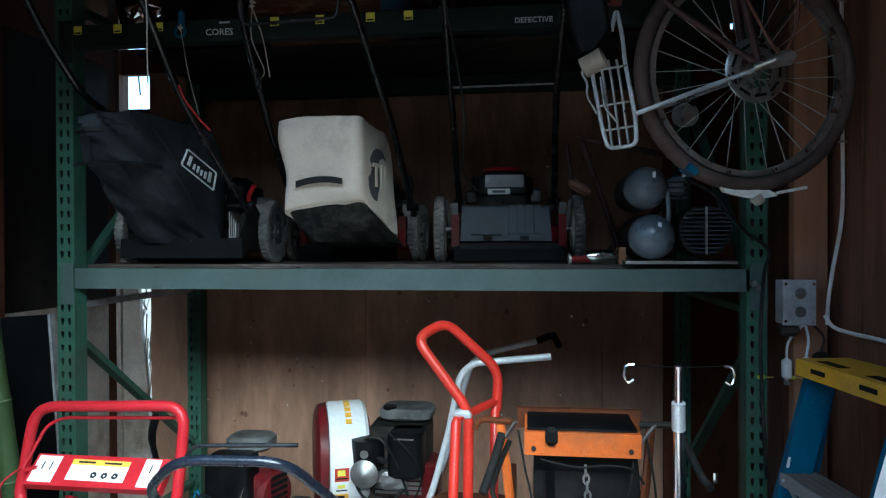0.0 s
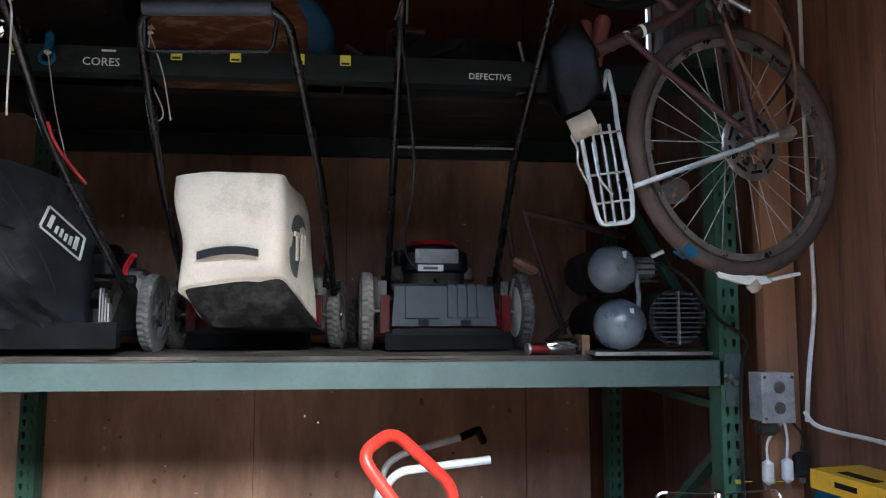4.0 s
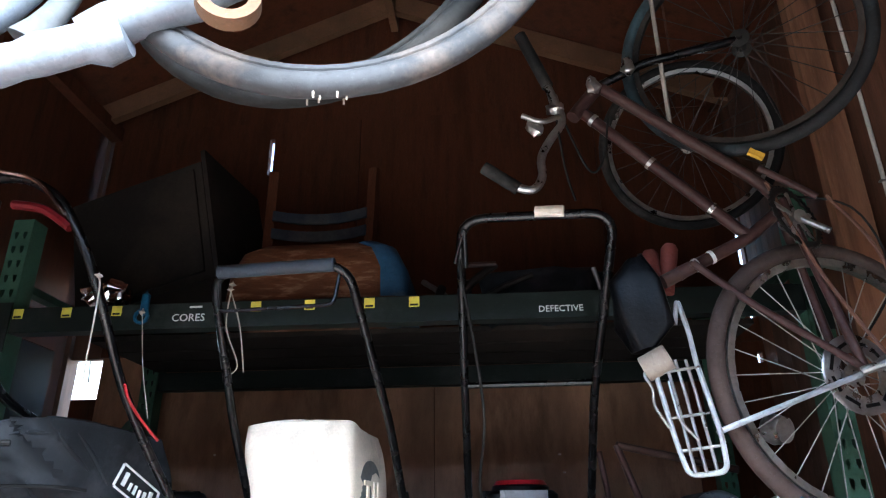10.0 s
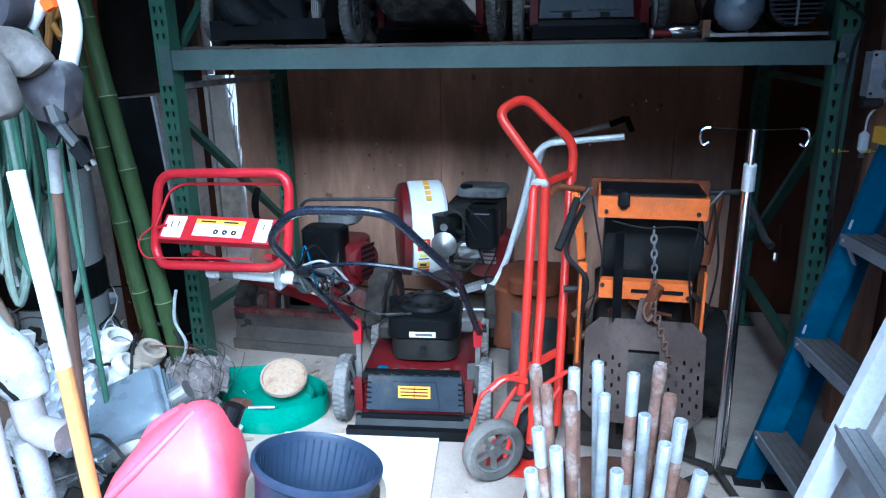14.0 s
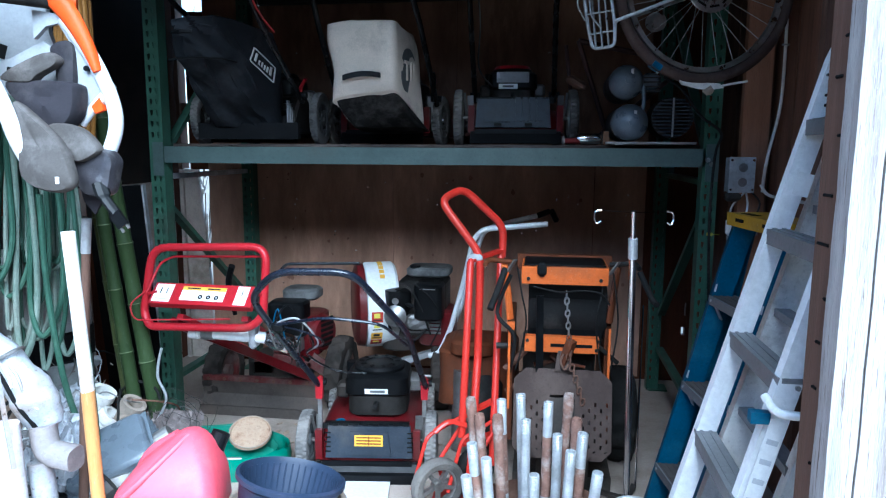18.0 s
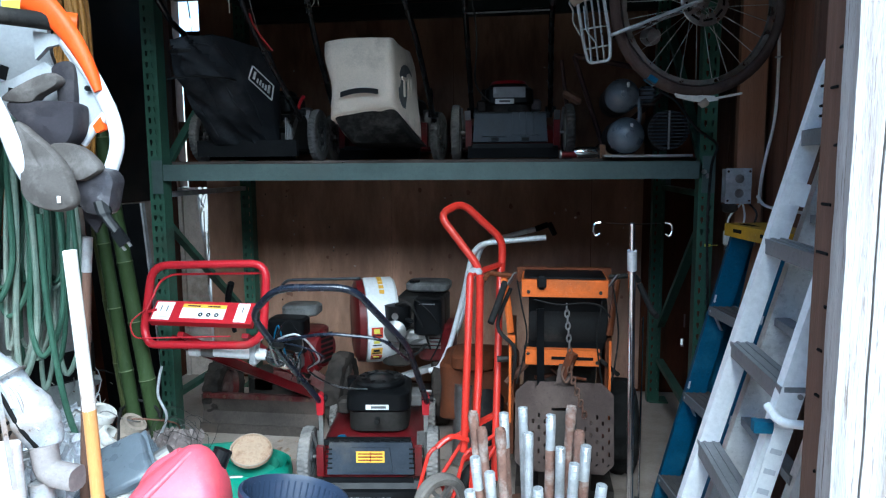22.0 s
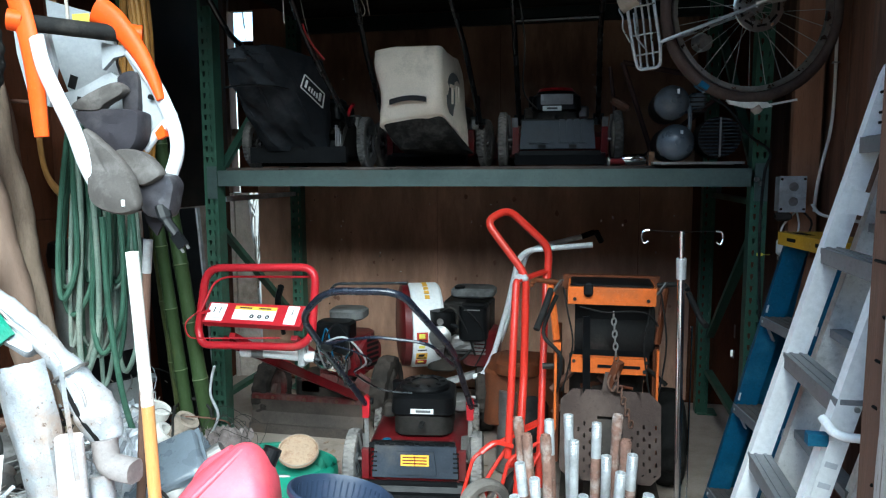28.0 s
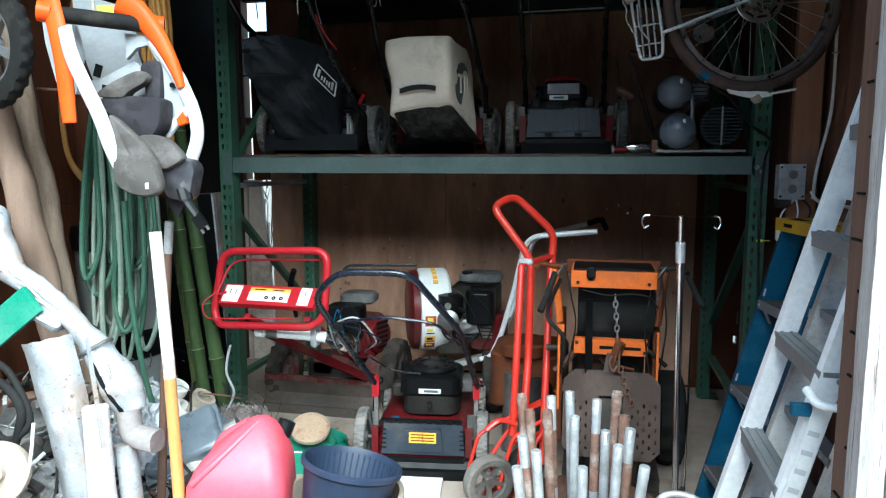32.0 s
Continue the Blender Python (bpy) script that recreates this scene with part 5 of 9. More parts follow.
# ---- red walk-behind machine with blade ----
faded_red = material("faded_rusty_red_paint", (0.17, 0.03, 0.03), 0.6, scale=14, var=0.3, stain=(0.2, 0.17, 0.15), stain_amount=0.85, stain_scale=6, bump=0.2, wear=(0.2, 0.18, 0.16), wear_amount=0.4)
plow = thing("red_snow_plow", "red walk-behind plow with a rusty blade, engine and loop handle", "snow plow", pose(-0.85, 0.3, 0))
ip = Matrix.Translation((0.85, -0.3, 0))
P_ = lambda *p: ip @ Vector(p)
hd = part("handle_loop", tube(rounded([P_(-1.06, -0.48, 0.72), P_(-1.02, -0.46, 0.985), P_(-0.53, -0.46, 1.0), P_(-0.545, -0.49, 0.72), P_(-0.6, -0.5, 0.675), P_(-1.03, -0.5, 0.665)], 0.07, closed=True), 0.0165, 12, closed=True), bright_red, plow, smooth=True)
part("inner_wire", tube(rounded([P_(-1.04, -0.49, 0.8), P_(-1.0, -0.44, 0.92), P_(-0.95, -0.43, 0.945), P_(-0.56, -0.43, 0.955)], 0.05), 0.005, 8), bright_red, hd)
part("lower_wire", tube(rounded([P_(-1.04, -0.49, 0.81), P_(-1.1, -0.52, 0.76), P_(-1.07, -0.54, 0.7), P_(-0.66, -0.54, 0.72)], 0.04), 0.003, 8), bright_red, hd)
pn = part("control_panel", prism([(-0.21, -0.055), (0.22, -0.05), (0.22, 0.05), (-0.21, 0.045)], 0.03), bright_red, plow, m=ip @ pose(-0.8, -0.49, 0.805, -46, 1, 0), bevel=0.005)
mpn = ip @ pose(-0.8, -0.491, 0.806, -46, 1, 0)
for x0, x1, z0, z1, mt in ((-0.2, -0.125, -0.046, 0.038, label_white), (-0.085, 0.1, -0.034, 0.032, label_white), (0.145, 0.195, -0.044, 0.044, label_white)):
    lb = part("label", box(x0, x1, -0.0015, -0.0005, z0, z1), mt, pn, m=mpn)
    if x0 > -0.1 and x1 < 0.12:
        part("orange_band", box(x0, x1, -0.0025, -0.0016, z1 - 0.018, z1), label_orange, lb, m=mpn)
        for i in range(3):
            part("pictogram", lathe([(0.003, 0), (0.01, 0), (0.01, 0.001), (0.003, 0.001)], 12, m=mpn @ pose(0.0 + i * 0.034, -0.0016, -0.016, 90, 0, 0)), label_dark, lb)
        for i in range(2):
            part("print", box(x0 + 0.02 + i * 0.085, x0 + 0.075 + i * 0.085, -0.0034, -0.0026, z1 - 0.012, z1 - 0.006), label_dark, lb, m=mpn)
    else:
        for k in range(2 if x0 < 0 else 1):
            part("print", box(x0 + 0.024 + k * 0.026, x0 + 0.028 + k * 0.026, -0.0025, -0.0016, z1 - 0.045, z1 - 0.018), label_dark, lb, m=mpn)
        part("print", box(x0 + 0.012, x1 - 0.012, -0.0025, -0.0016, z0 + 0.012, z0 + 0.016), pale_print, lb, m=mpn)
for a, b in (((-1.03, -0.47, 0.8), (-0.99, -0.47, 0.81)), ((-0.58, -0.47, 0.8), (-0.54, -0.48, 0.82))):
    part("panel_ear", bar(P_(*a), P_(*b), 0.06, 0.01), bright_red, plow)
for s in (-1, 1):
    part("handle_arm", bar(P_(-0.78 + s * 0.14, -0.45, 0.7), P_(-0.75 + s * 0.09, 0.25, 0.3), 0.028, 0.02), bright_red, plow)
part("main_spar", bar(P_(-0.98, -0.4, 0.66), P_(-0.62, 0.25, 0.22), 0.05, 0.04), mower_red, plow)
mf = part("white_pipe", cyl(P_(-0.86, -0.44, 0.634), P_(-0.56, -0.42, 0.615), 0.024, n=16), label_white, plow, "white plastic pipe grip", smooth=True)
part("pipe_band", cyl(P_(-0.83, -0.436, 0.631), P_(-0.78, -0.434, 0.628), 0.028, n=16), steel, mf)
part("pipe_end", cyl(P_(-0.88, -0.442, 0.636), P_(-0.845, -0.44, 0.634), 0.03, n=16), label_white, mf, smooth=True)
part("pipe_clamp", rbox(0, 0, -0.05, 0.05, 0.03, 0.06, 0.01), galv, mf, m=ip @ pose(-0.615, -0.42, 0.62))
part("throttle", rough(rbox(0, 0, -0.035, 0.035, 0.13, 0.06, 0.02), 0.006, 30, 1), chrome, plow, m=ip @ pose(-0.5, -0.42, 0.605, 0, 15, 0), smooth=True)
for i in range(5):
    rr = random.Random(i)
    part("wire", tube(smooth_path([P_(-0.6 + 0.03 * i, -0.43, 0.62), P_(-0.55 + 0.03 * i, -0.47, 0.66 + rr.uniform(-0.1, 0.1)), P_(-0.5 + 0.02 * i, -0.45, 0.55 + rr.uniform(-0.05, 0.05)), P_(-0.46, -0.3, 0.6), P_(-0.6, 0.1, 0.55)]), 0.0035, 6), [steel, rubber_black, fibreglass, chrome, rubber_black][i], plow)
bl = part("blade", prism([(0.0, 0.0), (0.03, 0.0), (0.06, 0.1), (0.035, 0.19), (0.02, 0.19), (0.035, 0.1)], 0.63, m=ip @ Matrix.Translation((-0.58, 0.22, 0.005)) @ pose(0, 0, 0, 0, 0, 90)), blade_steel, plow, "rusty dented steel plow blade")
part("blade_edge", box(-1.21 + 0.85, -0.58 + 0.85, 0.21 - 0.3, 0.222 - 0.3, 0.0, 0.05), blade_steel, bl)
part("red_strip", box(-1.2 + 0.85, -0.59 + 0.85, 0.235 - 0.3, 0.262 - 0.3, 0.178, 0.205), faded_red, bl)
for i in range(7):
    part("bolt", cyl((-0.32 + i * 0.09, -0.064, 0.19), (-0.32 + i * 0.09, -0.07, 0.19), 0.009, n=8), rust, bl)
for x, rr in ((-1.17, 0.17), (-0.5, 0.19)):
    wheel(plow, P_(x, 0.42, rr), rr, 0.1, mud_rubber, faded_red, 0, 16, 0.014, 0)
en = part("engine", rbox(0, 0, 0, 0.22, 0.26, 0.26, 0.05), mower_red, plow, m=ip @ pose(-0.75, 0.5, 0.28), smooth=True)
part("fuel_tank", rbox(0, 0, 0, 0.06, 0.2, 0.17, 0.05), grimy_tank, en, m=ip @ pose(-0.75, 0.54, 0.57), smooth=True)
part("air_filter", rbox(0, 0, 0, 0.19, 0.2, 0.14, 0.03), black_plastic, en, m=ip @ pose(-0.77, 0.38, 0.4), smooth=True)
part("recoil", lathe([(0.0, 0.0), (0.09, 0.0), (0.1, 0.02), (0.09, 0.05), (0, 0.06)], 24, m=ip @ pose(-0.64, 0.46, 0.4, 0, 90, -20)), mower_red, en, smooth=True)
for i in range(6):
    part("recoil_slot", box(-0.09 + i * 0.028, -0.075 + i * 0.028, -0.05, 0.05, 0.058, 0.062), hole_black, en, m=ip @ pose(-0.64, 0.46, 0.4, 0, 90, -20))
part("carburettor", rough(rbox(0, 0, 0, 0.09, 0.12, 0.08, 0.02), 0.01, 25, 1), steel, en, m=ip @ pose(-0.74, 0.32, 0.33))
part("transaxle", rbox(0, 0, 0, 0.16, 0.3, 0.25, 0.05), dark_metal, plow, m=ip @ pose(-0.83, 0.4, 0.13), smooth=True)
part("gear_lever", tube(smooth_path([P_(-0.99, 0.2, 0.55), P_(-0.98, 0.12, 0.72), P_(-0.94, 0.08, 0.82)]), [0.012] * 6 + [0.016] * 7, 8), black_plastic, plow, smooth=True)
for i in range(4):
    part("side_plate", box(-0.05, 0.05, -0.005, 0.005, -0.04, 0.04), faded_red, plow, m=ip @ pose(-0.88 + i * 0.1, 0.28, 0.26 + 0.02 * (i % 2), 0, 10 * i, 0))

# ---- leaf blower ----
blo = thing("wheeled_leaf_blower", "white and red wheeled leaf blower with a grimy engine", "leaf blower", pose(-0.3, 0.6, 0))
ib = Matrix.Translation((0.3, -0.6, 0))
mr = ib @ pose(-0.335, 0.64, 0.53) @ pose(0, 0, 0, 0, 90, 21)
part("housing", lathe([(0.0, -0.1), (0.2, -0.1), (0.228, -0.095), (0.235, -0.085), (0.235, 0.06), (0.222, 0.075), (0, 0.075)], 48, m=mr), label_white, blo, "scuffed white round fan housing", smooth=True)
part("red_back", lathe([(0.0, -0.15), (0.19, -0.15), (0.225, -0.135), (0.232, -0.1), (0, -0.1)], 48, m=mr), mower_red, blo, smooth=True)
part("hub_plate", lathe([(0, 0.075), (0.18, 0.075), (0.17, 0.09), (0, 0.095)], 32, m=mr), mower_red, blo, smooth=True)
def rim_patch(a0, a1, w0, w1, r, mat, parent, name):
    """A label bent round the rim of the fan housing."""
    rings = []
    for k in range(7):
        a = radians(a0 + (a1 - a0) * k / 6)
        rings.append([Vector((q * math.cos(a), q * math.sin(a), w)) for q, w in ((r, w0), (r, w1), (r - 0.003, w1), (r - 0.003, w0))])
    return part(name, loft(rings), mat, parent, m=mr)


for a0, a1, mt in ((-92, -78, label_red), (-76, -64, label_white), (-62, -50, label_orange), (-48, -37, label_red)):
    lb = rim_patch(a0, a1, -0.078, -0.018, 0.2365, mt, blo, "warning_label")
    rim_patch(a0 + 2, a1 - 6, -0.066, -0.034, 0.2378, label_yellow if mt is not label_orange else label_dark, lb, "print")
    rim_patch(a1 - 4, a1 - 2.5, -0.072, -0.024, 0.2378, label_dark, lb, "print")
for i in range(5):
    a = radians(52 + i * 9)
    part("orange_marking", box(-0.013, 0.013, -0.012, 0.012, -0.001, 0.004), label_orange, blo, m=mr @ pose(0, 0, -0.01) @ Matrix.Rotation(math.pi - a + 1.6, 4, "Z") @ pose(0.235, 0, 0, 0, 90, 0))
eb = part("engine", rbox(0, 0, 0, 0.3, 0.26, 0.26, 0.05), dark_metal, blo, m=ib @ pose(-0.08, 0.62, 0.39), smooth=True)
part("fuel_tank", rbox(0, 0, 0, 0.05, 0.24, 0.2, 0.05), grimy_tank, eb, m=ib @ pose(-0.06, 0.66, 0.7), smooth=True)
part("fuel_cap", cyl(P_(0, 0, 0) * 0 + ib @ Vector((-0.13, 0.6, 0.735)), ib @ Vector((-0.13, 0.6, 0.76)), 0.03), black_plastic, eb)
part("air_filter", rbox(0, 0, 0, 0.19, 0.15, 0.16, 0.03), black_plastic, eb, m=ib @ pose(-0.03, 0.48, 0.5), smooth=True)
part("filter_can", lathe([(0, 0), (0.062, 0), (0.07, 0.01), (0.07, 0.12), (0, 0.13)], 24, m=ib @ pose(-0.2, 0.47, 0.53)), black_plastic, eb, smooth=True)
part("inlet", cyl(ib @ Vector((-0.2, 0.4, 0.6)), ib @ Vector((-0.2, 0.41, 0.6)), 0.018), steel, eb)
part("recoil_hub", lathe([(0, 0), (0.055, 0.0), (0.06, 0.012), (0.035, 0.03), (0.012, 0.034), (0, 0.04)], 28, m=ib @ pose(-0.195, 0.39, 0.525, 90, 0, 0)), steel, eb, smooth=True)
part("red_shroud", rough(rbox(0, 0, 0, 0.2, 0.2, 0.2, 0.06), 0.004, 20, 1), mower_red, eb, m=ib @ pose(0.0, 0.58, 0.34), smooth=True)
part("carburettor", rough(rbox(0, 0, 0, 0.08, 0.12, 0.06, 0.02), 0.012, 30, 1), steel, eb, m=ib @ pose(-0.09, 0.46, 0.44))
part("shaft_guard", rbox(0, 0, 0, 0.14, 0.16, 0.2, 0.04), dark_metal, blo, m=ib @ pose(-0.22, 0.6, 0.3), smooth=True)
for x, y in ((-0.5, 0.44), (0.02, 0.52)):
    wheel(blo, ib @ Vector((x, y, 0.165)), 0.165, 0.1, mud_rubber, steel, 10, 16, 0.012, 0)
part("axle", cyl(ib @ Vector((-0.5, 0.44, 0.165)), ib @ Vector((0.02, 0.52, 0.165)), 0.012), steel, blo)
for i in range(5):
    part("cooling_fin", box(-0.11, 0.09, -0.004, 0.0, 0.0, 0.012), steel, eb, m=ib @ pose(-0.06, 0.475, 0.415 + i * 0.02))
for k, q in enumerate((((-0.2, 0.42, 0.66), (-0.12, 0.36, 0.68), (-0.06, 0.4, 0.56), (-0.02, 0.44, 0.42)), ((-0.1, 0.4, 0.7), (0.0, 0.37, 0.62), (0.04, 0.42, 0.5), (-0.02, 0.44, 0.36)), ((-0.26, 0.46, 0.48), (-0.2, 0.4, 0.42), (-0.1, 0.4, 0.4), (-0.04, 0.44, 0.45)))):
    part("hose", tube(smooth_path([ib @ Vector(p) for p in q]), (0.006, 0.004, 0.007)[k], 6), rubber_black, eb, smooth=True)
part("pull_grip", rbox(0, 0, -0.012, 0.012, 0.05, 0.02, 0.008), black_plastic, eb, m=ib @ pose(-0.12, 0.385, 0.585, 0, 20, 0))
part("filter_clip", bar(ib @ Vector((-0.07, 0.398, 0.67)), ib @ Vector((0.01, 0.398, 0.67)), 0.012, 0.004), steel, eb)
part("frame_bar", bar(ib @ Vector((-0.35, 0.45, 0.2)), ib @ Vector((0.0, 0.55, 0.3)), 0.04, 0.03), galv, blo)
part("silver_handle", tube(rounded([ib @ Vector(p) for p in ((-0.03, 0.45, 0.3), (0.025, 0.45, 0.315), (0.08, 0.45, 0.435), (0.15, 0.45, 0.69), (0.2, 0.45, 0.93), (0.25, 0.45, 0.983), (0.575, 0.46, 1.015))], 0.05), 0.0145, 10), white_silver, blo, "silver-painted tube handle", smooth=True)
part("silver_handle", tube(rounded([ib @ Vector(p) for p in ((-0.03, 0.72, 0.28), (0.03, 0.74, 0.3), (0.1, 0.8, 0.5), (0.17, 0.87, 0.78), (0.21, 0.9, 0.91), (0.27, 0.9, 0.95), (0.52, 0.9, 1.015))], 0.05), 0.0145, 10), white_silver, blo, smooth=True)
for p, q in (((0.52, 0.9, 1.015), (0.59, 0.92, 1.04)), ((0.6, 0.95, 1.04), (0.63, 0.99, 0.98))):
    part("rubber_grip", cyl(ib @ Vector(p), ib @ Vector(q), 0.017, n=12), black_plastic, blo, smooth=True)
part("handle_brace", bar(ib @ Vector((0.155, 0.45, 0.72)), ib @ Vector((0.16, 0.86, 0.74)), 0.012, 0.012), galv, blo)

# ---- orange-red hand truck ----
ct = thing("hand_truck", "orange-red tubular hand truck leaning against the machines", "hand truck", pose(0.26, -0.2, 0))
ic = Matrix.Translation((-0.26, 0.2, 0))
c_ = lambda *p: ic @ Vector(p)
part("frame_loop", tube(rounded([c_(0.29, -0.5, 0.1), c_(0.3, -0.32, 0.55), c_(0.3, -0.26, 0.96), c_(0.13, -0.24, 1.18), c_(0.215, -0.15, 1.225), c_(0.385, -0.1, 1.06), c_(0.38, -0.12, 0.93)], 0.05), 0.0165, 12), orange_red, ct, smooth=True)
part("frame_tube", tube([c_(0.265, -0.298, 0.95), c_(0.2648, -0.3, 0.944), c_(0.264, -0.303, 0.93), c_(0.25, -0.44, 0.25)], [0.004, 0.011, 0.0155, 0.0155], 12), orange_red, ct, smooth=True)
part("frame_tube", tube([c_(0.376, -0.11, 0.97), c_(0.3755, -0.115, 0.96), c_(0.375, -0.125, 0.94), c_(0.37, -0.4, 0.12)], [0.006, 0.013, 0.0155, 0.0155], 12), orange_red, ct, smooth=True)
for a, b in (((0.265, -0.29, 0.94), (0.375, -0.12, 0.96)), ((0.25, -0.42, 0.33), (0.37, -0.3, 0.36)), ((0.25, -0.44, 0.22), (0.37, -0.36, 0.24))):
    part("cross_bar", bar(c_(*a), c_(*b), 0.03, 0.012), orange_red, ct)
part("nose_plate", box(-0.12, 0.14, -0.36, -0.16, 0.005, 0.012), orange_red, ct)
for x in (0.16, 0.3):
    part("strut", tube(rounded([c_(x + 0.1, -0.4, 0.33), c_(x - 0.04, -0.5, 0.27), c_(x - 0.09, -0.55, 0.07)], 0.03), 0.008, 8), orange_red, ct)
    part("strut", tube(rounded([c_(x + 0.08, -0.42, 0.28), c_(x + 0.0, -0.5, 0.16), c_(x + 0.05, -0.52, 0.05)], 0.03), 0.008, 8), orange_red, ct)
part("fender", tube(rounded([c_(0.15, -0.5, 0.29), c_(0.2, -0.47, 0.33), c_(0.27, -0.44, 0.3)], 0.03), 0.012, 8, flat=0.4), orange_red, ct)
wheel(ct, c_(0.175, -0.575, 0.108), 0.108, 0.05, rubber, steel, -55, 0, 0, 5)
wheel(ct, c_(0.3, -0.42, 0.1), 0.1, 0.05, rubber_black, galv, -40, 0, 0, 5)
part("axle", cyl(c_(0.17, -0.57, 0.108), c_(0.3, -0.42, 0.1), 0.01), steel, ct)
part("clamp", rough(rbox(0, 0, 0, 0.035, 0.06, 0.03, 0.008), 0.004, 40), galv, ct, m=ic @ pose(0.28, -0.27, 0.93))

# ---- orange machine with chain and perforated plate ----
om = thing("orange_trencher", "weathered orange walk-behind machine with a chain and rusty perforated plate", "machine", pose(0.65, -0.2, 0))
io = Matrix.Translation((-0.65, 0.2, 0))
o_ = lambda *p: io @ Vector(p)
hb = part("hood", box(0.474 - 0.65, 0.798 - 0.65, -0.23, -0.02, 0.88, 0.946), orange, om, "scratched orange steel hood", bevel=0.004)
part("hood_top", box(0.482 - 0.65, 0.79 - 0.65, -0.215, -0.022, 0.948, 0.954), black_plastic, hb)
part("latch", rbox(0, 0, 0, 0.055, 0.035, 0.02, 0.006), black_plastic, hb, m=io @ pose(0.55, -0.438, 0.91))
part("rear_cover", box(0.45 - 0.65, 0.83 - 0.65, -0.018, 0.01, 0.9, 0.962), orange_dull, om)
part("roller", lathe([(0, 0), (0.11, 0), (0.118, 0.01), (0.118, 0.3), (0.11, 0.31), (0, 0.31)], 32, m=io @ pose(0.5, -0.22, 0.74, 0, 90, 0)), rubber_black, om, "black rubber drum", smooth=True)
part("belly_plate", box(0.5 - 0.65, 0.79 - 0.65, -0.12, 0.1, 0.62, 0.86), black_plastic, om)
lp = part("lower_plate", box(0.49 - 0.65, 0.775 - 0.65, -0.2, -0.16, 0.605, 0.665), orange, om, bevel=0.003)
part("slot", box(-0.06, 0.1, -0.203, -0.199, 0.628, 0.64), hole_black, lp)
for x, dx in ((0.43, -1), (0.815, 1)):
    part("side_rail", bar(o_(x, -0.38, 0.36), o_(x, -0.38, 0.7), 0.009, 0.022), orange, om)
    part("arm", tube(rounded([o_(x + dx * 0.0, -0.35, 0.72), o_(x + dx * 0.01, -0.36, 0.82), o_(x + dx * 0.03, -0.3, 0.93)], 0.04), 0.017, 8, flat=0.6), orange if dx < 0 else orange_dull, om)
    part("side_plate", box(x - 0.65 - 0.012, x - 0.65 + 0.012, -0.12, 0.25, 0.2, 0.7), orange_dull, om)
    hn = part("handle_arm", tube(rounded([o_(x - dx * 0.0, -0.3, 0.94), o_(x + dx * 0.09, -0.34, 0.955), o_(x + dx * 0.1, -0.38, 0.94)], 0.04), 0.01, 8), orange_dull if dx < 0 else dark_metal, om, smooth=True)
    part("grip", tube([o_(x - 0.02 if dx < 0 else x + 0.1, -0.4, 0.93), o_(x - 0.05 if dx < 0 else x + 0.14, -0.46, 0.84), o_(x - 0.07 if dx < 0 else x + 0.15, -0.5, 0.79 if dx < 0 else 0.83)], 0.013 if dx < 0 else 0.011, 10), rubber_black, hn, smooth=True)
    part("lever", bar(o_(x - 0.01, -0.4, 0.92), o_(x + 0.02, -0.42, 0.97), 0.02, 0.006), steel, om)
    if dx > 0:
        wheel(om, o_(x + dx * 0.1, 0.05, 0.2), 0.2, 0.12, rubber_black, orange_dull, 0, 14, 0.015, 0)
        continue
    part("hose", tube(smooth_path([o_(x, -0.36, 0.9), o_(x + dx * 0.05, -0.38, 0.75), o_(x - dx * 0.02, -0.4, 0.66), o_(x, -0.35, 0.5)]), 0.008, 8), rubber_black, om)
    wheel(om, o_(x + dx * 0.1, 0.05, 0.2), 0.2, 0.12, rubber_black, orange_dull, 0, 14, 0.015, 0)
part("crosshead", bar(o_(0.42, -0.38, 0.7), o_(0.45, -0.38, 0.7), 0.02, 0.03), orange, om)
part("engine_block", rough(rbox(0, 0, 0, 0.25, 0.3, 0.25, 0.05), 0.012, 14, 1), dark_metal, om, m=io @ pose(0.63, -0.15, 0.35), smooth=True)
part("orange_body", rough(rbox(0, 0, 0, 0.26, 0.36, 0.42, 0.09), 0.01, 12, 1), orange_dull, om, m=io @ pose(0.27, 0.15, 0.22), smooth=True)
part("orange_cover", rbox(0, 0, 0, 0.07, 0.2, 0.24, 0.06), orange_dull, om, m=io @ pose(0.25, 0.02, 0.47), smooth=True)
part("belt", bar(o_(0.545, -0.41, 0.83), o_(0.55, -0.42, 0.53), 0.03, 0.004), black_plastic, om)
part("spring_arm", bar(o_(0.67, -0.42, 0.66), o_(0.61, -0.38, 0.45), 0.035, 0.03), orange_dull, om)
for i in range(11):
    a = 0 if i % 2 else 90
    z = 0.84 - i * 0.024
    part("chain_link", tube([Vector((0.008 * math.cos(t), 0, 0.015 * math.sin(t))) for t in [2 * math.pi * k / 10 for k in range(10)]], 0.0032, 6, closed=True, bm=None), steel if i < 7 else rust, om, m=io @ pose(0.645 + 0.002 * i, -0.425, z, 0, 0, a))
for i in range(9):
    part("chain_link", tube([Vector((0.008 * math.cos(t), 0, 0.015 * math.sin(t))) for t in [2 * math.pi * k / 10 for k in range(10)]], 0.0032, 6, closed=True), rust, om, m=io @ pose(0.66 + 0.007 * i, -0.43 - 0.004 * i, 0.6 - i * 0.021, 0, 15, 90 if i % 2 else 0))
part("chain_hook", tube(smooth_path([o_(0.64, -0.43, 0.61), o_(0.63, -0.44, 0.58), o_(0.645, -0.44, 0.55), o_(0.66, -0.44, 0.57)]), 0.004, 6), rust, om)
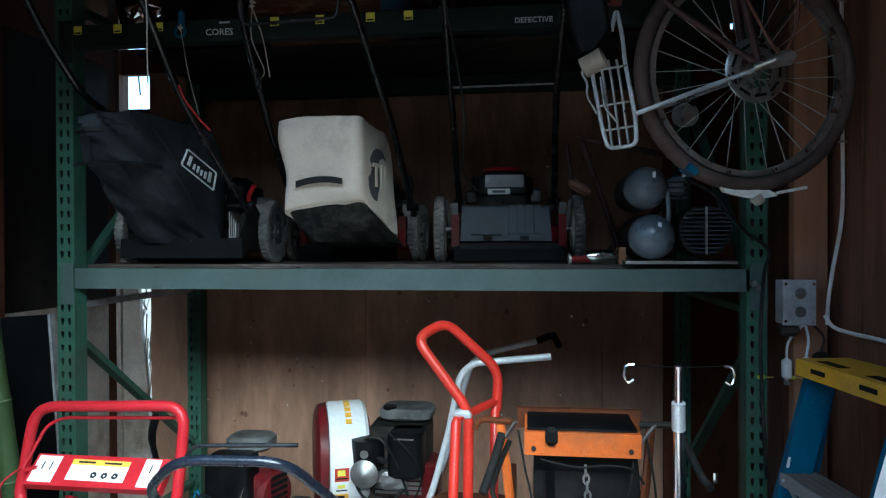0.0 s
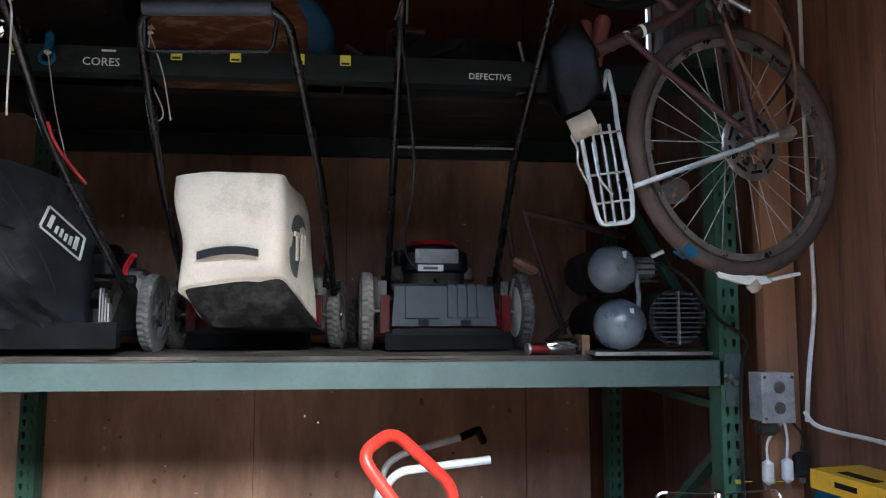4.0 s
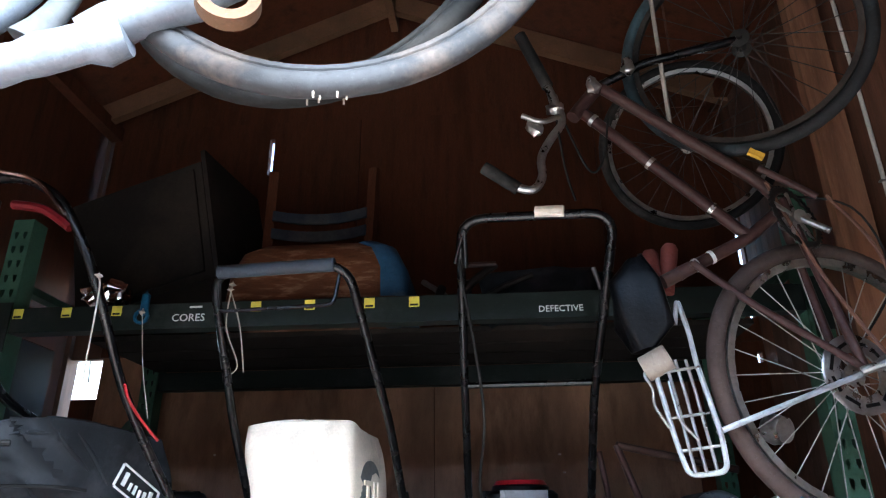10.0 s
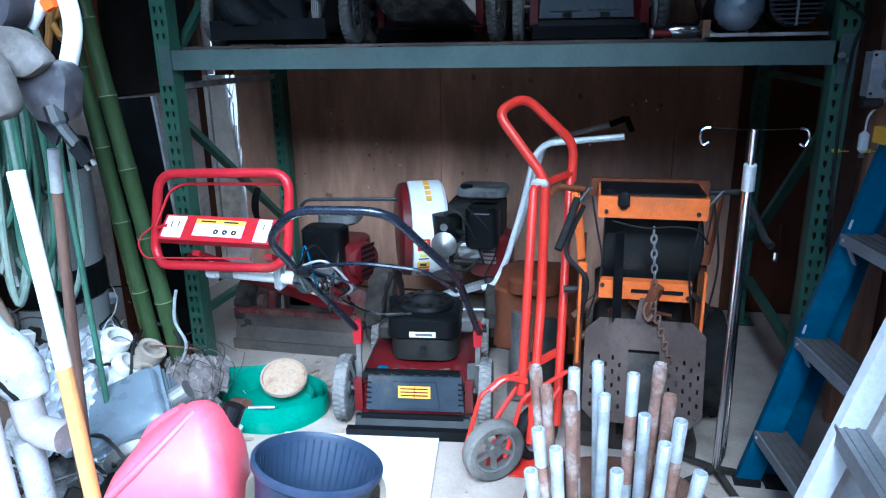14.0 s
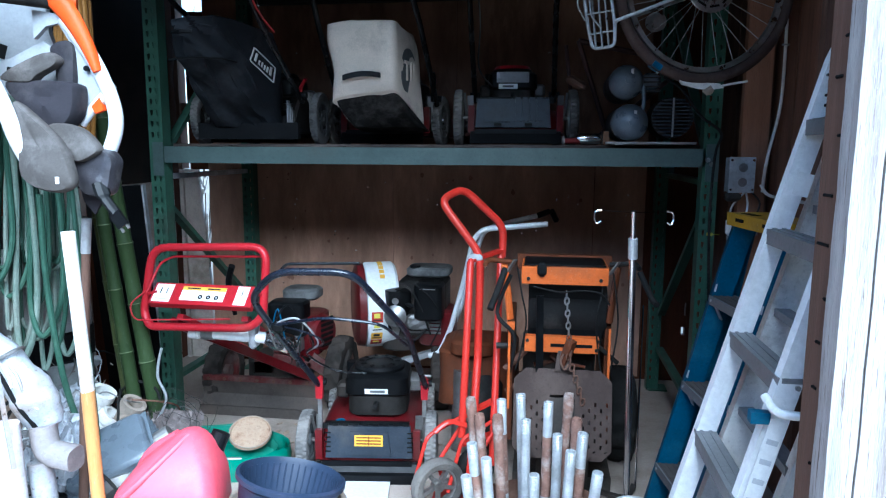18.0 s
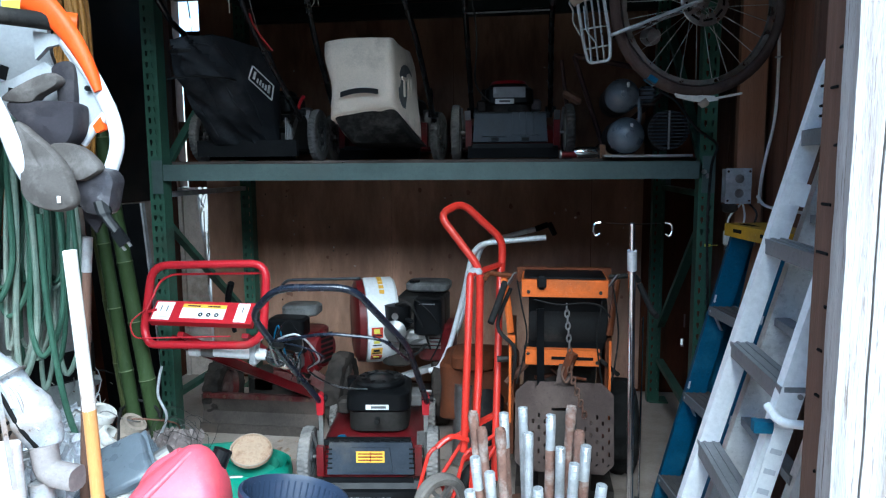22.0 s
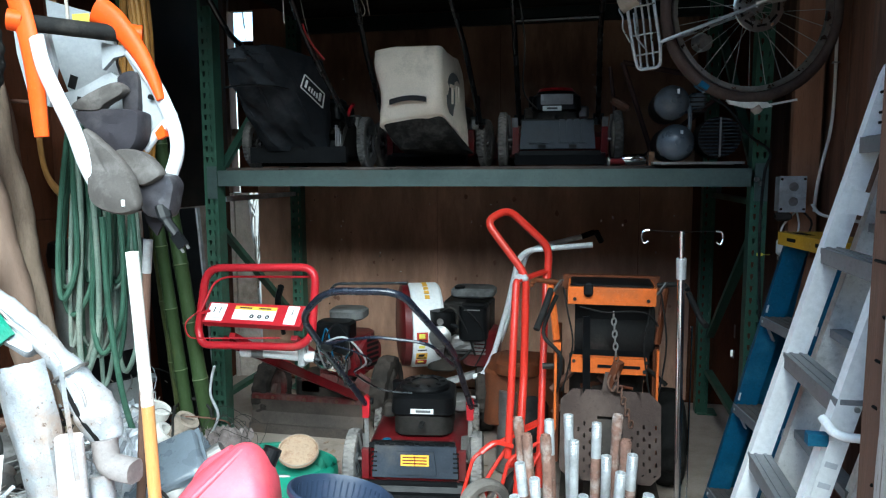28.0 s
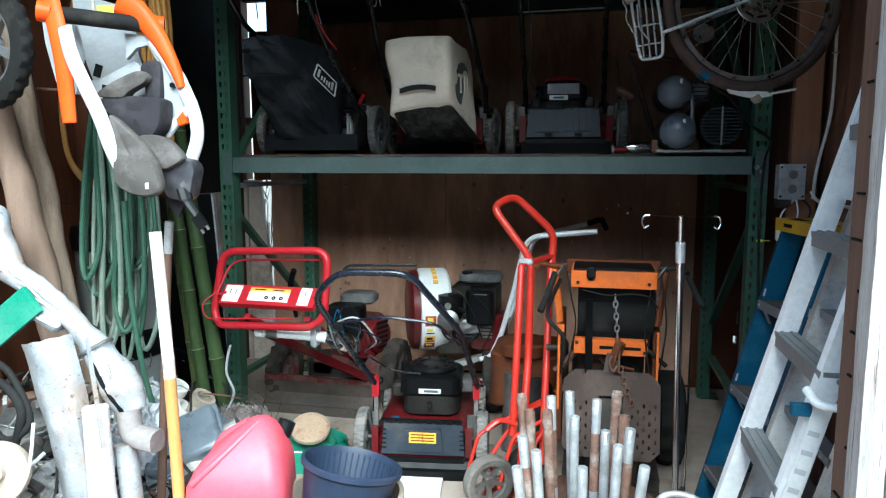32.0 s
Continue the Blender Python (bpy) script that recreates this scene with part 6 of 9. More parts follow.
# perforated plate: octagonal outline, with holes through both wings
mpl = io @ pose(0.64, -0.46, 0.4, -14, 0, 0)
bm = bmesh.new()
hw, z0, z1 = 0.187, -0.19, 0.15
nx, nz = 51, 45
g = {(i, j): bm.verts.new((-hw + i * 2 * hw / nx, 0, z0 + j * (z1 - z0) / nz)) for i in range(nx + 1) for j in range(nz + 1)}
for i in range(nx):
    for j in range(nz):
        x, z = -hw + (i + 0.5) * 2 * hw / nx, z0 + (j + 0.5) * (z1 - z0) / nz
        if abs(x) < 0.045 and z < 0.05:
            continue
        if 0.06 < abs(x) < 0.17 and -0.16 < z < 0.035 and i % 3 == 0 and j % 6 in ((0, 1) if (i // 3) % 2 else (3, 4)):
            continue
        bm.faces.new((g[i, j], g[i + 1, j], g[i + 1, j + 1], g[i, j + 1]))
bmesh.ops.delete(bm, geom=[v for v in bm.verts if not v.link_faces], context="VERTS")
for v in bm.verts:
    lim = min(hw, 0.3 - max(v.co.z, 0) * 1.05, 0.34 + v.co.z)
    v.co.x *= lim / hw if abs(v.co.x) > 0.12 or lim > 0.18 else 1.0
geo = bmesh.ops.extrude_face_region(bm, geom=bm.faces[:])
for v in [q for q in geo["geom"] if isinstance(q, bmesh.types.BMVert)]:
    v.co.y += 0.006
part("perforated_plate", bm, plate_grey, om, "rusty grey perforated steel plate", m=mpl)
part("plate_tongue", prism([(-0.035, 0.13), (0.035, 0.13), (0.02, 0.22), (-0.02, 0.22)], 0.012, m=mpl), plate_grey, om)
part("plate_flange", box(-0.05, 0.05, 0.01, 0.05, -0.18, 0.04), dark_metal, om, m=mpl)
part("plate_leg", bar(o_(0.56, -0.4, 0.3), o_(0.56, -0.3, 0.0), 0.03, 0.03), dark_metal, om)
part("plate_leg", bar(o_(0.74, -0.4, 0.3), o_(0.74, -0.3, 0.0), 0.03, 0.03), dark_metal, om)
part("skid", box(-0.2, 0.2, -0.12, 0.3, 0.0, 0.06), dark_metal, om, bevel=0.01)
rng = random.Random(77)
for x, dx in ((0.455, 0.02), (0.79, -0.015), (0.82, 0.01)):
    part("cable", tube(smooth_path([o_(x, -0.36, 0.93), o_(x + dx, -0.42, 0.84), o_(x + dx * 2, -0.42, 0.73), o_(x + dx, -0.4, 0.6), o_(x, -0.38, 0.52)]), 0.0032, 6), rubber_black, om, smooth=True)
part("cross_cable", tube(smooth_path([o_(0.52, -0.435, 0.87), o_(0.62, -0.44, 0.853), o_(0.7, -0.445, 0.862), o_(0.77, -0.43, 0.85), o_(0.81, -0.4, 0.8)]), 0.0035, 6), rubber_black, om, smooth=True)
for i in range(22):
    c = Vector((rng.uniform(0.45, 0.78), rng.uniform(-0.34, -0.22), rng.uniform(0.45, 0.62)))
    part("linkage", tube([io @ c, io @ (c + Vector((rng.uniform(-0.1, 0.1), rng.uniform(-0.04, 0.04), rng.uniform(-0.08, 0.08))))], rng.uniform(0.005, 0.014), 7), (dark_metal, rust, orange_dull)[i % 3], om)
for x, z in ((0.5, 0.9), (0.77, 0.9), (0.5, 0.65), (0.765, 0.62), (0.77, 0.655)):
    part("bolt", cyl(o_(x, -0.431 if z > 0.8 else -0.401, z), o_(x, -0.437 if z > 0.8 else -0.407, z), 0.007, n=8), dark_metal, om)
part("grey_can", cyl(o_(0.2, -0.02, 0.02), o_(0.21, -0.04, 0.4), 0.05, 0.045, 16), steel, om, smooth=True)

# ---- chrome pole with hooks ----
iv = thing("chrome_pole", "chrome telescopic pole stand with two hooked arms", "pole stand", pose(0.9, -0.42, 0))
vi = Matrix.Translation((-0.9, 0.42, 0))
v_ = lambda *p: vi @ Vector(p)
part("lower_tube", cyl(v_(0.9, -0.42, 0.02), v_(0.853, -0.645, 1.05), 0.0125, n=14), chrome, iv, smooth=True)
part("upper_tube", cyl(v_(0.853, -0.645, 1.05), v_(0.847, -0.675, 1.185), 0.009, n=12), chrome, iv, smooth=True)
part("collar", cyl(v_(0.8545, -0.638, 1.02), v_(0.851, -0.653, 1.09), 0.0165, n=14), silver, iv, smooth=True)
for s in (-1, 1):
    part("hook_arm", cyl(v_(0.847, -0.675, 1.18), v_(0.847 + s * 0.122, -0.675, 1.186), 0.0013, n=6), hole_black, iv)
    part("hook", tube(rounded([v_(0.847 + s * 0.105, -0.675, 1.186), v_(0.847 + s * 0.125, -0.675, 1.184), v_(0.847 + s * 0.13, -0.675, 1.16), v_(0.847 + s * 0.12, -0.68, 1.14), v_(0.847 + s * 0.107, -0.68, 1.15)], 0.012), 0.0035, 8), chrome, iv)
for i in range(5):
    a = 2 * math.pi * i / 5
    part("foot", bar(v_(0.9, -0.42, 0.03), v_(0.9 + 0.16 * math.cos(a), -0.42 + 0.16 * math.sin(a), 0.012), 0.02, 0.015), dark_metal, iv)
rod = thing("thin_rod", "thin bright steel rod leaning in the dark corner", "rod", pose(0.95, -0.3, 0))
part("rod", cyl((0, 0, 0), (0.02, 0.15, 0.75), 0.004, n=8), chrome, rod)

# ---- pipes standing in a tub ----
pb = thing("pipe_tub", "brown tub holding a bundle of short steel pipes", "tub", pose(0.56, -1.03, 0))
part("tub", lathe([(0, 0.004), (0.2, 0.004), (0.235, 0.26), (0.245, 0.27), (0.235, 0.275), (0.215, 0.03), (0, 0.025)], 32), rust, pb, smooth=True)
part("grey_strap", tube([Vector((0.245 * math.cos(a), 0.245 * math.sin(a), 0.24)) for a in [2 * math.pi * i / 32 for i in range(32)]], 0.012, 6, closed=True, flat=0.3), galv, pb)
loop = thing("conduit", "stiff grey cable curving out of the pipe tub", "cable", pose(0.56, -1.03, 0))
part("cable", tube(smooth_path([(0.19, -0.1, 0.1), (0.2, -0.06, 0.33), (0.27, -0.05, 0.375), (0.36, -0.07, 0.33), (0.4, -0.1, 0.15), (0.42, -0.1, 0.01)]), 0.011, 10), galv, loop, smooth=True)
rng = random.Random(9)
rust_pipe = material("rusted_galvanised_pipe", (0.3, 0.17, 0.13), 0.8, metal=0.1, scale=20, grain=90, var=0.35, stain=(0.5, 0.44, 0.4), stain_amount=0.5, stain_scale=14, bump=0.8, wear=(0.55, 0.52, 0.5), wear_amount=0.35)
PIPES = [(0.33, -0.9, 0.59, 1), (0.36, -0.92, 0.545, 1), (0.43, -0.9, 0.59, 2), (0.49, -0.87, 0.6, 0), (0.51, -0.92, 0.535, 0), (0.58, -0.9, 0.59, 2), (0.61, -0.95, 0.505, 0), (0.645, -0.88, 0.615, 1),
         (0.67, -0.92, 0.55, 1), (0.355, -1.1, 0.525, 2), (0.4, -1.12, 0.49, 0), (0.425, -1.02, 0.585, 1), (0.54, -1.13, 0.455, 0), (0.645, -1.1, 0.52, 0), (0.68, -1.06, 0.56, 2), (0.72, -1.14, 0.48, 0), (0.345, -1.16, 0.45, 0)]
for i, (x, y, z, k) in enumerate(PIPES):
    pp = thing("steel_pipe", ("galvanised", "rusty brown", "half-rusted galvanised")[k] + " threaded steel pipe standing in the tub", "pipe", pose(x, y, 0), "pipes in the tub")
    bx, by = (0.56 - x) * 0.25 + rng.uniform(-0.01, 0.01), (-1.03 - y) * 0.25
    top = Vector((0, 0, z))
    base = Vector((bx, by, 0.03))
    r = 0.0155
    bm = bmesh.new()
    lathe_m, L_ = frame_of(base, top)
    lathe([(r, 0), (r, L_ - 0.03), (r * 0.95, L_), (r * 0.75, L_), (r * 0.72, L_ - 0.06), (0, L_ - 0.07)], 14, bm, lathe_m)
    part("pipe", bm, (galv, rust_pipe, galv)[k], pp, smooth=True)
    if k != 1:
        bm = bmesh.new()
        for j in range(9):
            lathe([(r * 0.98, L_ - 0.045 + j * 0.005), (r * 1.06, L_ - 0.0425 + j * 0.005), (r * 0.98, L_ - 0.04 + j * 0.005)], 12, bm, lathe_m)
        part("thread", bm, galv, pp)
    if k == 2:
        part("rust_sleeve", cyl(base.lerp(top, 0.45), base.lerp(top, 0.8), r * 1.03, n=14, caps=False), rust_pipe, pp, smooth=True)
    elif k == 1:
        part("coupling", cyl(base.lerp(top, 0.9), base.lerp(top, 0.985), r * 1.12, n=14), rust_pipe, pp, smooth=True)

# ---- left side: poles, hoses, scrap ----
node_m = material("bamboo_joint", (0.17, 0.2, 0.11), 0.7, var=0.3, bump=0.1)
bamboo_m = material("green_bamboo", (0.055, 0.09, 0.033), 0.45, scale=7, var=0.25, stain=(0.2, 0.2, 0.08), stain_amount=0.45, stretch=(1, 1, 0.3), bump=0.05)
hose_green = material("green_hose", (0.06, 0.14, 0.095), 0.5, scale=9, var=0.25, stain=(0.12, 0.2, 0.14), stain_amount=0.4, bump=0.1)
hose_pale = material("faded_hose", (0.2, 0.27, 0.22), 0.6, scale=9, var=0.25, stain=(0.3, 0.3, 0.26), bump=0.1)
bark = material("pale_debarked_log", (0.42, 0.31, 0.23), 0.8, scale=7, grain=40, stretch=(3, 3, 0.5), var=0.25, stain=(0.25, 0.17, 0.12), bump=0.5)
heat_shield = material("silvery_sheet_metal", (0.39, 0.405, 0.43), 0.42, metal=0.3, scale=8, grain=50, var=0.25, stain=(0.36, 0.27, 0.22), stain_amount=0.6, stain_scale=7, bump=0.55, wear=(0.2, 0.14, 0.11), wear_amount=0.55)
pale_bin = material("cloudy_grey_plastic", (0.34, 0.35, 0.34), 0.5, scale=6, var=0.12, stain=(0.25, 0.24, 0.22), bump=0.05)
handle_wood = material("varnished_ash", (0.62, 0.3, 0.1), 0.45, scale=12, grain=60, stretch=(3, 3, 0.3), var=0.2, stain=(0.45, 0.22, 0.09), bump=0.1)
white_dull = material("chalky_white_paint", (0.66, 0.64, 0.6), 0.7, scale=8, var=0.1, stain=(0.5, 0.42, 0.35), stain_amount=0.3, bump=0.2)
seat_grey = material("grey_foam_cushion", (0.115, 0.102, 0.094), 0.85, grime=0.08, scale=10, grain=120, var=0.15, stain=(0.25, 0.23, 0.22), stain_amount=0.4, bump=0.2)
seat_dark = material("dark_grey_cloth", (0.05, 0.045, 0.054), 0.85, grime=0.08, scale=10, grain=120, var=0.2, stain=(0.12, 0.11, 0.11), bump=0.2)
shell_grey = material("light_grey_plastic", (0.38, 0.395, 0.41), 0.45, grime=0.08, scale=6, var=0.08, stain=(0.42, 0.42, 0.42), stain_amount=0.3, bump=0.04)
shell_white = material("white_plastic", (0.6, 0.61, 0.63), 0.4, grime=0.06, scale=6, var=0.05, stain=(0.62, 0.62, 0.62), stain_amount=0.25, bump=0.03)
pouch_vinyl = material("creased_grey_vinyl", (0.06, 0.056, 0.065), 0.35, spec=0.5, scale=16, grain=60, var=0.4, stain=(0.14, 0.135, 0.14), stain_amount=0.4, stain_scale=14, bump=0.6, bump_scale=22)
orange_plastic = material("bright_orange_plastic", (0.92, 0.1, 0.012), 0.4, grime=0.06, scale=6, var=0.06, stain=(0.7, 0.14, 0.04), stain_amount=0.2, bump=0.03)
jug_red = material("faded_red_plastic", (0.72, 0.09, 0.13), 0.42, spec=0.35, grime=0.08, scale=5, var=0.1, stain=(0.6, 0.16, 0.17), stain_amount=0.4, bump=0.05)
pot_blue = material("dark_blue_plastic_pot", (0.036, 0.056, 0.105), 0.4, spec=0.2, scale=6, var=0.15, stain=(0.08, 0.08, 0.13), bump=0.05)
tub_green = material("green_rubber_sheet", (0.035, 0.29, 0.19), 0.5, scale=6, var=0.15, stain=(0.1, 0.3, 0.22), bump=0.08)
bucket_m = material("dirty_beige_bucket", (0.4, 0.33, 0.27), 0.6, scale=8, var=0.15, stain=(0.25, 0.19, 0.15), stain_amount=0.6, bump=0.1)

for k, (top, base, r) in enumerate((((-1.33, -0.5, 2.15), (-1.12, -0.43, 0.0), 0.029), ((-1.25, -0.5, 2.0), (-1.03, -0.42, 0.0), 0.033), ((-1.4, -0.42, 2.2), (-1.2, -0.36, 0.0), 0.026))):
    bb = thing("bamboo_pole", "thick green bamboo pole leaning beside the rack", "bamboo", pose(*base), "bamboo poles")
    a, b = Vector((0, 0, 0)), Vector(top) - Vector(base)
    n = 8
    for i in range(n):
        p, q = a.lerp(b, i / n), a.lerp(b, (i + 1) / n)
        m, L_ = frame_of(p, q)
        s = r * (1 - 0.03 * i)
        part("segment", lathe([(s * 1.08, 0), (s, 0.012), (s * 0.97, L_ / 2), (s, L_ - 0.012), (s * 1.08, L_ - 0.003), (s * 0.96, L_)], 14, m=m), bamboo_m, bb, smooth=True)
        part("node_ring", lathe([(s * 1.06, -0.002), (s * 1.12, 0.0), (s * 1.06, 0.002)], 14, m=m, close=False), node_m, bb, "pale ring at the joint", smooth=True)

st = thing("tool_handle", "white-topped wooden tool handle standing upright", "tool handle", pose(-0.665, -1.36, 0))
chipped = material("chipped_white_paint", (0.62, 0.58, 0.54), 0.7, scale=30, var=0.2, stain=(0.22, 0.12, 0.08), stain_amount=0.75, stain_scale=22, wear=(0.2, 0.1, 0.06), wear_amount=0.5, bump=0.4)
part("white_end", cyl((-0.0125, -0.016, 0.8), (-0.028, -0.022, 1.165), 0.0175, n=14), white_dull, st, "white-painted upper end", smooth=True)
part("chipped_band", rough(cyl((-0.0095, -0.0148, 0.725), (-0.0125, -0.016, 0.8), 0.0178, n=14), 0.0008, 60), chipped, st, "rust-stained chipped white paint", smooth=True)
part("shaft", cyl((0, 0, 0), (-0.0095, -0.0148, 0.727), 0.0185, 0.0178, 14), handle_wood, st, "orange varnished wooden shaft", smooth=True)
st = thing("grey_stake", "weathered grey wooden stake standing upright", "stake", pose(-0.92, -1.13, 0))
part("shaft", rough(cyl((0, 0, 0), (0.105, -0.02, 1.08), 0.017, 0.013, 12), 0.003, 20), weathered, st, smooth=True)
part("grey_end", cyl((0.1045, -0.02, 1.07), (0.118, -0.022, 1.175), 0.0145, n=12), galv, st, smooth=True)
rd = thing("fibreglass_rod", "long thin green fibreglass rod leaning on the wall", "rod", pose(-0.95, -0.95, 0))
part("shaft", cyl((0, 0, 0), (-0.2, 0.2, 1.35), 0.009, n=10), hose_green, rd, smooth=True)

for k, (a, b, r0, r1, lab) in enumerate((((-1.39, -0.8, 0.0), (-1.72, -0.82, 1.95), 0.052, 0.044, "pale debarked log leaning on the plank wall"), ((-1.28, -0.97, 0.0), (-1.68, -0.98, 1.9), 0.055, 0.05, "brown rough log standing by the wall"),
                                         ((-1.5, -0.7, 0.0), (-1.74, -0.7, 1.7), 0.035, 0.03, "thin brown log leaning on the wall"))):
    lg = thing("log", lab, "log", pose(*a), "logs")
    n = 40
    pts = [Vector((0, 0, 0)).lerp(Vector(b) - Vector(a), i / n) + 0.02 * noise.noise_vector(Vector((k * 3, i * 0.2, 1))) for i in range(n + 1)]
    part("trunk", rough(rough(tube(pts, [r0 + (r1 - r0) * i / n for i in range(n + 1)], 18), 0.008, 9), 0.005, 26), (bark, pale_plank, weathered)[k], lg, smooth=True)

coil = thing("hanging_hose_coil", "coil of green garden hose hanging on the dark wall", "garden hose", pose(-1.32, -0.72, 1.62))
rng = random.Random(31)
for i in range(22):
    w, d, x = rng.uniform(0.015, 0.065), rng.uniform(0.55, 1.12), rng.uniform(-0.1, 0.075)
    y = rng.uniform(-0.09, 0.07)
    pts = [(0.02 * rng.uniform(-1, 1), y, 0.0), (x - w * 0.8, y + 0.02, -d * 0.4), (x - w, y - 0.02, -d * 0.85), (x, y - 0.04, -d), (x + w, y, -d * 0.8), (x + w * 0.7, y + 0.02, -d * 0.35)]
    part("loop", tube(smooth_path(pts, True), rng.uniform(0.007, 0.011), 8, closed=True), hose_green if i % 2 else hose_pale, coil, smooth=True)
part("loose_end", tube(smooth_path([(0.1, -0.1, -0.4), (0.12, -0.12, -0.75), (0.18, -0.14, -1.1), (0.24, -0.1, -1.38)]), 0.011, 8), hose_green, coil, smooth=True)
part("hook", tube(rounded([(-0.4, 0.05, 0.05), (0.0, 0.0, 0.02), (0.03, -0.03, 0.06)], 0.02), 0.008, 8), rust, coil)
hank_m = material("bright_orange_cord", (0.42, 0.2, 0.045), 0.45, var=0.3, stain=(0.3, 0.14, 0.04), bump=0.1)
ln = thing("extension_cord", "orange-brown extension cord looped on the plank wall", "cord", pose(-1.36, -0.6, 1.9))
cord_m = material("orange_cord", (0.36, 0.17, 0.045), 0.6, var=0.25, stain=(0.3, 0.16, 0.06), bump=0.1)
for i in range(2):
    o, w = 0.016 * i, random.Random(i).uniform(-0.03, 0.03)
    part("loop", tube(smooth_path([(0.2 - o, 0.01 * i, 0.56), (0.19 - o + w * 0.5, -0.02, 0.25), (0.2 - o * 0.6 + w, -0.03, -0.05), (0.16 - o, -0.02, -0.38 - 0.03 * i), (0.06 - o, 0.0, -0.56 + w), (-0.08, 0.0, -0.63 + o * 0.5),
                                   (-0.22, 0.0, -0.61 + o), (-0.3, 0.0, -0.45), (-0.3 + o * 0.5, 0.02, -0.1), (-0.1, 0.02, 0.5)]), 0.011, 8), cord_m, ln, smooth=True)
for i, (x0, x1, low) in enumerate(((0.17, 0.225, -0.3), (0.13, 0.24, -0.46), (0.1, 0.205, -0.4), (0.15, 0.232, -0.52), (0.06, 0.19, -0.35), (0.09, 0.215, -0.48))):
    rr, y = random.Random(20 + i), -0.035 + 0.014 * i
    b = lambda: rr.uniform(-0.012, 0.012)
    part("hank", tube(smooth_path([(0.17 + b(), y, 0.55), (x1 - 0.03 + b(), y - 0.02, 0.28), (x1 + b(), y - 0.03, 0.0), (x1 + b() * 0.5, y - 0.02, low * 0.62), (x1 - 0.03, y, low * 0.9), ((x0 + x1) / 2, y, low),
                                   (x0 + 0.01, y + 0.01, low * 0.85), (x0 + b(), y + 0.02, low * 0.4), (x0 + 0.02 + b(), y + 0.02, 0.2), (0.12 + b(), y, 0.55)]), 0.0105, 8), hank_m, ln, smooth=True)
part("nail", cyl((-0.42, 0, 0.54), (0.22, 0.0, 0.565), 0.006), rust, ln)

bn = thing("lidded_bin", "cloudy grey plastic bin with a dark clip lid", "bin", pose(-1.54, -0.45, 0))
part("body", lathe([(0, 0.005), (0.15, 0.005), (0.17, 0.03), (0.185, 1.0), (0.19, 1.02), (0.18, 1.03), (0, 1.03)], 28), pale_bin, bn, smooth=True)
part("lid", lathe([(0.195, 0.99), (0.2, 1.04), (0.19, 1.09), (0.1, 1.11), (0, 1.11)], 28), black_plastic, bn, smooth=True)
part("band", lathe([(0.178, 0.5), (0.186, 0.51), (0.187, 0.62), (0.18, 0.63)], 28), black_plastic, bn)
part("clip", rbox(0.12, -0.16, 1.0, 1.14, 0.06, 0.04, 0.01), black_plastic, bn)
part("tag", box(-0.02, 0.03, -0.19, -0.187, 0.6, 0.64), label_white, bn)

elbow_m = material("dusty_grey_casting", (0.29, 0.26, 0.255), 0.75, scale=12, var=0.25, stain=(0.22, 0.17, 0.15), stain_amount=0.5, bump=0.4)
flaking = material("flaking_pale_pipe", (0.6, 0.58, 0.58), 0.7, scale=8, var=0.15, stain=(0.42, 0.24, 0.19), stain_amount=0.6, stain_scale=9, bump=0.4, wear=(0.3, 0.16, 0.12), wear_amount=0.4)
mx = thing("old_exhaust", "crumpled silvery exhaust pipe and muffler in the scrap", "exhaust", pose(-1.1, -1.2, 0.3))
ix = Matrix.Translation((1.1, 1.2, -0.3))
pts = [ix @ Vector(p) for p in ((-1.5, -1.22, 1.16), (-1.42, -1.24, 1.09), (-1.33, -1.25, 1.01), (-1.216, -1.25, 0.935), (-1.106, -1.25, 0.85), (-1.04, -1.25, 0.78), (-0.97, -1.25, 0.68), (-0.92, -1.25, 0.605), (-0.9, -1.25, 0.55))]
sp = smooth_path(pts, steps=6)
rad = []
for i in range(len(sp)):
    u = i / (len(sp) - 1)
    rad.append(0.034 + 0.075 * math.exp(-(u / 0.2) ** 2) + 0.032 * math.exp(-((u - 0.8) / 0.14) ** 2) - 0.012 * (u > 0.97))
shell = rough(tube(sp, rad, 20, flat=0.62), 0.011, 13)
for v in shell.verts:
    v.co += 0.006 * noise.noise_vector(v.co * 34)
part("pipe_shell", shell, heat_shield, mx, "dented silver heat shield", smooth=True)
for k, (o, i0, i1) in enumerate(((0.45, 4, 22), (-0.1, 14, 36), (0.75, 18, 44), (-0.5, 6, 28))):
    part("fold", tube([p + Vector((0.008 * math.sin(n * 0.7 + k), -0.66 * r * math.cos(o) - 0.002, r * 0.7 * math.sin(o) + 0.006 * math.sin(n * 0.5))) for n, (p, r) in enumerate(zip(sp[i0:i1], rad[i0:i1]))], 0.0045, 6), flaking if k % 2 else heat_shield, mx, smooth=True)
part("slit", tube([p + Vector((-0.01, -0.75 * r * 0.98, -0.2 * r)) for p, r in zip(sp[32:46], rad[32:46])], 0.007, 6), hole_black, mx)
part("seam", tube([p + Vector((0.012, -0.75 * r * 0.95, 0.25 * r)) for p, r in zip(sp[8:30], rad[8:30])], 0.004, 6), heat_shield, mx)
part("clamp", tube([sp[31] + Vector((0.05 * math.cos(a), -0.05 * math.sin(a) * 0.9, 0.03 * math.cos(a))) for a in [2 * math.pi * k / 20 for k in range(20)]], 0.006, 6, closed=True), steel, mx)
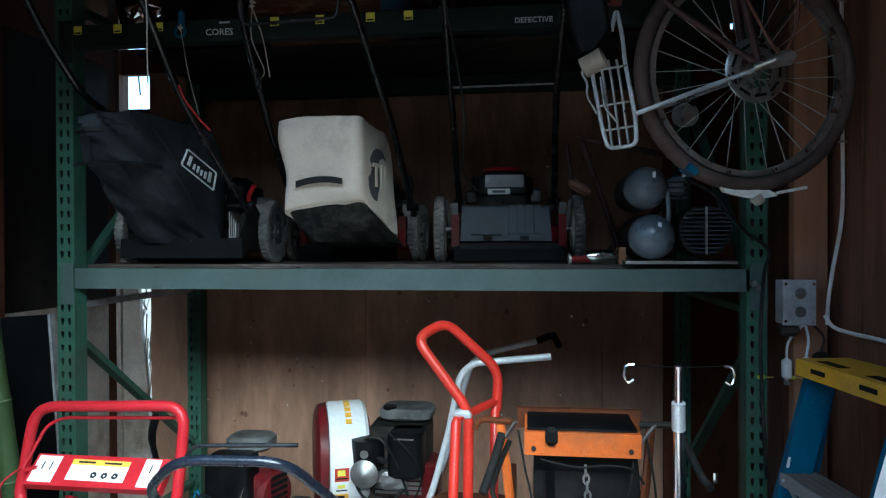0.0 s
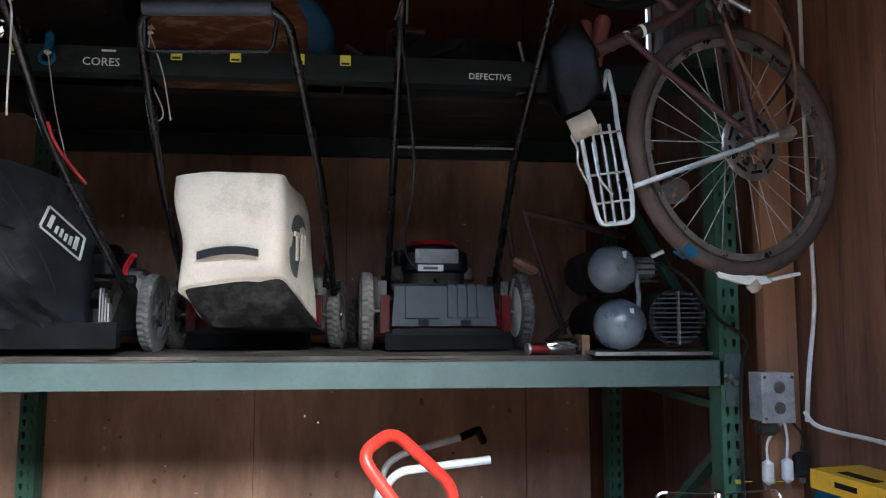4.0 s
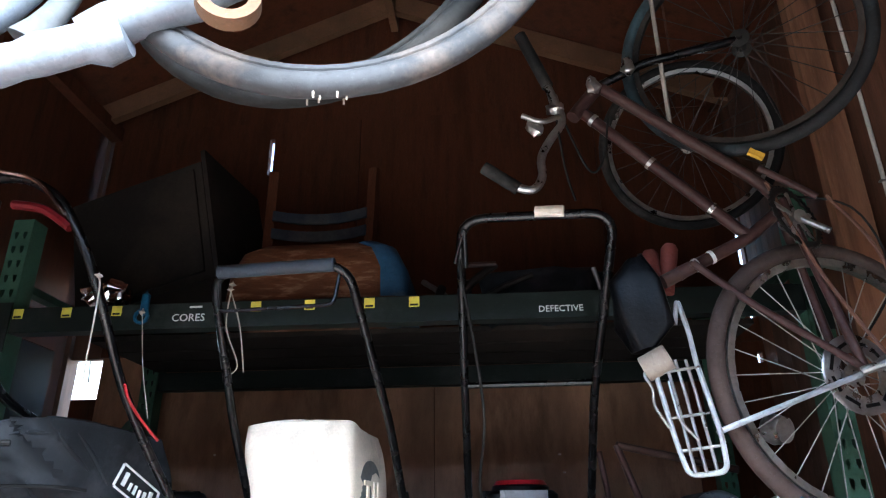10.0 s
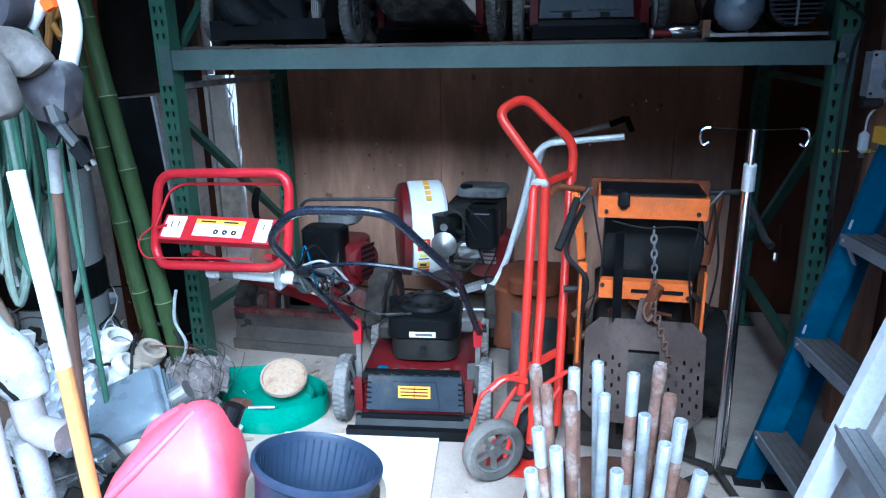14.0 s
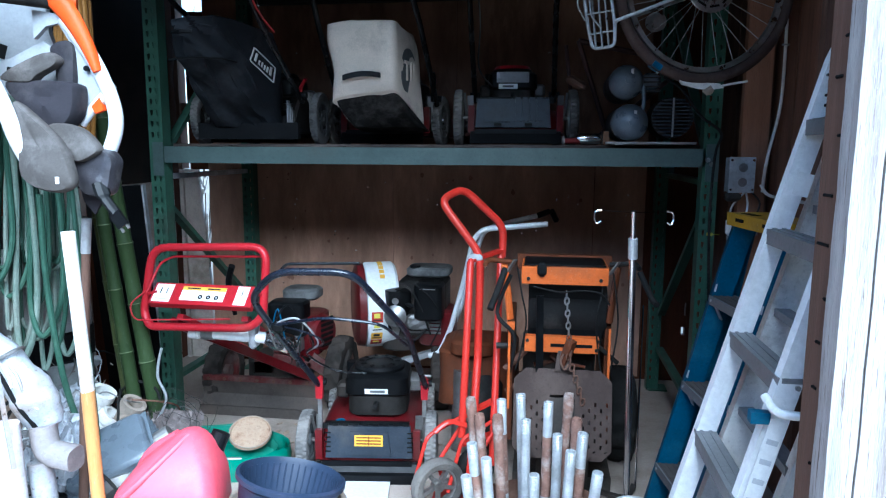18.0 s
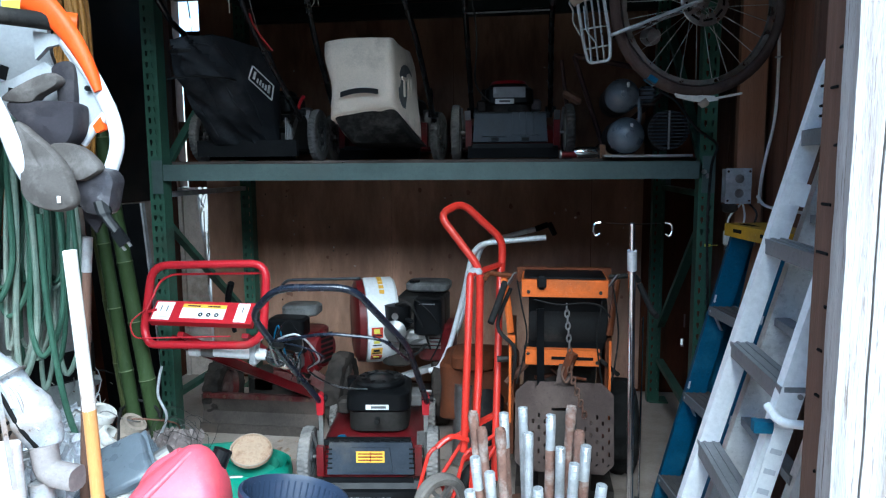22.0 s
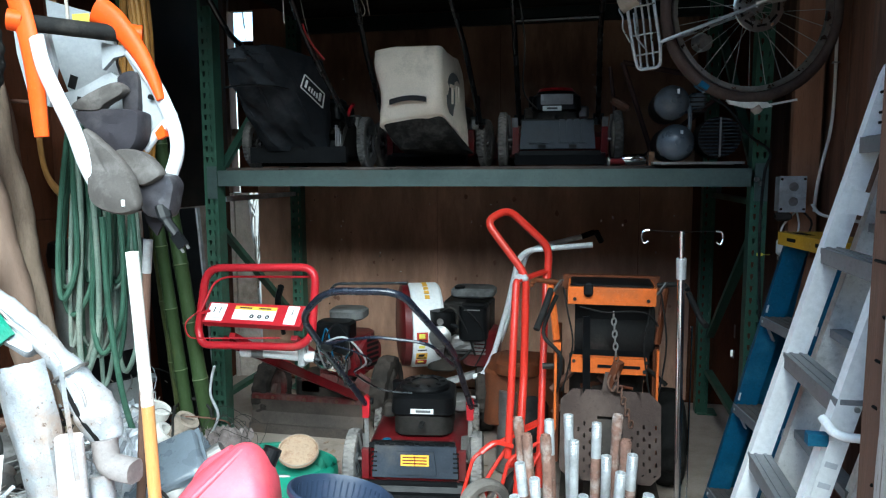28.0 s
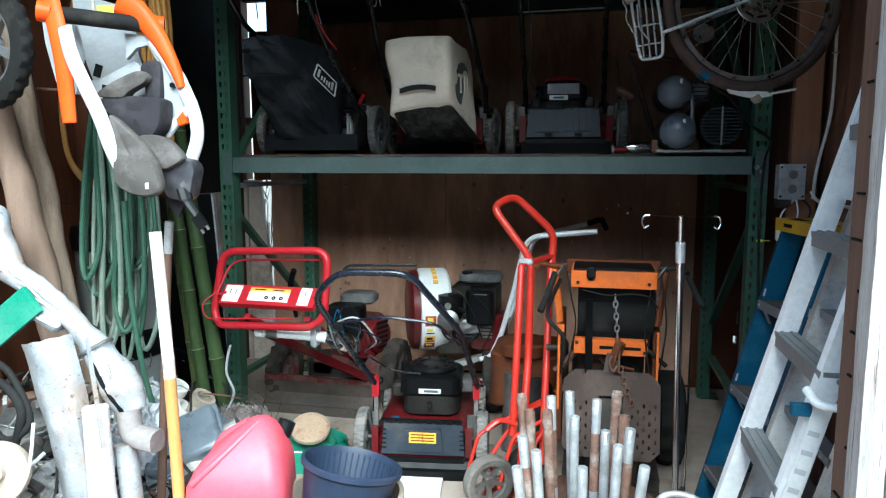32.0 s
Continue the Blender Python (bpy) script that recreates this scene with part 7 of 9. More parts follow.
part("flange", rough(rbox(0, 0, 0, 0.05, 0.13, 0.06, 0.02), 0.01, 25, 1), heat_shield, mx, m=ix @ pose(-1.2, -1.26, 0.84, 20, 25, 0))
part("elbow", rough(tube(rounded([ix @ Vector(p) for p in ((-0.9, -1.28, 0.57), (-0.885, -1.29, 0.49), (-0.79, -1.29, 0.485))], 0.05), 0.038, 14), 0.006, 25), elbow_m, mx, smooth=True)
part("down_pipe", rough(tube([ix @ Vector(p) for p in ((-0.9, -1.3, 0.47), (-0.875, -1.31, 0.25), (-0.83, -1.3, 0.02))], 0.034, 14), 0.004, 20), heat_shield, mx, smooth=True)
part("rusty_pipe", rough(tube([ix @ Vector(p) for p in ((-0.945, -1.37, 0.61), (-0.94, -1.37, 0.35), (-0.93, -1.35, 0.0))], 0.04, 12), 0.004, 20), flaking, mx, smooth=True)
sl = thing("bent_metal_sheet", "bent pale sheet-metal panel standing in the scrap", "metal sheet", pose(-0.98, -1.4, 0))
bm = bmesh.new()
bmesh.ops.create_grid(bm, x_segments=10, y_segments=24, size=1.0)
for v in bm.verts:
    u, w = v.co.x, (v.co.y + 1) * 0.5
    z = 0.02 + 0.79 * w + 0.02 * u * w
    v.co = Vector((-0.1 * w - 0.06 * w * w + u * (0.06 + 0.022 * w), 0.02 * w + 0.03 * u * u + 0.012 * noise.noise(Vector((u * 2, w * 7, 0))) + (0.03 if u > 0.9 else 0), z + 0.01 * noise.noise(Vector((u * 3, 1, w)))))
geo = bmesh.ops.extrude_face_region(bm, geom=bm.faces[:])
for v in [g for g in geo["geom"] if isinstance(g, bmesh.types.BMVert)]:
    v.co.y += 0.003
part("sheet", bm, heat_shield, sl, smooth=True)
part("rod", bar((0.09, -0.01, 0.5), (0.03, 0.02, 0.83), 0.012, 0.006), heat_shield, sl)
gb = thing("green_board", "green painted board end leaning among the scrap", "board", pose(-1.42, -1.3, 0.0))
part("board", bar((-0.2, -0.02, 0.62), (0.21, 0.0, 0.93), 0.1, 0.02, roll=90), tub_green, gb, bevel=0.003)
part("stick", bar((-0.05, 0.03, 0), (-0.03, 0.012, 0.75), 0.02, 0.02), weathered, gb)
wl = thing("small_rubber_wheel", "small knobbly black wheel hanging from a rope", "wheel", pose(-1.37, -1.22, 1.74))
wheel(wl, (0, 0, 0), 0.19, 0.05, rubber_black, wheel_grey, 75, 24, 0.008, 5)
part("hanger", tube([(0, 0, 0), (-0.1, 0.0, 0.3), (-0.12, 0, 1.9)], 0.006, 6), rope_m, wl)

# the scrap heap: engines, fittings, wires
dusty_engine = material("dusty_cast_metal", (0.26, 0.255, 0.25), 0.7, metal=0.2, scale=14, grain=70, var=0.4, stain=(0.1, 0.09, 0.085), stain_amount=0.6, bump=0.4)
def scrap_engine(x, y, z, s, rot, mat, lab):
    e = thing("scrap_engine", lab, "engine", pose(x, y, z, *rot), "scrap engines")
    part("block", rough(rbox(0, 0, 0, 0.2 * s, 0.26 * s, 0.2 * s, 0.03 * s), 0.006, 25, 1), mat, e, smooth=True)
    for i in range(6):
        part("fin", box(-0.14 * s, 0.14 * s, -0.108 * s, 0.108 * s, 0.03 * s + i * 0.026 * s, 0.037 * s + i * 0.026 * s), mat, e)
    part("cover", lathe([(0, 0.0), (0.08 * s, 0), (0.09 * s, 0.015), (0.07 * s, 0.04), (0, 0.05)], 20, m=pose(0, -0.1 * s, 0.1 * s, 90, 0, 0)), steel, e, smooth=True)
    part("port", cyl((0.13 * s, 0, 0.12 * s), (0.19 * s, 0, 0.13 * s), 0.03 * s), steel, e)
    part("bracket", bar((-0.14 * s, 0.05, 0.05), (-0.2 * s, 0.0, 0.16), 0.03, 0.01), rust, e)
    return e


scrap_engine(-0.95, -0.8, 0.15, 1.1, (28, -22, 30), tank_grey, "dark slate ribbed motor housing lying on the floor")
scrap_engine(-1.45, -1.3, 0.0, 1.3, (0, 0, 15), dusty_engine, "grimy scrap engine in the heap")
scrap_engine(-1.3, -1.5, 0.24, 0.9, (10, 20, -30), steel, "small grey scrap engine on the heap")
scrap_engine(-1.35, -0.85, 0.02, 1.1, (0, -10, 60), dusty_engine, "dusty grey scrap engine behind the heap")
scrap_engine(-1.55, -1.15, 0.26, 1.0, (15, 0, 70), dusty_engine, "dusty engine block on top of the heap")
scrap_engine(-0.85, -1.05, 0.0, 0.8, (0, 12, 20), black_plastic, "black motor lying by the fuel can")
for k, (x, y, z, m) in enumerate(((-1.24, -0.56, 0.345, white_dull), (-1.14, -0.52, 0.29, bucket_m), (-1.2, -0.6, 0.27, white_dull))):
    f = thing("pipe_fitting", ("chalky white plastic pipe fitting on the heap", "cream plastic pipe fitting on the heap", "white plastic elbow on the heap")[k], "pipe fitting", pose(x, y, z, 20 * k, 30, 40 * k), "pipe fittings")
    part("body", lathe([(0.036, -0.065), (0.052, -0.065), (0.052, -0.03), (0.044, -0.024), (0.044, 0.024), (0.052, 0.03), (0.052, 0.065), (0.036, 0.065), (0.036, -0.065)], 20), m, f, smooth=True)
    part("branch", lathe([(0.024, 0.0), (0.034, 0.0), (0.034, 0.06), (0.024, 0.06), (0.024, 0)], 16, m=pose(0, 0, 0, 90, 0, 0)), m, f, smooth=True)
sup = thing("scrap_crate", "low dark crate holding scrap under the fittings", "crate", pose(-1.32, -0.42, 0))
for x in (-0.2, 0.19):
    part("side", box(x, x + 0.012, -0.15, 0.15, 0.0, 0.26), ply_dark, sup)
for y in (-0.15, 0.14):
    part("end", box(-0.19, 0.19, y, y + 0.012, 0.0, 0.26), ply_dark, sup)
part("bottom", box(-0.19, 0.19, -0.14, 0.14, 0.01, 0.03), ply_dark, sup)
part("rags", rough(rbox(0, 0, 0.03, 0.24, 0.36, 0.26, 0.05), 0.03, 14, 3), seat_dark, sup, smooth=True)
gp = thing("corrugated_pipe", "grey bent plastic pipe on the floor", "pipe", pose(-0.95, -0.78, 0.05))
part("pipe", tube(smooth_path([(-0.2, 0.12, 0.1), (-0.1, 0.08, 0.13), (0.0, 0.0, 0.12), (0.05, -0.08, 0.03), (0.07, -0.14, -0.01)]), 0.035, 14), galv, gp, smooth=True)
part("collar", cyl((-0.2, 0.12, 0.1), (-0.24, 0.135, 0.095), 0.04, n=16), steel, gp)


def crumple(m, w, d, mat, lab, seed):
    """A crushed sheet: ridged, folded and lying on the scrap."""
    o = thing("crumpled_sheeting", lab, "sheeting", m, "crumpled sheeting")
    bm = bmesh.new()
    bmesh.ops.create_grid(bm, x_segments=22, y_segments=22, size=0.5)
    for v in bm.verts:
        q = Vector((v.co.x * 7 + seed, v.co.y * 7, seed))
        h = 0.10 * (0.5 - abs(noise.noise(q))) + 0.05 * (0.4 - abs(noise.noise(q * 2.3)))
        k = noise.noise_vector(q * 0.8)
        edge = max(abs(v.co.x), abs(v.co.y)) * 2
        v.co = Vector((v.co.x * w + 0.03 * k.x, v.co.y * d + 0.03 * k.y, h - 0.09 * edge ** 3))
    ob_ = part("sheet", bm, mat, o)
    so = ob_.modifiers.new("thickness", "SOLIDIFY")
    so.thickness = 0.002
    return o


dust_film = material("dusty_clear_plastic", (0.5, 0.52, 0.56), 0.3, spec=0.5, scale=14, grain=60, var=0.35, stain=(0.22, 0.2, 0.18), stain_amount=0.5, bump=0.2)
dust_cloth = material("dusty_brown_cloth", (0.24, 0.2, 0.19), 0.9, scale=14, grain=80, var=0.3, stain=(0.12, 0.1, 0.09), stain_amount=0.4, bump=0.4)
crumple(pose(-1.12, -0.95, 0.36, 35, 10, 20), 0.2, 0.3, dust_film, "crumpled dusty clear plastic sheeting on the scrap heap", 1.3)
crumple(pose(-0.97, -0.96, 0.22, 40, 15, -30), 0.14, 0.2, dust_film, "small crushed piece of grey plastic film in the scrap", 4.1)
crumple(pose(-1.36, -0.62, 0.34, 30, 0, 60), 0.3, 0.26, dust_film, "crumpled plastic film lying beside the pipe fittings", 7.7)
crumple(pose(-0.97, -0.5, 0.24, 25, 0, 15), 0.24, 0.2, dust_cloth, "folded dusty brown cloth lying on the scrap", 9.2)
cw = thing("curled_wire", "stiff pale wire curling up out of the scrap", "wire", pose(-0.98, -0.5, 0.26))
part("wire", tube(smooth_path([(-0.06, 0.02, -0.02), (-0.01, 0.0, 0.05), (0.02, -0.02, 0.12), (-0.005, -0.03, 0.2), (0.01, -0.04, 0.28), (0.03, -0.05, 0.33)]), 0.0055, 8), galv, cw, smooth=True)
rng = random.Random(91)
for i in range(9):
    c, r = Vector((rng.uniform(-0.03, 0.12), rng.uniform(-0.1, 0.08), rng.uniform(-0.06, 0.04))), rng.uniform(0.05, 0.12)
    part("coil", tube(smooth_path([c + Vector((r * math.cos(a), 0.4 * r * math.sin(a) + 0.02 * math.sin(2 * a + i), r * 0.8 * math.sin(a) + 0.02 * math.cos(3 * a))) for a in [0.7 * k + i for k in range(9)]]), 0.0012, 5), dark_metal, cw)
wr = tagged(thing("wire_tangle", "tangle of pale and dark wires over the scrap heap", "wires"), kind="stuff")
rng = random.Random(77)
for k, mt in enumerate((galv, rubber_black, white_dull, steel, rust)):
    bm = bmesh.new()
    for i in range((12, 34, 3, 22, 14)[k]):
        c = Vector((rng.uniform(-1.65, -0.85), rng.uniform(-1.5, -0.3), 0))
        c.z = 0.12 + 0.45 * max(0.0, min(1.0, (-0.9 - c.x) / 0.6)) * rng.uniform(0.6, 1.0)
        r, a0, span = rng.uniform(0.05, 0.2), rng.uniform(0, 6.3), rng.uniform(1.2, 4.5)
        m = Matrix.Translation(c) @ pose(0, 0, 0, rng.uniform(-50, 50), rng.uniform(-50, 50), 0)
        pts = [m @ Vector((r * (1 + 0.15 * math.sin(3 * a)) * math.cos(a0 + a), r * math.sin(a0 + a), 0.03 * math.sin(2 * a))) for a in [span * q / 14 for q in range(15)]]
        tube(pts, rng.uniform(0.0018, 0.004) * (1.8 if k == 1 else 1.0), 6, bm=bm)
    part("wires", bm, mt, wr, smooth=True)
for k, (pts, r, mt) in enumerate((([(-1.42, -1.46, 0.84), (-1.3, -1.48, 0.78), (-1.21, -1.5, 0.68), (-1.2, -1.5, 0.52), (-1.1, -1.5, 0.46), (-1.04, -1.48, 0.5)], 0.006, galv),
                                  ([(-1.25, -1.42, 0.3), (-1.38, -1.42, 0.5), (-1.3, -1.4, 0.68), (-1.18, -1.41, 0.6), (-1.22, -1.42, 0.42), (-1.1, -1.44, 0.36)], 0.014, rubber_black),
                                  ([(-1.4, -1.5, 0.32), (-1.22, -1.53, 0.3), (-1.08, -1.52, 0.42), (-1.05, -1.5, 0.6)], 0.005, white_dull),
                                  ([(-1.45, -1.4, 0.6), (-1.33, -1.44, 0.42), (-1.2, -1.46, 0.34), (-1.12, -1.45, 0.2)], 0.018, galv),
                                  ([(-1.36, -1.35, 0.74), (-1.24, -1.38, 0.7), (-1.16, -1.4, 0.56), (-1.24, -1.42, 0.5), (-1.34, -1.4, 0.58)], 0.011, rubber_black))):
    cd = thing("scrap_cable", ("stiff pale cable bent over the scrap heap", "thick black hose looped in the scrap", "white wire curving over the scrap", "grey conduit sticking out of the scrap", "black cable coiled on the scrap")[k], "cable", group="scrap cables")
    part("cable", tube(smooth_path(pts), r, 10), mt, cd, smooth=True)
bits = tagged(thing("scrap_bits", "loose bolts, straw and small scrap pieces on the heap", "scrap"), kind="stuff")
for k, mt in enumerate((galv, rust, dark_metal, white_dull, rope_m, steel)):
    bm = bmesh.new()
    for i in range((90, 80, 110, 25, 120, 90)[k]):
        x, y = rng.uniform(-1.7, -0.8), rng.uniform(-1.55, -0.3)
        z = 0.03 + 0.5 * max(0.0, min(1.0, (-0.95 - x) / 0.5)) * rng.uniform(0.2, 1.0)
        if k == 4:
            a = Vector((x, y, z + 0.05))
            tube([a, a + Vector((rng.uniform(-0.06, 0.06), rng.uniform(-0.06, 0.06), rng.uniform(-0.03, 0.03)))], 0.0018, 4, bm=bm)
        else:
            s = rng.uniform(0.012, 0.045)
            t = rbox(0, 0, 0, s, s * rng.uniform(0.6, 2.5), s, s * 0.2, s * 0.1)
            t.transform(pose(x, y, z, rng.uniform(0, 90), rng.uniform(0, 90), rng.uniform(0, 360)))
            join(bm, rough(t, s * 0.12, 30))
    part("pieces", bm, mt, bits)
heap_m = material("dusty_scrap", (0.42, 0.41, 0.41), 0.75, metal=0.2, scale=20, grain=70, var=0.5, stain=(0.06, 0.055, 0.05), stain_amount=0.7, stain_scale=12, bump=0.6)
mound = tagged(thing("scrap_mound", "dark greasy heap of tangled metal scrap", "scrap"), kind="stuff")
bm = bmesh.new()
bmesh.ops.create_grid(bm, x_segments=50, y_segments=50, size=0.5)
for v in bm.verts:
    x, y = v.co.x * 1.0, v.co.y * 1.35
    h = 0.42 * max(0.0, 1 - (v.co.x / 0.5 + 0.35) ** 2 * 0.8) * max(0.0, 1 - (v.co.y / 0.5) ** 4)
    v.co = Vector((-1.3 + x * 0.95, -1.0 + y, h * (0.7 + 0.5 * noise.noise(Vector((x * 6, y * 6, 0)))) + 0.05 * noise.noise(Vector((x * 25, y * 25, 3)))))
part("heap", bm, heap_m, mound, smooth=True)
wh = thing("scrap_flywheel", "pale round flywheel lying on the scrap heap", "flywheel", pose(-1.18, -1.5, 0.44, 78, 0, 25))
part("disc", lathe([(0, 0), (0.06, 0), (0.09, 0.01), (0.095, 0.03), (0.09, 0.045), (0.03, 0.045), (0.025, 0.06), (0, 0.06)], 28), bucket_m, wh, smooth=True)
part("hub", cyl((0, 0, 0.06), (0, 0, 0.09), 0.015), steel, wh)

# ---- child's seat with orange and white arms ----
cs = thing("child_bike_seat", "grey child bicycle seat with white and orange arms hanging up", "child seat", pose(-0.9, -1.25, 1.55))
ik = Matrix.Translation((0.9, 1.25, -1.55))
k_ = lambda *p: ik @ Vector(p)


def strap(pts, w, d, mat, parent, name, lab=""):
    """A flat moulded arm along a line: w across the view, d deep."""
    sp_ = smooth_path([k_(*p) for p in pts], steps=6)
    rings = []
    for i, p in enumerate(sp_):
        t = (sp_[min(i + 1, len(sp_) - 1)] - sp_[max(i - 1, 0)]).normalized()
        side = t.cross(Vector((0, 1, 0))).normalized()
        ww = w[0] + (w[1] - w[0]) * i / (len(sp_) - 1)
        rings.append([p + side * ww * math.cos(a) + Vector((0, 1, 0)) * d * math.sin(a) for a in [2 * math.pi * j / 12 for j in range(12)]])
    return part(name, loft(rings), mat, parent, lab, smooth=True)


strap([(-1.085, -1.3, 1.9), (-1.03, -1.33, 1.79), (-1.004, -1.34, 1.679), (-0.997, -1.34, 1.56), (-0.993, -1.34, 1.485)], (0.036, 0.022), 0.016, orange_plastic, cs, "orange_arm", "bright orange plastic arm")
strap([(-0.98, -1.35, 1.76), (-0.955, -1.36, 1.68), (-0.92, -1.36, 1.6), (-0.872, -1.36, 1.5), (-0.84, -1.36, 1.41), (-0.805, -1.36, 1.345)], (0.023, 0.025), 0.014, shell_white, cs, "white_arm", "white plastic arm")
strap([(-0.9, -1.2, 1.865), (-0.84, -1.2, 1.825), (-0.776, -1.2, 1.75), (-0.73, -1.2, 1.67), (-0.7, -1.2, 1.595)], (0.045, 0.012), 0.018, orange_plastic, cs, "orange_arm", "bright orange plastic arm")
strap([(-0.8, -1.19, 1.745), (-0.735, -1.19, 1.655), (-0.695, -1.19, 1.58), (-0.667, -1.19, 1.505), (-0.664, -1.19, 1.44), (-0.69, -1.19, 1.37)], (0.023, 0.021), 0.016, shell_white, cs, "white_arm", "white plastic arm")
strap([(-0.69, -1.19, 1.53), (-0.735, -1.19, 1.49), (-0.768, -1.19, 1.45)], (0.016, 0.012), 0.012, shell_white, cs, "arm_web", "")
bm = bmesh.new()
bmesh.ops.create_grid(bm, x_segments=16, y_segments=16, size=1.0)
for v in bm.verts:
    u, w = v.co.x, v.co.y
    v.co = k_(-1.045 + 0.115 * u + 0.02 * (1 - w) * 0.5, -1.1 + 0.16 * (1 - u * u) * 0.6 - 0.06 * (w < 0) * w, 1.75 + 0.15 * w - 0.03 * u)
geo = bmesh.ops.extrude_face_region(bm, geom=bm.faces[:])
for v in [g for g in geo["geom"] if isinstance(g, bmesh.types.BMVert)]:
    v.co.y += 0.012
part("back_shell", bm, shell_grey, cs, smooth=True)
part("side_wing", prism([(-0.9, 1.77), (-0.821, 1.757), (-0.776, 1.737), (-0.75, 1.68), (-0.735, 1.615), (-0.698, 1.602), (-0.666, 1.557), (-0.66, 1.5), (-0.694, 1.505), (-0.714, 1.517), (-0.753, 1.477), (-0.768, 1.452),
                         (-0.79, 1.48), (-0.78, 1.6), (-0.786, 1.673), (-0.822, 1.731), (-0.86, 1.724), (-0.9, 1.69)], 0.016, m=ik @ pose(0, -1.19, 0)), shell_grey, cs, bevel=0.003)
part("shell_floor", rough(prism([(-1.12, 1.62), (-1.0, 1.64), (-0.89, 1.69), (-0.8, 1.61), (-0.79, 1.47), (-0.87, 1.45), (-0.98, 1.52), (-1.09, 1.58)], 0.02, m=ik @ pose(0, -1.165, 0)), 0.004, 9), shell_grey, cs, bevel=0.004)
part("shell_slot", box(-0.012, 0.012, -0.003, 0.003, -0.02, 0.02), hole_black, cs, m=ik @ pose(-1.02, -1.172, 1.66, 0, 20, 0))
part("shell_slot", box(-0.022, 0.022, -0.003, 0.003, -0.008, 0.008), hole_black, cs, m=ik @ pose(-0.985, -1.172, 1.605, 0, 10, 0))
part("bolt", cyl(k_(-0.735, -1.205, 1.605), k_(-0.735, -1.185, 1.605), 0.008, n=10), black_plastic, cs)
part("orange_tip", prism([(-0.725, 1.5), (-0.7, 1.525), (-0.69, 1.49), (-0.715, 1.48)], 0.018, m=ik @ pose(0, -1.205, 0)), orange_plastic, cs)
part("side_plate", prism([(-1.16, 1.86), (-1.05, 1.84), (-1.02, 1.7), (-1.05, 1.58), (-1.12, 1.62), (-1.15, 1.74)], 0.016, m=ik @ pose(0, -1.24, 0)), shell_grey, cs, bevel=0.003)
part("grab_bar", cyl(k_(-1.06, -1.33, 1.81), k_(-0.8, -1.17, 1.79), 0.024, n=14), rubber_black, cs, "black foam grab bar", smooth=True)
for a, b, mt in (((-1.08, -1.34, 1.815), (-1.05, -1.32, 1.81), orange_plastic), ((-0.83, -1.19, 1.795), (-0.78, -1.16, 1.79), orange_plastic)):
    part("bar_end", cyl(k_(*a), k_(*b), 0.03, n=14), mt, cs, smooth=True)


def cushion(outline, y, thick, mat, name, tilt=0.0):
    """A soft moulded pad: an outline in x, z, domed towards the front."""
    sp_ = smooth_path([(x, 0, z) for x, z in outline], True, 4)
    mid = sum(sp_, Vector()) / len(sp_)
    rs = [[mid.lerp(p, k) + Vector((0, y + d + tilt * (p.z - mid.z), 0)) for p in sp_] for k, d in ((0.95, thick), (1.0, thick * 0.5), (0.985, 0.003), (0.93, -0.004), (0.55, -0.009), (0.2, -0.01))]
    return part(name, loft([[ik @ p for p in r] for r in rs]), mat, cs, smooth=True)


cushion([(-0.847, 1.666), (-0.809, 1.685), (-0.777, 1.672), (-0.771, 1.615), (-0.777, 1.55), (-0.82, 1.56), (-0.83, 1.61)], -1.2, 0.03, seat_dark, "back_cushion", 0.1)
cushion([(-0.956, 1.565), (-0.845, 1.57), (-0.754, 1.563), (-0.737, 1.535), (-0.739, 1.474), (-0.77, 1.438), (-0.824, 1.448), (-0.905, 1.5)], -1.26, 0.06, seat_dark, "seat_cushion", 0.2)
cushion([(-0.968, 1.572), (-0.933, 1.605), (-0.837, 1.646), (-0.797, 1.635), (-0.797, 1.612), (-0.85, 1.583), (-0.879, 1.563)], -1.245, 0.03, seat_grey, "side_pad", 0.2)
cushion([(-0.854, 1.505), (-0.807, 1.478), (-0.716, 1.401), (-0.673, 1.316), (-0.675, 1.278), (-0.724, 1.266), (-0.793, 1.285), (-0.825, 1.323), (-0.833, 1.424)], -1.37, 0.03, seat_grey, "leg_pad", 0.15)
cushion([(-0.8, 1.445), (-0.714, 1.442), (-0.647, 1.385), (-0.661, 1.362), (-0.711, 1.346), (-0.77, 1.38)], -1.3, 0.03, seat_grey, "leg_pad", 0.15)
cushion([(-0.74, 1.35), (-0.654, 1.381), (-0.617, 1.354), (-0.62, 1.315), (-0.632, 1.262), (-0.661, 1.251), (-0.713, 1.268)], -1.29, 0.05, pouch_vinyl, "strap_pouch", 0.1)
part("pouch_flap", rough(prism([(-0.735, 1.29), (-0.7, 1.272), (-0.662, 1.25), (-0.69, 1.2), (-0.72, 1.235)], 0.012, m=ik @ pose(0, -1.27, 0)), 0.006, 25), seat_dark, cs)
part("tag", box(-0.005, 0.005, -0.001, 0.001, -0.009, 0.009), white_dull, cs, m=ik @ pose(-0.705, -1.392, 1.3))
part("strap", tube(smooth_path([k_(-0.65, -1.3, 1.29), k_(-0.63, -1.31, 1.25), k_(-0.6, -1.31, 1.21)]), [0.02] * 6 + [0.014] * 7, 8, flat=0.35), black_plastic, cs)
bk = part("buckle", box(-0.016, 0.016, -0.006, 0.006, -0.022, 0.022), black_plastic, cs, m=ik @ pose(-0.592, -1.31, 1.192, 0, -35, 0), bevel=0.003)
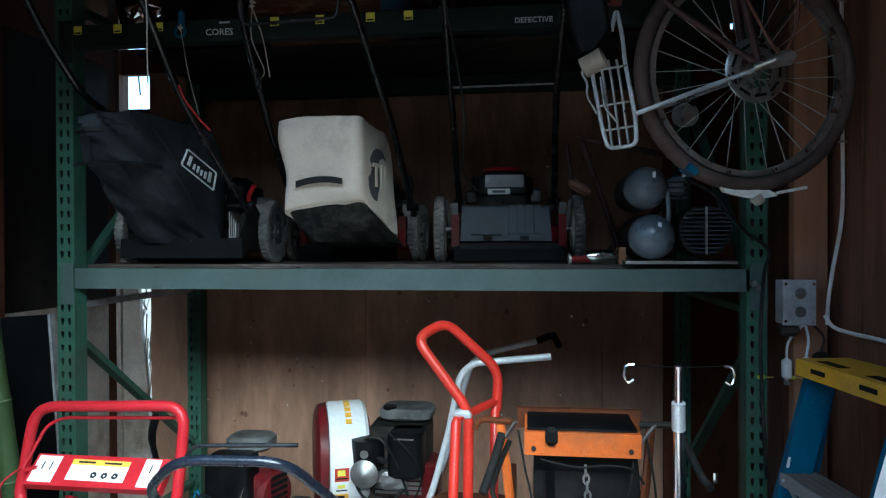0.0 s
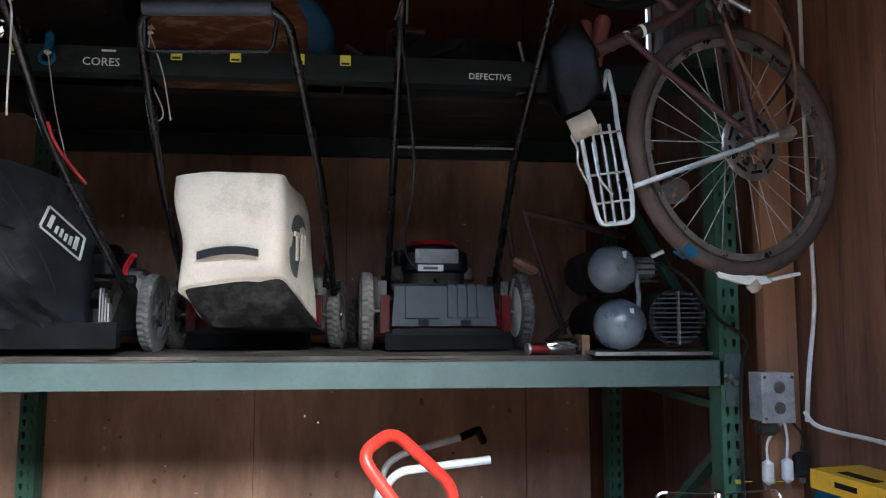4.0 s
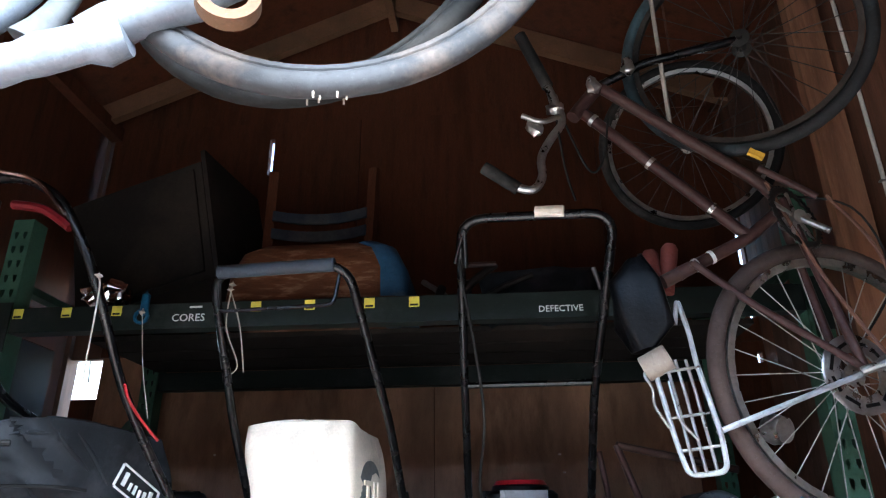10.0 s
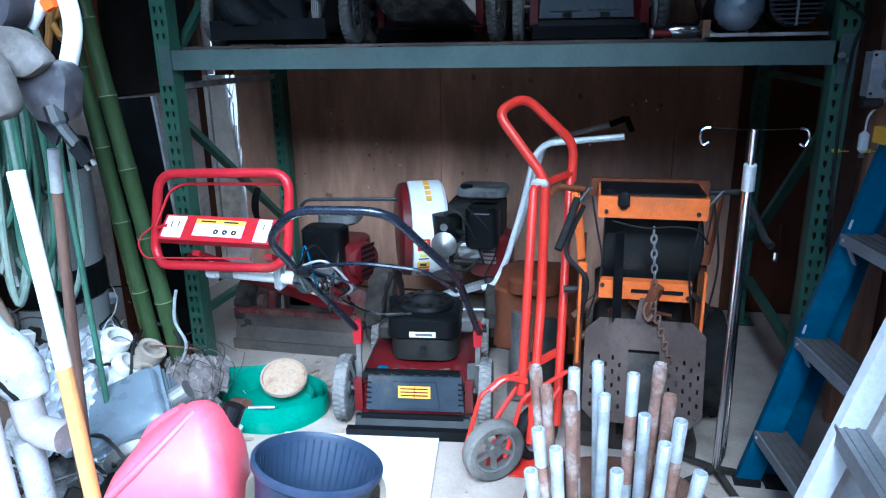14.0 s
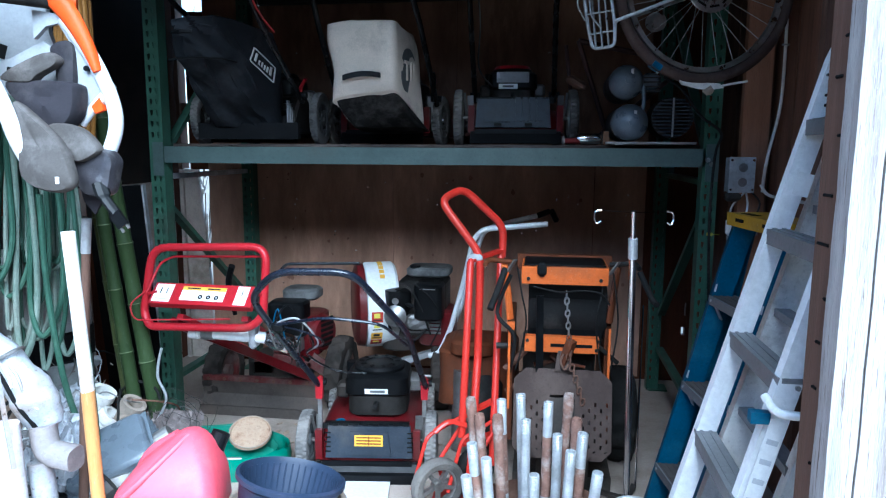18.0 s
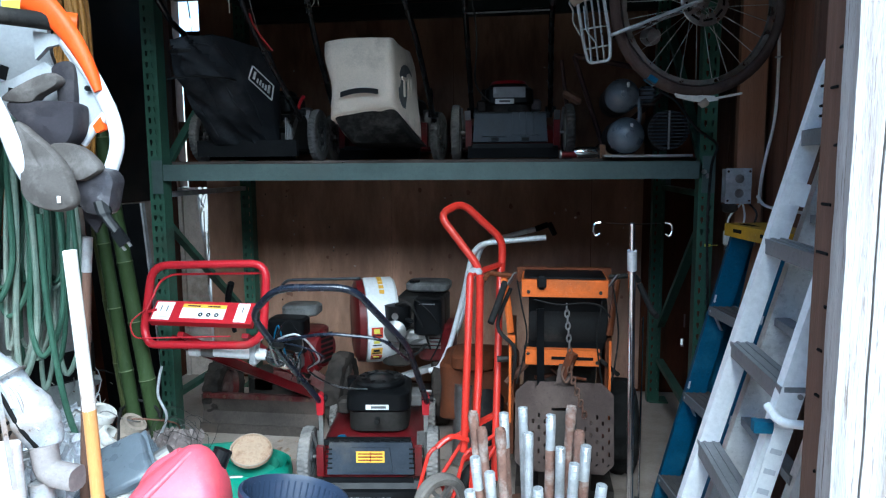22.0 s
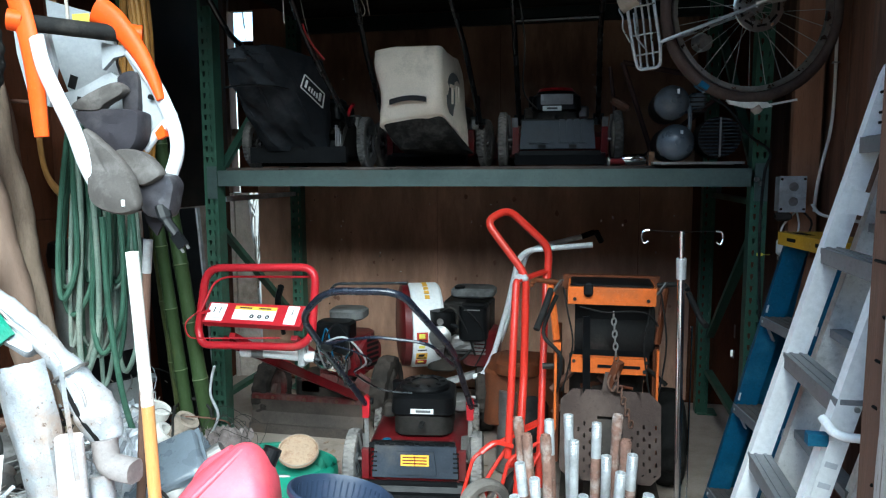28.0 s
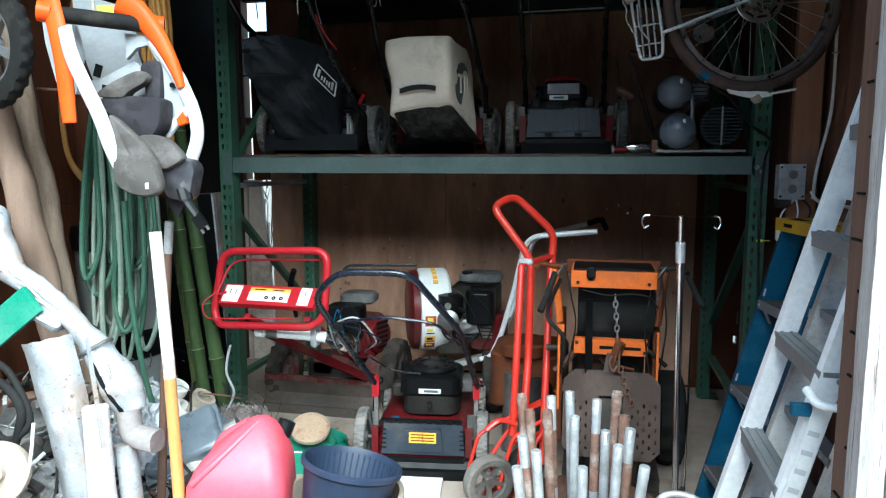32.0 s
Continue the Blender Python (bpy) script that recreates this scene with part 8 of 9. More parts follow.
for s in (-1, 1):
    part("prong", box(s * 0.01 - 0.003, s * 0.01 + 0.003, -0.003, 0.003, -0.035, -0.02), steel, bk, m=ik @ pose(-0.592, -1.31, 1.192, 0, -35, 0))
part("hanger", tube([k_(-1.0, -1.2, 1.84), k_(-1.02, -1.2, 2.4), k_(-1.1, -1.1, 3.6)], 0.005, 6), rope_m, cs)
part("yellow_sticker", box(-0.03, 0.03, -0.001, 0.001, -0.015, 0.015), label_yellow, cs, m=ik @ pose(-1.02, -1.12, 1.86))

# ---- front floor ----
jug = thing("fuel_can", "faded red plastic fuel can on the floor", "fuel can", pose(-0.518, -1.25, 0, 0, 0, 12))
rings = []
for z, x0, x1, y0, y1, r in ((0.0, -0.15, 0.15, -0.115, 0.115, 0.04), (0.02, -0.165, 0.165, -0.13, 0.13, 0.05), (0.33, -0.165, 0.165, -0.13, 0.13, 0.05), (0.38, -0.162, 0.165, -0.127, 0.13, 0.055),
                            (0.425, -0.14, 0.16, -0.11, 0.128, 0.055), (0.465, -0.1, 0.145, -0.082, 0.122, 0.05), (0.505, -0.045, 0.125, -0.045, 0.11, 0.045), (0.535, 0.0, 0.105, -0.01, 0.09, 0.035), (0.552, 0.025, 0.085, 0.012, 0.07, 0.022), (0.558, 0.04, 0.07, 0.025, 0.055, 0.01)):
    rings.append(rrect((x0 + x1) * 0.46, (y0 + y1) / 2, (x1 - x0) * 0.92, y1 - y0, r, z, 5))
part("body", rough(loft(rings), 0.004, 14), jug_red, jug, smooth=True)
for x0, x1, top in ((-0.105, -0.005, 0.37), (0.035, 0.125, 0.33)):
    arch = [(x0, 0.06), (x1, 0.06), (x1, top - 0.05)] + arc((x0 + x1) / 2, top - 0.05, (x1 - x0) / 2, 0, 180, 10)[1:-1] + [(x0, top - 0.05)]
    part("moulded_panel", prism(arch, 0.02, m=pose(0, -0.137, 0)), jug_red, jug, bevel=0.006)
part("moulded_ridge", tube(smooth_path([(-0.12, -0.115, 0.4), (-0.06, -0.09, 0.452), (0.01, -0.03, 0.512), (0.05, 0.02, 0.545)]), 0.011, 10), jug_red, jug, smooth=True)
part("handle", tube(rounded([(-0.12, 0.07, 0.4), (-0.08, 0.075, 0.475), (0.01, 0.06, 0.53)], 0.04), 0.018, 10), jug_red, jug, smooth=True)
part("cap", cyl((0.1, 0.08, 0.46), (0.125, 0.1, 0.52), 0.03, 0.028, 18), black_plastic, jug)
bk = thing("bucket", "dirty beige bucket with a wire handle", "bucket", pose(-0.2, -1.2, 0))
part("shell", lathe([(0, 0.004), (0.145, 0.004), (0.185, 0.31), (0.195, 0.315), (0.195, 0.33), (0.18, 0.33), (0.175, 0.31), (0.138, 0.02), (0, 0.016)], 36), bucket_m, bk, smooth=True)
part("wire_handle", tube(smooth_path([(-0.195, 0, 0.3), (-0.14, -0.13, 0.29), (0.0, -0.19, 0.285), (0.14, -0.13, 0.29), (0.195, 0, 0.3)]), 0.004, 8), galv, bk)
pt = thing("plant_pot", "dark blue ribbed plastic pot standing in the bucket", "pot", pose(-0.23, -1.245, 0.065, -10, 9, 0))
part("pot", lathe([(0, 0.0), (0.1, 0.0), (0.15, 0.345), (0.162, 0.355), (0.162, 0.368), (0.152, 0.372), (0.145, 0.36), (0.095, 0.02), (0, 0.015)], 40), pot_blue, pt, smooth=True)
for i in range(44):
    a = 2 * math.pi * i / 44
    part("rib", bar((0.121 * math.cos(a), 0.121 * math.sin(a), 0.2), (0.143 * math.cos(a), 0.143 * math.sin(a), 0.355), 0.005, 0.002), pot_blue, pt)
sh = thing("white_board", "flat white board lying on the floor", "board", pose(-0.3, -0.72, 0.003, 0, 0, 8))
part("board", box(-0.29, 0.29, -0.42, 0.3, 0, 0.012), shell_white, sh, bevel=0.002)
gt = thing("green_hose_roll", "flat green hose rolled on the floor", "flat hose", pose(-0.76, -0.3, 0))
for k, (r, z, h) in enumerate(((0.22, 0.0, 0.085), (0.2, 0.0, 0.09), (0.17, 0.01, 0.07))):
    bm = bmesh.new()
    pts = [Vector((r * (1 + 0.05 * math.sin(3 * a + k)) * math.cos(a), 0.82 * r * math.sin(a), 0)) for a in [2 * math.pi * i / 40 for i in range(40)]]
    rings = []
    for p in pts:
        n_ = p.normalized()
        rings.append([p + Vector((0, 0, z)), p + n_ * 0.006 + Vector((0, 0, z + h / 2)), p + Vector((0, 0, z + h)), p - n_ * 0.006 + Vector((0, 0, z + h / 2))])
    rings.append(rings[0])
    part("coil", loft(rings, bm, caps=False), tub_green, gt, smooth=True)
part("flat_layer", rough(lathe([(0, 0.03), (0.16, 0.035), (0.17, 0.02)], 32), 0.01, 12), tub_green, gt, smooth=True)
part("loose_fold", rough(loft([[Vector((-0.25 + x, 0.12 + y, z)) for x, y, z in ((0, 0, s), (0.2, 0.08, s), (0.26, 0.12, s), (0.25, 0.13, s), (0.19, 0.095, s), (-0.01, 0.015, s))] for s in (0.0, 0.1)]), 0.01, 14, 1), tub_green, gt)
part("coupling", cyl((-0.12, -0.08, 0.05), (-0.06, -0.1, 0.06), 0.035, n=18), rust, gt)
part("prong", cyl((-0.05, -0.1, 0.06), (0.04, -0.06, 0.05), 0.008), steel, gt)
lid_m = material("stained_tan_metal", (0.46, 0.33, 0.23), 0.6, scale=14, var=0.25, stain=(0.24, 0.13, 0.08), stain_amount=0.6, stain_scale=14, wear=(0.6, 0.55, 0.5), wear_amount=0.3, bump=0.2)
ld = thing("round_lid", "cream metal lid with rust stains on the hose roll", "lid", pose(-0.73, -0.24, 0.12, 24, 12, 0))
part("disc", lathe([(0, 0.0), (0.082, 0.0), (0.086, 0.008), (0.092, 0.004), (0.094, -0.01), (0.088, -0.012), (0.08, -0.006), (0, -0.006)], 40), lid_m, ld, smooth=True)
part("rim", tube([(0.091 * math.cos(a), 0.091 * math.sin(a), 0.004) for a in [2 * math.pi * i / 36 for i in range(36)]], 0.003, 6, closed=True), bucket_m, ld)
deb = tagged(thing("floor_debris", "dry leaves and crumbs scattered on the floor", "debris"), kind="stuff")
bm = bmesh.new()
rng = random.Random(13)
for i in range(170):
    x, y = rng.uniform(-0.9, 0.9), rng.uniform(-1.7, 0.2)
    s = rng.uniform(0.005, 0.022)
    t = box(-s, s, -s * 0.6, s * 0.6, 0, 0.003)
    t.transform(pose(x, y, 0.002, rng.uniform(-20, 20), rng.uniform(-20, 20), rng.uniform(0, 360)))
    join(bm, t)
part("crumbs", bm, bark, deb)

# ---- right side: ladders and wiring ----
step_grey = material("grey_step_aluminium", (0.3, 0.3, 0.31), 0.45, metal=0.4, scale=7, var=0.2, stain=(0.25, 0.25, 0.25), bump=0.05)
ladder_step = material("grimy_step_metal", (0.16, 0.14, 0.13), 0.6, metal=0.2, scale=10, var=0.25, stain=(0.08, 0.07, 0.065), stain_amount=0.5, bump=0.15)
bl = thing("fibreglass_stepladder", "blue fibreglass stepladder with a yellow top leaning by the wall", "stepladder", pose(0.85, -0.7, 0))
il = Matrix.Translation((-0.85, 0.7, 0))
l_ = lambda *p: il @ Vector(p)
prof = [(-0.036, -0.015), (0.036, -0.015), (0.036, 0.015), (0.028, 0.015), (0.028, -0.008), (-0.028, -0.008), (-0.028, 0.015), (-0.036, 0.015)]


def blue_rail(name, xb, xt, y, top):
    m, L_ = frame_of(l_(xb, y, 0), l_(xt, y, top))
    return part(name, loft([[m @ Vector((v, u, z)) for u, v in prof] for z in (0, L_)]), fibreglass, bl)


for y, dx in ((-0.43, 0.0), (-0.78, 0.055)):
    rl = blue_rail("rail", 0.995 + dx, 1.27 + dx, y, 1.13)
    for z in (0.86, 0.53):
        part("scuff", rough(box(-0.003, 0.003, -0.002, 0.0, -0.014, 0.014), 0.003, 60), pale_print, rl, "worn white scuff", m=il @ pose(0.97 + dx + 0.243 * z, y - 0.0165, z + 0.03, 0, 14, 0))
    blue_rail("rear_rail", 1.09 + dx, 1.285 + dx, y + 0.04, 1.12)
    for x in (0.995, 1.09):
        part("foot", box(x + dx - 0.85 - 0.04, x + dx - 0.85 + 0.04, y + 0.7 - 0.03, y + 0.7 + 0.03, 0, 0.02), rubber_black, bl)
for i in range(3):
    z = 0.2 + i * 0.33
    m = il @ pose(1.145 + 0.243 * (z - 0.53), -0.605, z, 0, 0, 9)
    stp = part("step", box(-0.034, 0.06, -0.17, 0.172, -0.012, 0.0), ladder_step, bl, "grimy grey metal step", m=m, bevel=0.003)
    part("step_front", box(-0.04, -0.034, -0.17, 0.172, -0.032, 0.001), step_grey, stp, m=m)
    for k in range(4):
        part("tread_rib", box(-0.026 + k * 0.022, -0.02 + k * 0.022, -0.165, 0.168, 0.0, 0.002), ladder_step, stp, m=m)
    for yy in (-0.15, 0.15):
        part("step_brace", bar(m @ Vector((-0.03, yy, -0.02)), m @ Vector((0.0, yy, -0.085)), 0.02, 0.005), galv, stp)
        part("rivet", cyl(m @ Vector((-0.041, yy, -0.014)), m @ Vector((-0.044, yy, -0.014)), 0.005, n=8), galv, stp)
mc = il @ pose(1.318, -0.6, 0, 0, 0, 9)
cap = part("top_cap", box(-0.075, 0.075, -0.205, 0.205, 1.12, 1.165), yellow_plastic, bl, "yellow moulded plastic top", m=mc, bevel=0.008)
for y in (-0.1, 0.1):
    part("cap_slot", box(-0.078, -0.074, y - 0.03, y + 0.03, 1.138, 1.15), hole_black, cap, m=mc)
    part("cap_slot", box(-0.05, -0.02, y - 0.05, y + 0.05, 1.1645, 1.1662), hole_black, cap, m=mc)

dull_alu = material("dull_grey_aluminium", (0.72, 0.72, 0.7), 0.5, metal=0.1, scale=7, grain=50, var=0.12, stain=(0.3, 0.3, 0.29), stain_amount=0.4, bump=0.05)
al = thing("aluminium_ladder", "folded aluminium ladder leaning on the wall by the doorway", "ladder", pose(0.9, -1.3, 0))
ia = Matrix.Translation((-0.9, 1.3, 0))
a_ = lambda *p: ia @ Vector(p)


def rail(y, xb, xt, zt, mat, w=0.052, d=0.03):
    bm = bmesh.new()
    m, L_ = frame_of(a_(xb, y, 0.01), a_(xt, y + 0.03, zt))
    prof = [(-w / 2, -d / 2), (w / 2, -d / 2), (w / 2, d / 2), (w / 2 - 0.006, d / 2), (w / 2 - 0.006, -d / 2 + 0.004), (-w / 2 + 0.006, -d / 2 + 0.004), (-w / 2 + 0.006, d / 2), (-w / 2, d / 2)]
    top = [(L_ - 0.05, 1.0), (L_ - 0.02, 0.85), (L_, 0.45)]
    loft([[m @ Vector((v, u * k, z)) for u, v in prof] for z, k in [(0, 1.0)] + top], bm)
    return part("rail", bm, mat, al)


# the front section, and the second one folded behind it
rail(-1.12, 0.845, 1.293, 1.66, alu)
rail(-1.5, 0.854, 1.276, 1.62, alu)
rail(-1.08, 0.962, 1.387, 1.55, dull_alu, 0.11)
rail(-1.47, 0.95, 1.372, 1.5, dull_alu, 0.06)
for i in range(5):
    z = 0.333 + i * 0.283
    x = 0.85 + 0.27 * z
    stp = part("step", box(x - 0.03 - 0.9, x + 0.02 - 0.9, -0.2, 0.19, z - 0.012, z), step_grey, al, bevel=0.003)
    for k in range(2):
        part("tread_rib", box(x - 0.024 + k * 0.024 - 0.9, x - 0.016 + k * 0.024 - 0.9, -0.195, 0.185, z, z + 0.003), step_grey, stp)
    part("step_front", box(x - 0.036 - 0.9, x - 0.03 - 0.9, -0.2, 0.19, z - 0.04, z), step_grey, stp)
    rung = part("rear_rung", box(x + 0.085 - 0.9, x + 0.125 - 0.9, -0.16, 0.22, z + 0.04, z + 0.062), step_grey, al, bevel=0.004)
    part("rivet", cyl((x - 0.9, -0.216, z - 0.015), (x - 0.9, -0.221, z - 0.015), 0.006, n=8), steel, rung)
for z, mt in ((0.8, fibreglass), (0.5, fibreglass)):
    x = 0.85 + 0.252 * z
    part("step_bracket", box(x - 0.05 - 0.9, x - 0.01 - 0.9, -0.22, -0.195, z + 0.0, z + 0.025), mt, al, "blue plastic step bracket", bevel=0.004)
part("hooked_bar", tube(rounded([a_(1.03, -1.51, 0.86), a_(1.04, -1.56, 0.84), a_(1.11, -1.57, 0.84)], 0.03), 0.0095, 10), alu, al, smooth=True)
part("rail_label", box(-0.018, 0.018, -0.001, 0.001, -0.2, 0.2), label_white, al, m=ia @ pose(1.008, -1.532, 0.62, 0, 14, 0))
for i in range(8):
    part("print", box(-0.012, 0.012, -0.0015, 0.0, -0.185 + i * 0.047, -0.173 + i * 0.047), pale_print, al, m=ia @ pose(1.008, -1.533, 0.62, 0, 14, 0))
part("white_sticker", box(-0.02, 0.02, -0.0015, 0.0, -0.03, 0.03), label_white, al, m=ia @ pose(1.205, -1.137, 1.3, 0, 14, 0))
for i in range(7):
    part("rivet_hole", cyl(a_(1.245 + 0.012 * (i % 3), -1.13, 1.5 + 0.025 * (i // 2)), a_(1.245 + 0.012 * (i % 3), -1.141, 1.5 + 0.025 * (i // 2)), 0.004, n=8), hole_black, al)

ob = thing("outlet_box", "galvanised electrical outlet box screwed to the stud", "outlet box", pose(1.352, -0.022, 1.288))
part("box", box(-0.05, 0.045, -0.035, 0.036, -0.07, 0.07), galv, ob, bevel=0.005)
part("cover", box(-0.053, 0.048, -0.04, -0.036, -0.073, 0.073), galv, ob, bevel=0.001)
for z in (-0.03, 0.03):
    part("socket", lathe([(0, 0), (0.017, 0), (0.018, 0.003), (0, 0.003)], 18, m=pose(0, -0.0405, z, 90, 0, 0)), steel, ob)
for x, z in ((-0.045, 0.06), (0.04, 0.06), (-0.045, -0.06), (0.04, -0.06)):
    part("screw", cyl((x, -0.0405, z), (x, -0.044, z), 0.005, n=8), chrome, ob)
part("knockout", rbox(-0.03, -0.02, -0.11, -0.07, 0.06, 0.05, 0.01), dark_metal, ob)
cb = thing("electrical_cable", "white electrical cable stapled along the stud", "cable", pose(1.4, -0.03, 1.3))
part("riser", tube(smooth_path([(0.03, -0.04, -0.08), (0.03, -0.05, 0.0), (0.045, -0.045, 0.1), (0.075, -0.03, 0.24), (0.085, -0.02, 0.4), (0.08, -0.02, 0.8), (0.085, -0.02, 1.4), (0.08, -0.02, 2.3)]), 0.0065, 8), white_dull, cb, smooth=True)
part("branch", tube(smooth_path([(0.02, -0.045, -0.05), (0.04, -0.06, -0.085), (0.075, -0.1, -0.1), (0.09, -0.3, -0.1), (0.092, -0.9, -0.11), (0.093, -1.4, -0.1)]), 0.0065, 8), white_dull, cb, smooth=True)
for z in (0.5, 0.95, 1.3):
    part("staple", box(0.07, 0.095, -0.03, -0.015, z, z + 0.006), steel, cb)
for k, (x, z, mt, lab) in enumerate(((1.315, 1.08, white_dull, "white plug hanging by the outlet box"), (1.375, 1.085, label_white, "small white adaptor hanging by the outlet box"), (1.42, 1.1, dark_metal, "dark transformer plugged below the outlet box"))):
    pl = thing("electrical_plug", lab, "plug", pose(x, -0.05, z), "plugs")
    part("body", rbox(0, 0, -0.045, 0.03, 0.028 + 0.02 * (k == 2), 0.028, 0.008), mt, pl, smooth=True)
    part("prongs", box(-0.008, 0.008, -0.003, 0.003, -0.06, -0.045), steel, pl)
    part("wire", tube(smooth_path([(0, 0, 0.03), (0.01, 0.01, 0.08), (1.37 - x, 0.0, 0.14)]), 0.004, 6), mt, pl)
for x, y, z in ((1.25, -0.004, 1.035), (1.335, -0.03, 1.04)):
    yt = thing("yellow_tag", "small yellow tag on a wire", "tag", pose(x, y, z), "yellow tags")
    part("tag", rough(box(-0.012, 0.012, -0.003, 0.003, -0.006, 0.006), 0.002, 50), label_yellow, yt)
    part("tie", cyl((0.01, 0, 0), (0.04, 0.0, 0.0), 0.0015, n=6), label_yellow, yt)
bp = thing("black_panel", "tall black board leaning in the corner beside the rack", "board", pose(-1.45, 0.1, 0))
part("board", box(-0.18, 0.13, 0, 0.02, 0, 1.2), black_plastic, bp, m=pose(0, 0, 0, 0, -4, 0))
part("edge_strip", box(0.13, 0.14, -0.004, 0.022, 0, 1.2), galv, bp, m=pose(0, 0, 0, 0, -4, 0))

# ---- bicycles hanging from the roof ----
# darker wire for the upper and the spare wheel
spoke_dark = material("dark_spoke_wire", (0.1, 0.09, 0.085), 0.5, metal=0.5, var=0.2, bump=0)
spoke_m = material("bright_spoke_wire", (0.55, 0.54, 0.52), 0.3, metal=0.5, var=0.1, bump=0)


def bike_wheel(parent, m, r, tyre, rim, wire, n_sp=28, tw=0.018, disc=False):
    """A spoked wheel in the plane x, z of m."""
    q = m @ pose(0, 0, 0, 90, 0, 0)
    circ = lambda rad, k=56: [Vector((rad * math.cos(2 * math.pi * i / k), rad * math.sin(2 * math.pi * i / k), 0)) for i in range(k)]
    w = part("wheel", tube(circ(r - tw), tw, 10, closed=True), tyre, parent, m=q, smooth=True)
    part("rim", lathe([(r - 2.05 * tw, -0.012), (r - 2.9 * tw, -0.009), (r - 2.9 * tw, 0.009), (r - 2.05 * tw, 0.012), (r - 2.05 * tw, -0.012)], 56, m=q), rim, w, smooth=True)
    part("hub", lathe([(0, -0.05), (0.008, -0.05), (0.008, -0.035), (0.026, -0.033), (0.026, -0.028), (0.014, -0.02), (0.014, 0.02), (0.026, 0.028), (0.026, 0.033), (0.008, 0.035), (0.008, 0.05), (0, 0.05)], 18, m=q), rim, w, smooth=True)
    for i in range(n_sp):
        a = 2 * math.pi * i / n_sp
        b = a + (0.35 if i % 2 else -0.35)
        s = 0.03 if (i // 2) % 2 else -0.03
        part("spoke", tube([(0.024 * math.cos(b), 0.024 * math.sin(b), s), ((r - 2.9 * tw) * math.cos(a), (r - 2.9 * tw) * math.sin(a), 0)], 0.0014, 4), wire, w, m=q)
    if disc:
        bm = lathe([(0.05, 0.044), (0.088, 0.044), (0.092, 0.047), (0.088, 0.05), (0.05, 0.05), (0.05, 0.044)], 36, m=q)
        d = part("spoke_guard", bm, old_chrome, w, "slotted chrome spoke guard", smooth=True)
        for i in range(9):
            a = 2 * math.pi * i / 9
            part("guard_slot", box(0.066, 0.074, -0.018, 0.018, 0.0502, 0.0512), hole_black, d, m=q @ Matrix.Rotation(a, 4, "Z"))
    return w


bike = thing("hanging_bicycle", "old maroon bicycle hanging upside down from the roof", "bicycle", pose(1.11, -0.32, 1.965))
ik2 = Matrix.Translation((-1.11, 0.32, -1.965))
b_ = lambda *p: ik2 @ Vector(p)
bike_wheel(bike, pose(0, 0, 0, 0, 0, 14), 0.338, tyre_brown, old_chrome, spoke_m, disc=True, tw=0.021)
T_ = lambda pts, r, mat=rust_brown, name="frame_tube", n=10, lab="": part(name, tube(rounded([b_(*p) for p in pts], 0.03), r, n), mat, bike, lab, smooth=True)
T_([(1.12, -0.4, 1.965), (1.03, -0.38, 2.4)], 0.011)
T_([(1.12, -0.3, 1.965), (1.04, -0.32, 2.4)], 0.011)
T_([(1.03, -0.35, 2.42), (0.99, -0.35, 2.47), (0.62, -0.34, 2.79)], 0.0155)
T_([(0.95, -0.35, 2.31), (0.56, -0.35, 2.71)], 0.0155)
T_([(1.12, -0.4, 1.97), (0.9, -0.4, 2.13), (0.79, -0.38, 2.24)], 0.009)
T_([(1.05, -0.35, 2.4), (0.94, -0.35, 2.31), (0.72, -0.36, 2.2)], 0.016)
T_([(0.79, -0.36, 2.235), (0.72, -0.36, 2.2)], 0.0175)
for k in range(3):
    p = Vector((0.84, -0.355, 2.26)).lerp(Vector((0.76, -0.358, 2.22)), k / 2)
    part("white_band", cyl(ik2 @ p, ik2 @ (p + Vector((0.008, 0, 0.004))), 0.0172, n=14), chalk, bike)
T_([(0.62, -0.34, 2.79), (0.54, -0.36, 2.68)], 0.019)
T_([(0.62, -0.34, 2.79), (0.75, -0.37, 2.84), (1.0, -0.41, 2.87)], 0.012, black_paint, "fork")
T_([(0.5, -0.36, 2.7), (0.49, -0.36, 2.75)], 0.014, old_chrome, "stem")
T_([(0.41, -0.42, 2.91), (0.48, -0.4, 2.74), (0.513, -0.39, 2.65), (0.47, -0.4, 2.59), (0.44, -0.41, 2.53), (0.445, -0.42, 2.47), (0.42, -0.43, 2.425), (0.37, -0.43, 2.44), (0.3, -0.44, 2.49)], 0.011, old_chrome, "handlebar")
T_([(0.407, -0.421, 2.917), (0.475, -0.402, 2.755)], 0.0165, rubber_black, "grip")
T_([(0.38, -0.43, 2.435), (0.295, -0.441, 2.494)], 0.0165, rubber_black, "grip")
T_([(0.5, -0.4, 2.66), (0.45, -0.42, 2.63), (0.4, -0.42, 2.655)], 0.007, old_chrome, "brake_lever")
for pts in (((0.5, -0.38, 2.7), (0.56, -0.4, 2.5), (0.6, -0.4, 2.52), (0.63, -0.38, 2.66)), ((0.49, -0.38, 2.72), (0.5, -0.42, 2.5), (0.52, -0.42, 2.4)), ((1.02, -0.36, 2.42), (1.2, -0.36, 2.38), (1.25, -0.36, 2.2), (1.15, -0.38, 2.05))):
    part("brake_cable", tube(smooth_path([b_(*p) for p in pts]), 0.003, 6), rubber_black, bike)
# near-black tyre; its blue-grey highlight is coloured in as broad teal patches
teal_tyre = material("teal_sheen_tyre", (0.05, 0.05, 0.052), 0.7, var=0.3, stain=(0.09, 0.17, 0.2), stain_amount=0.55, stain_scale=2, bump=0.2)
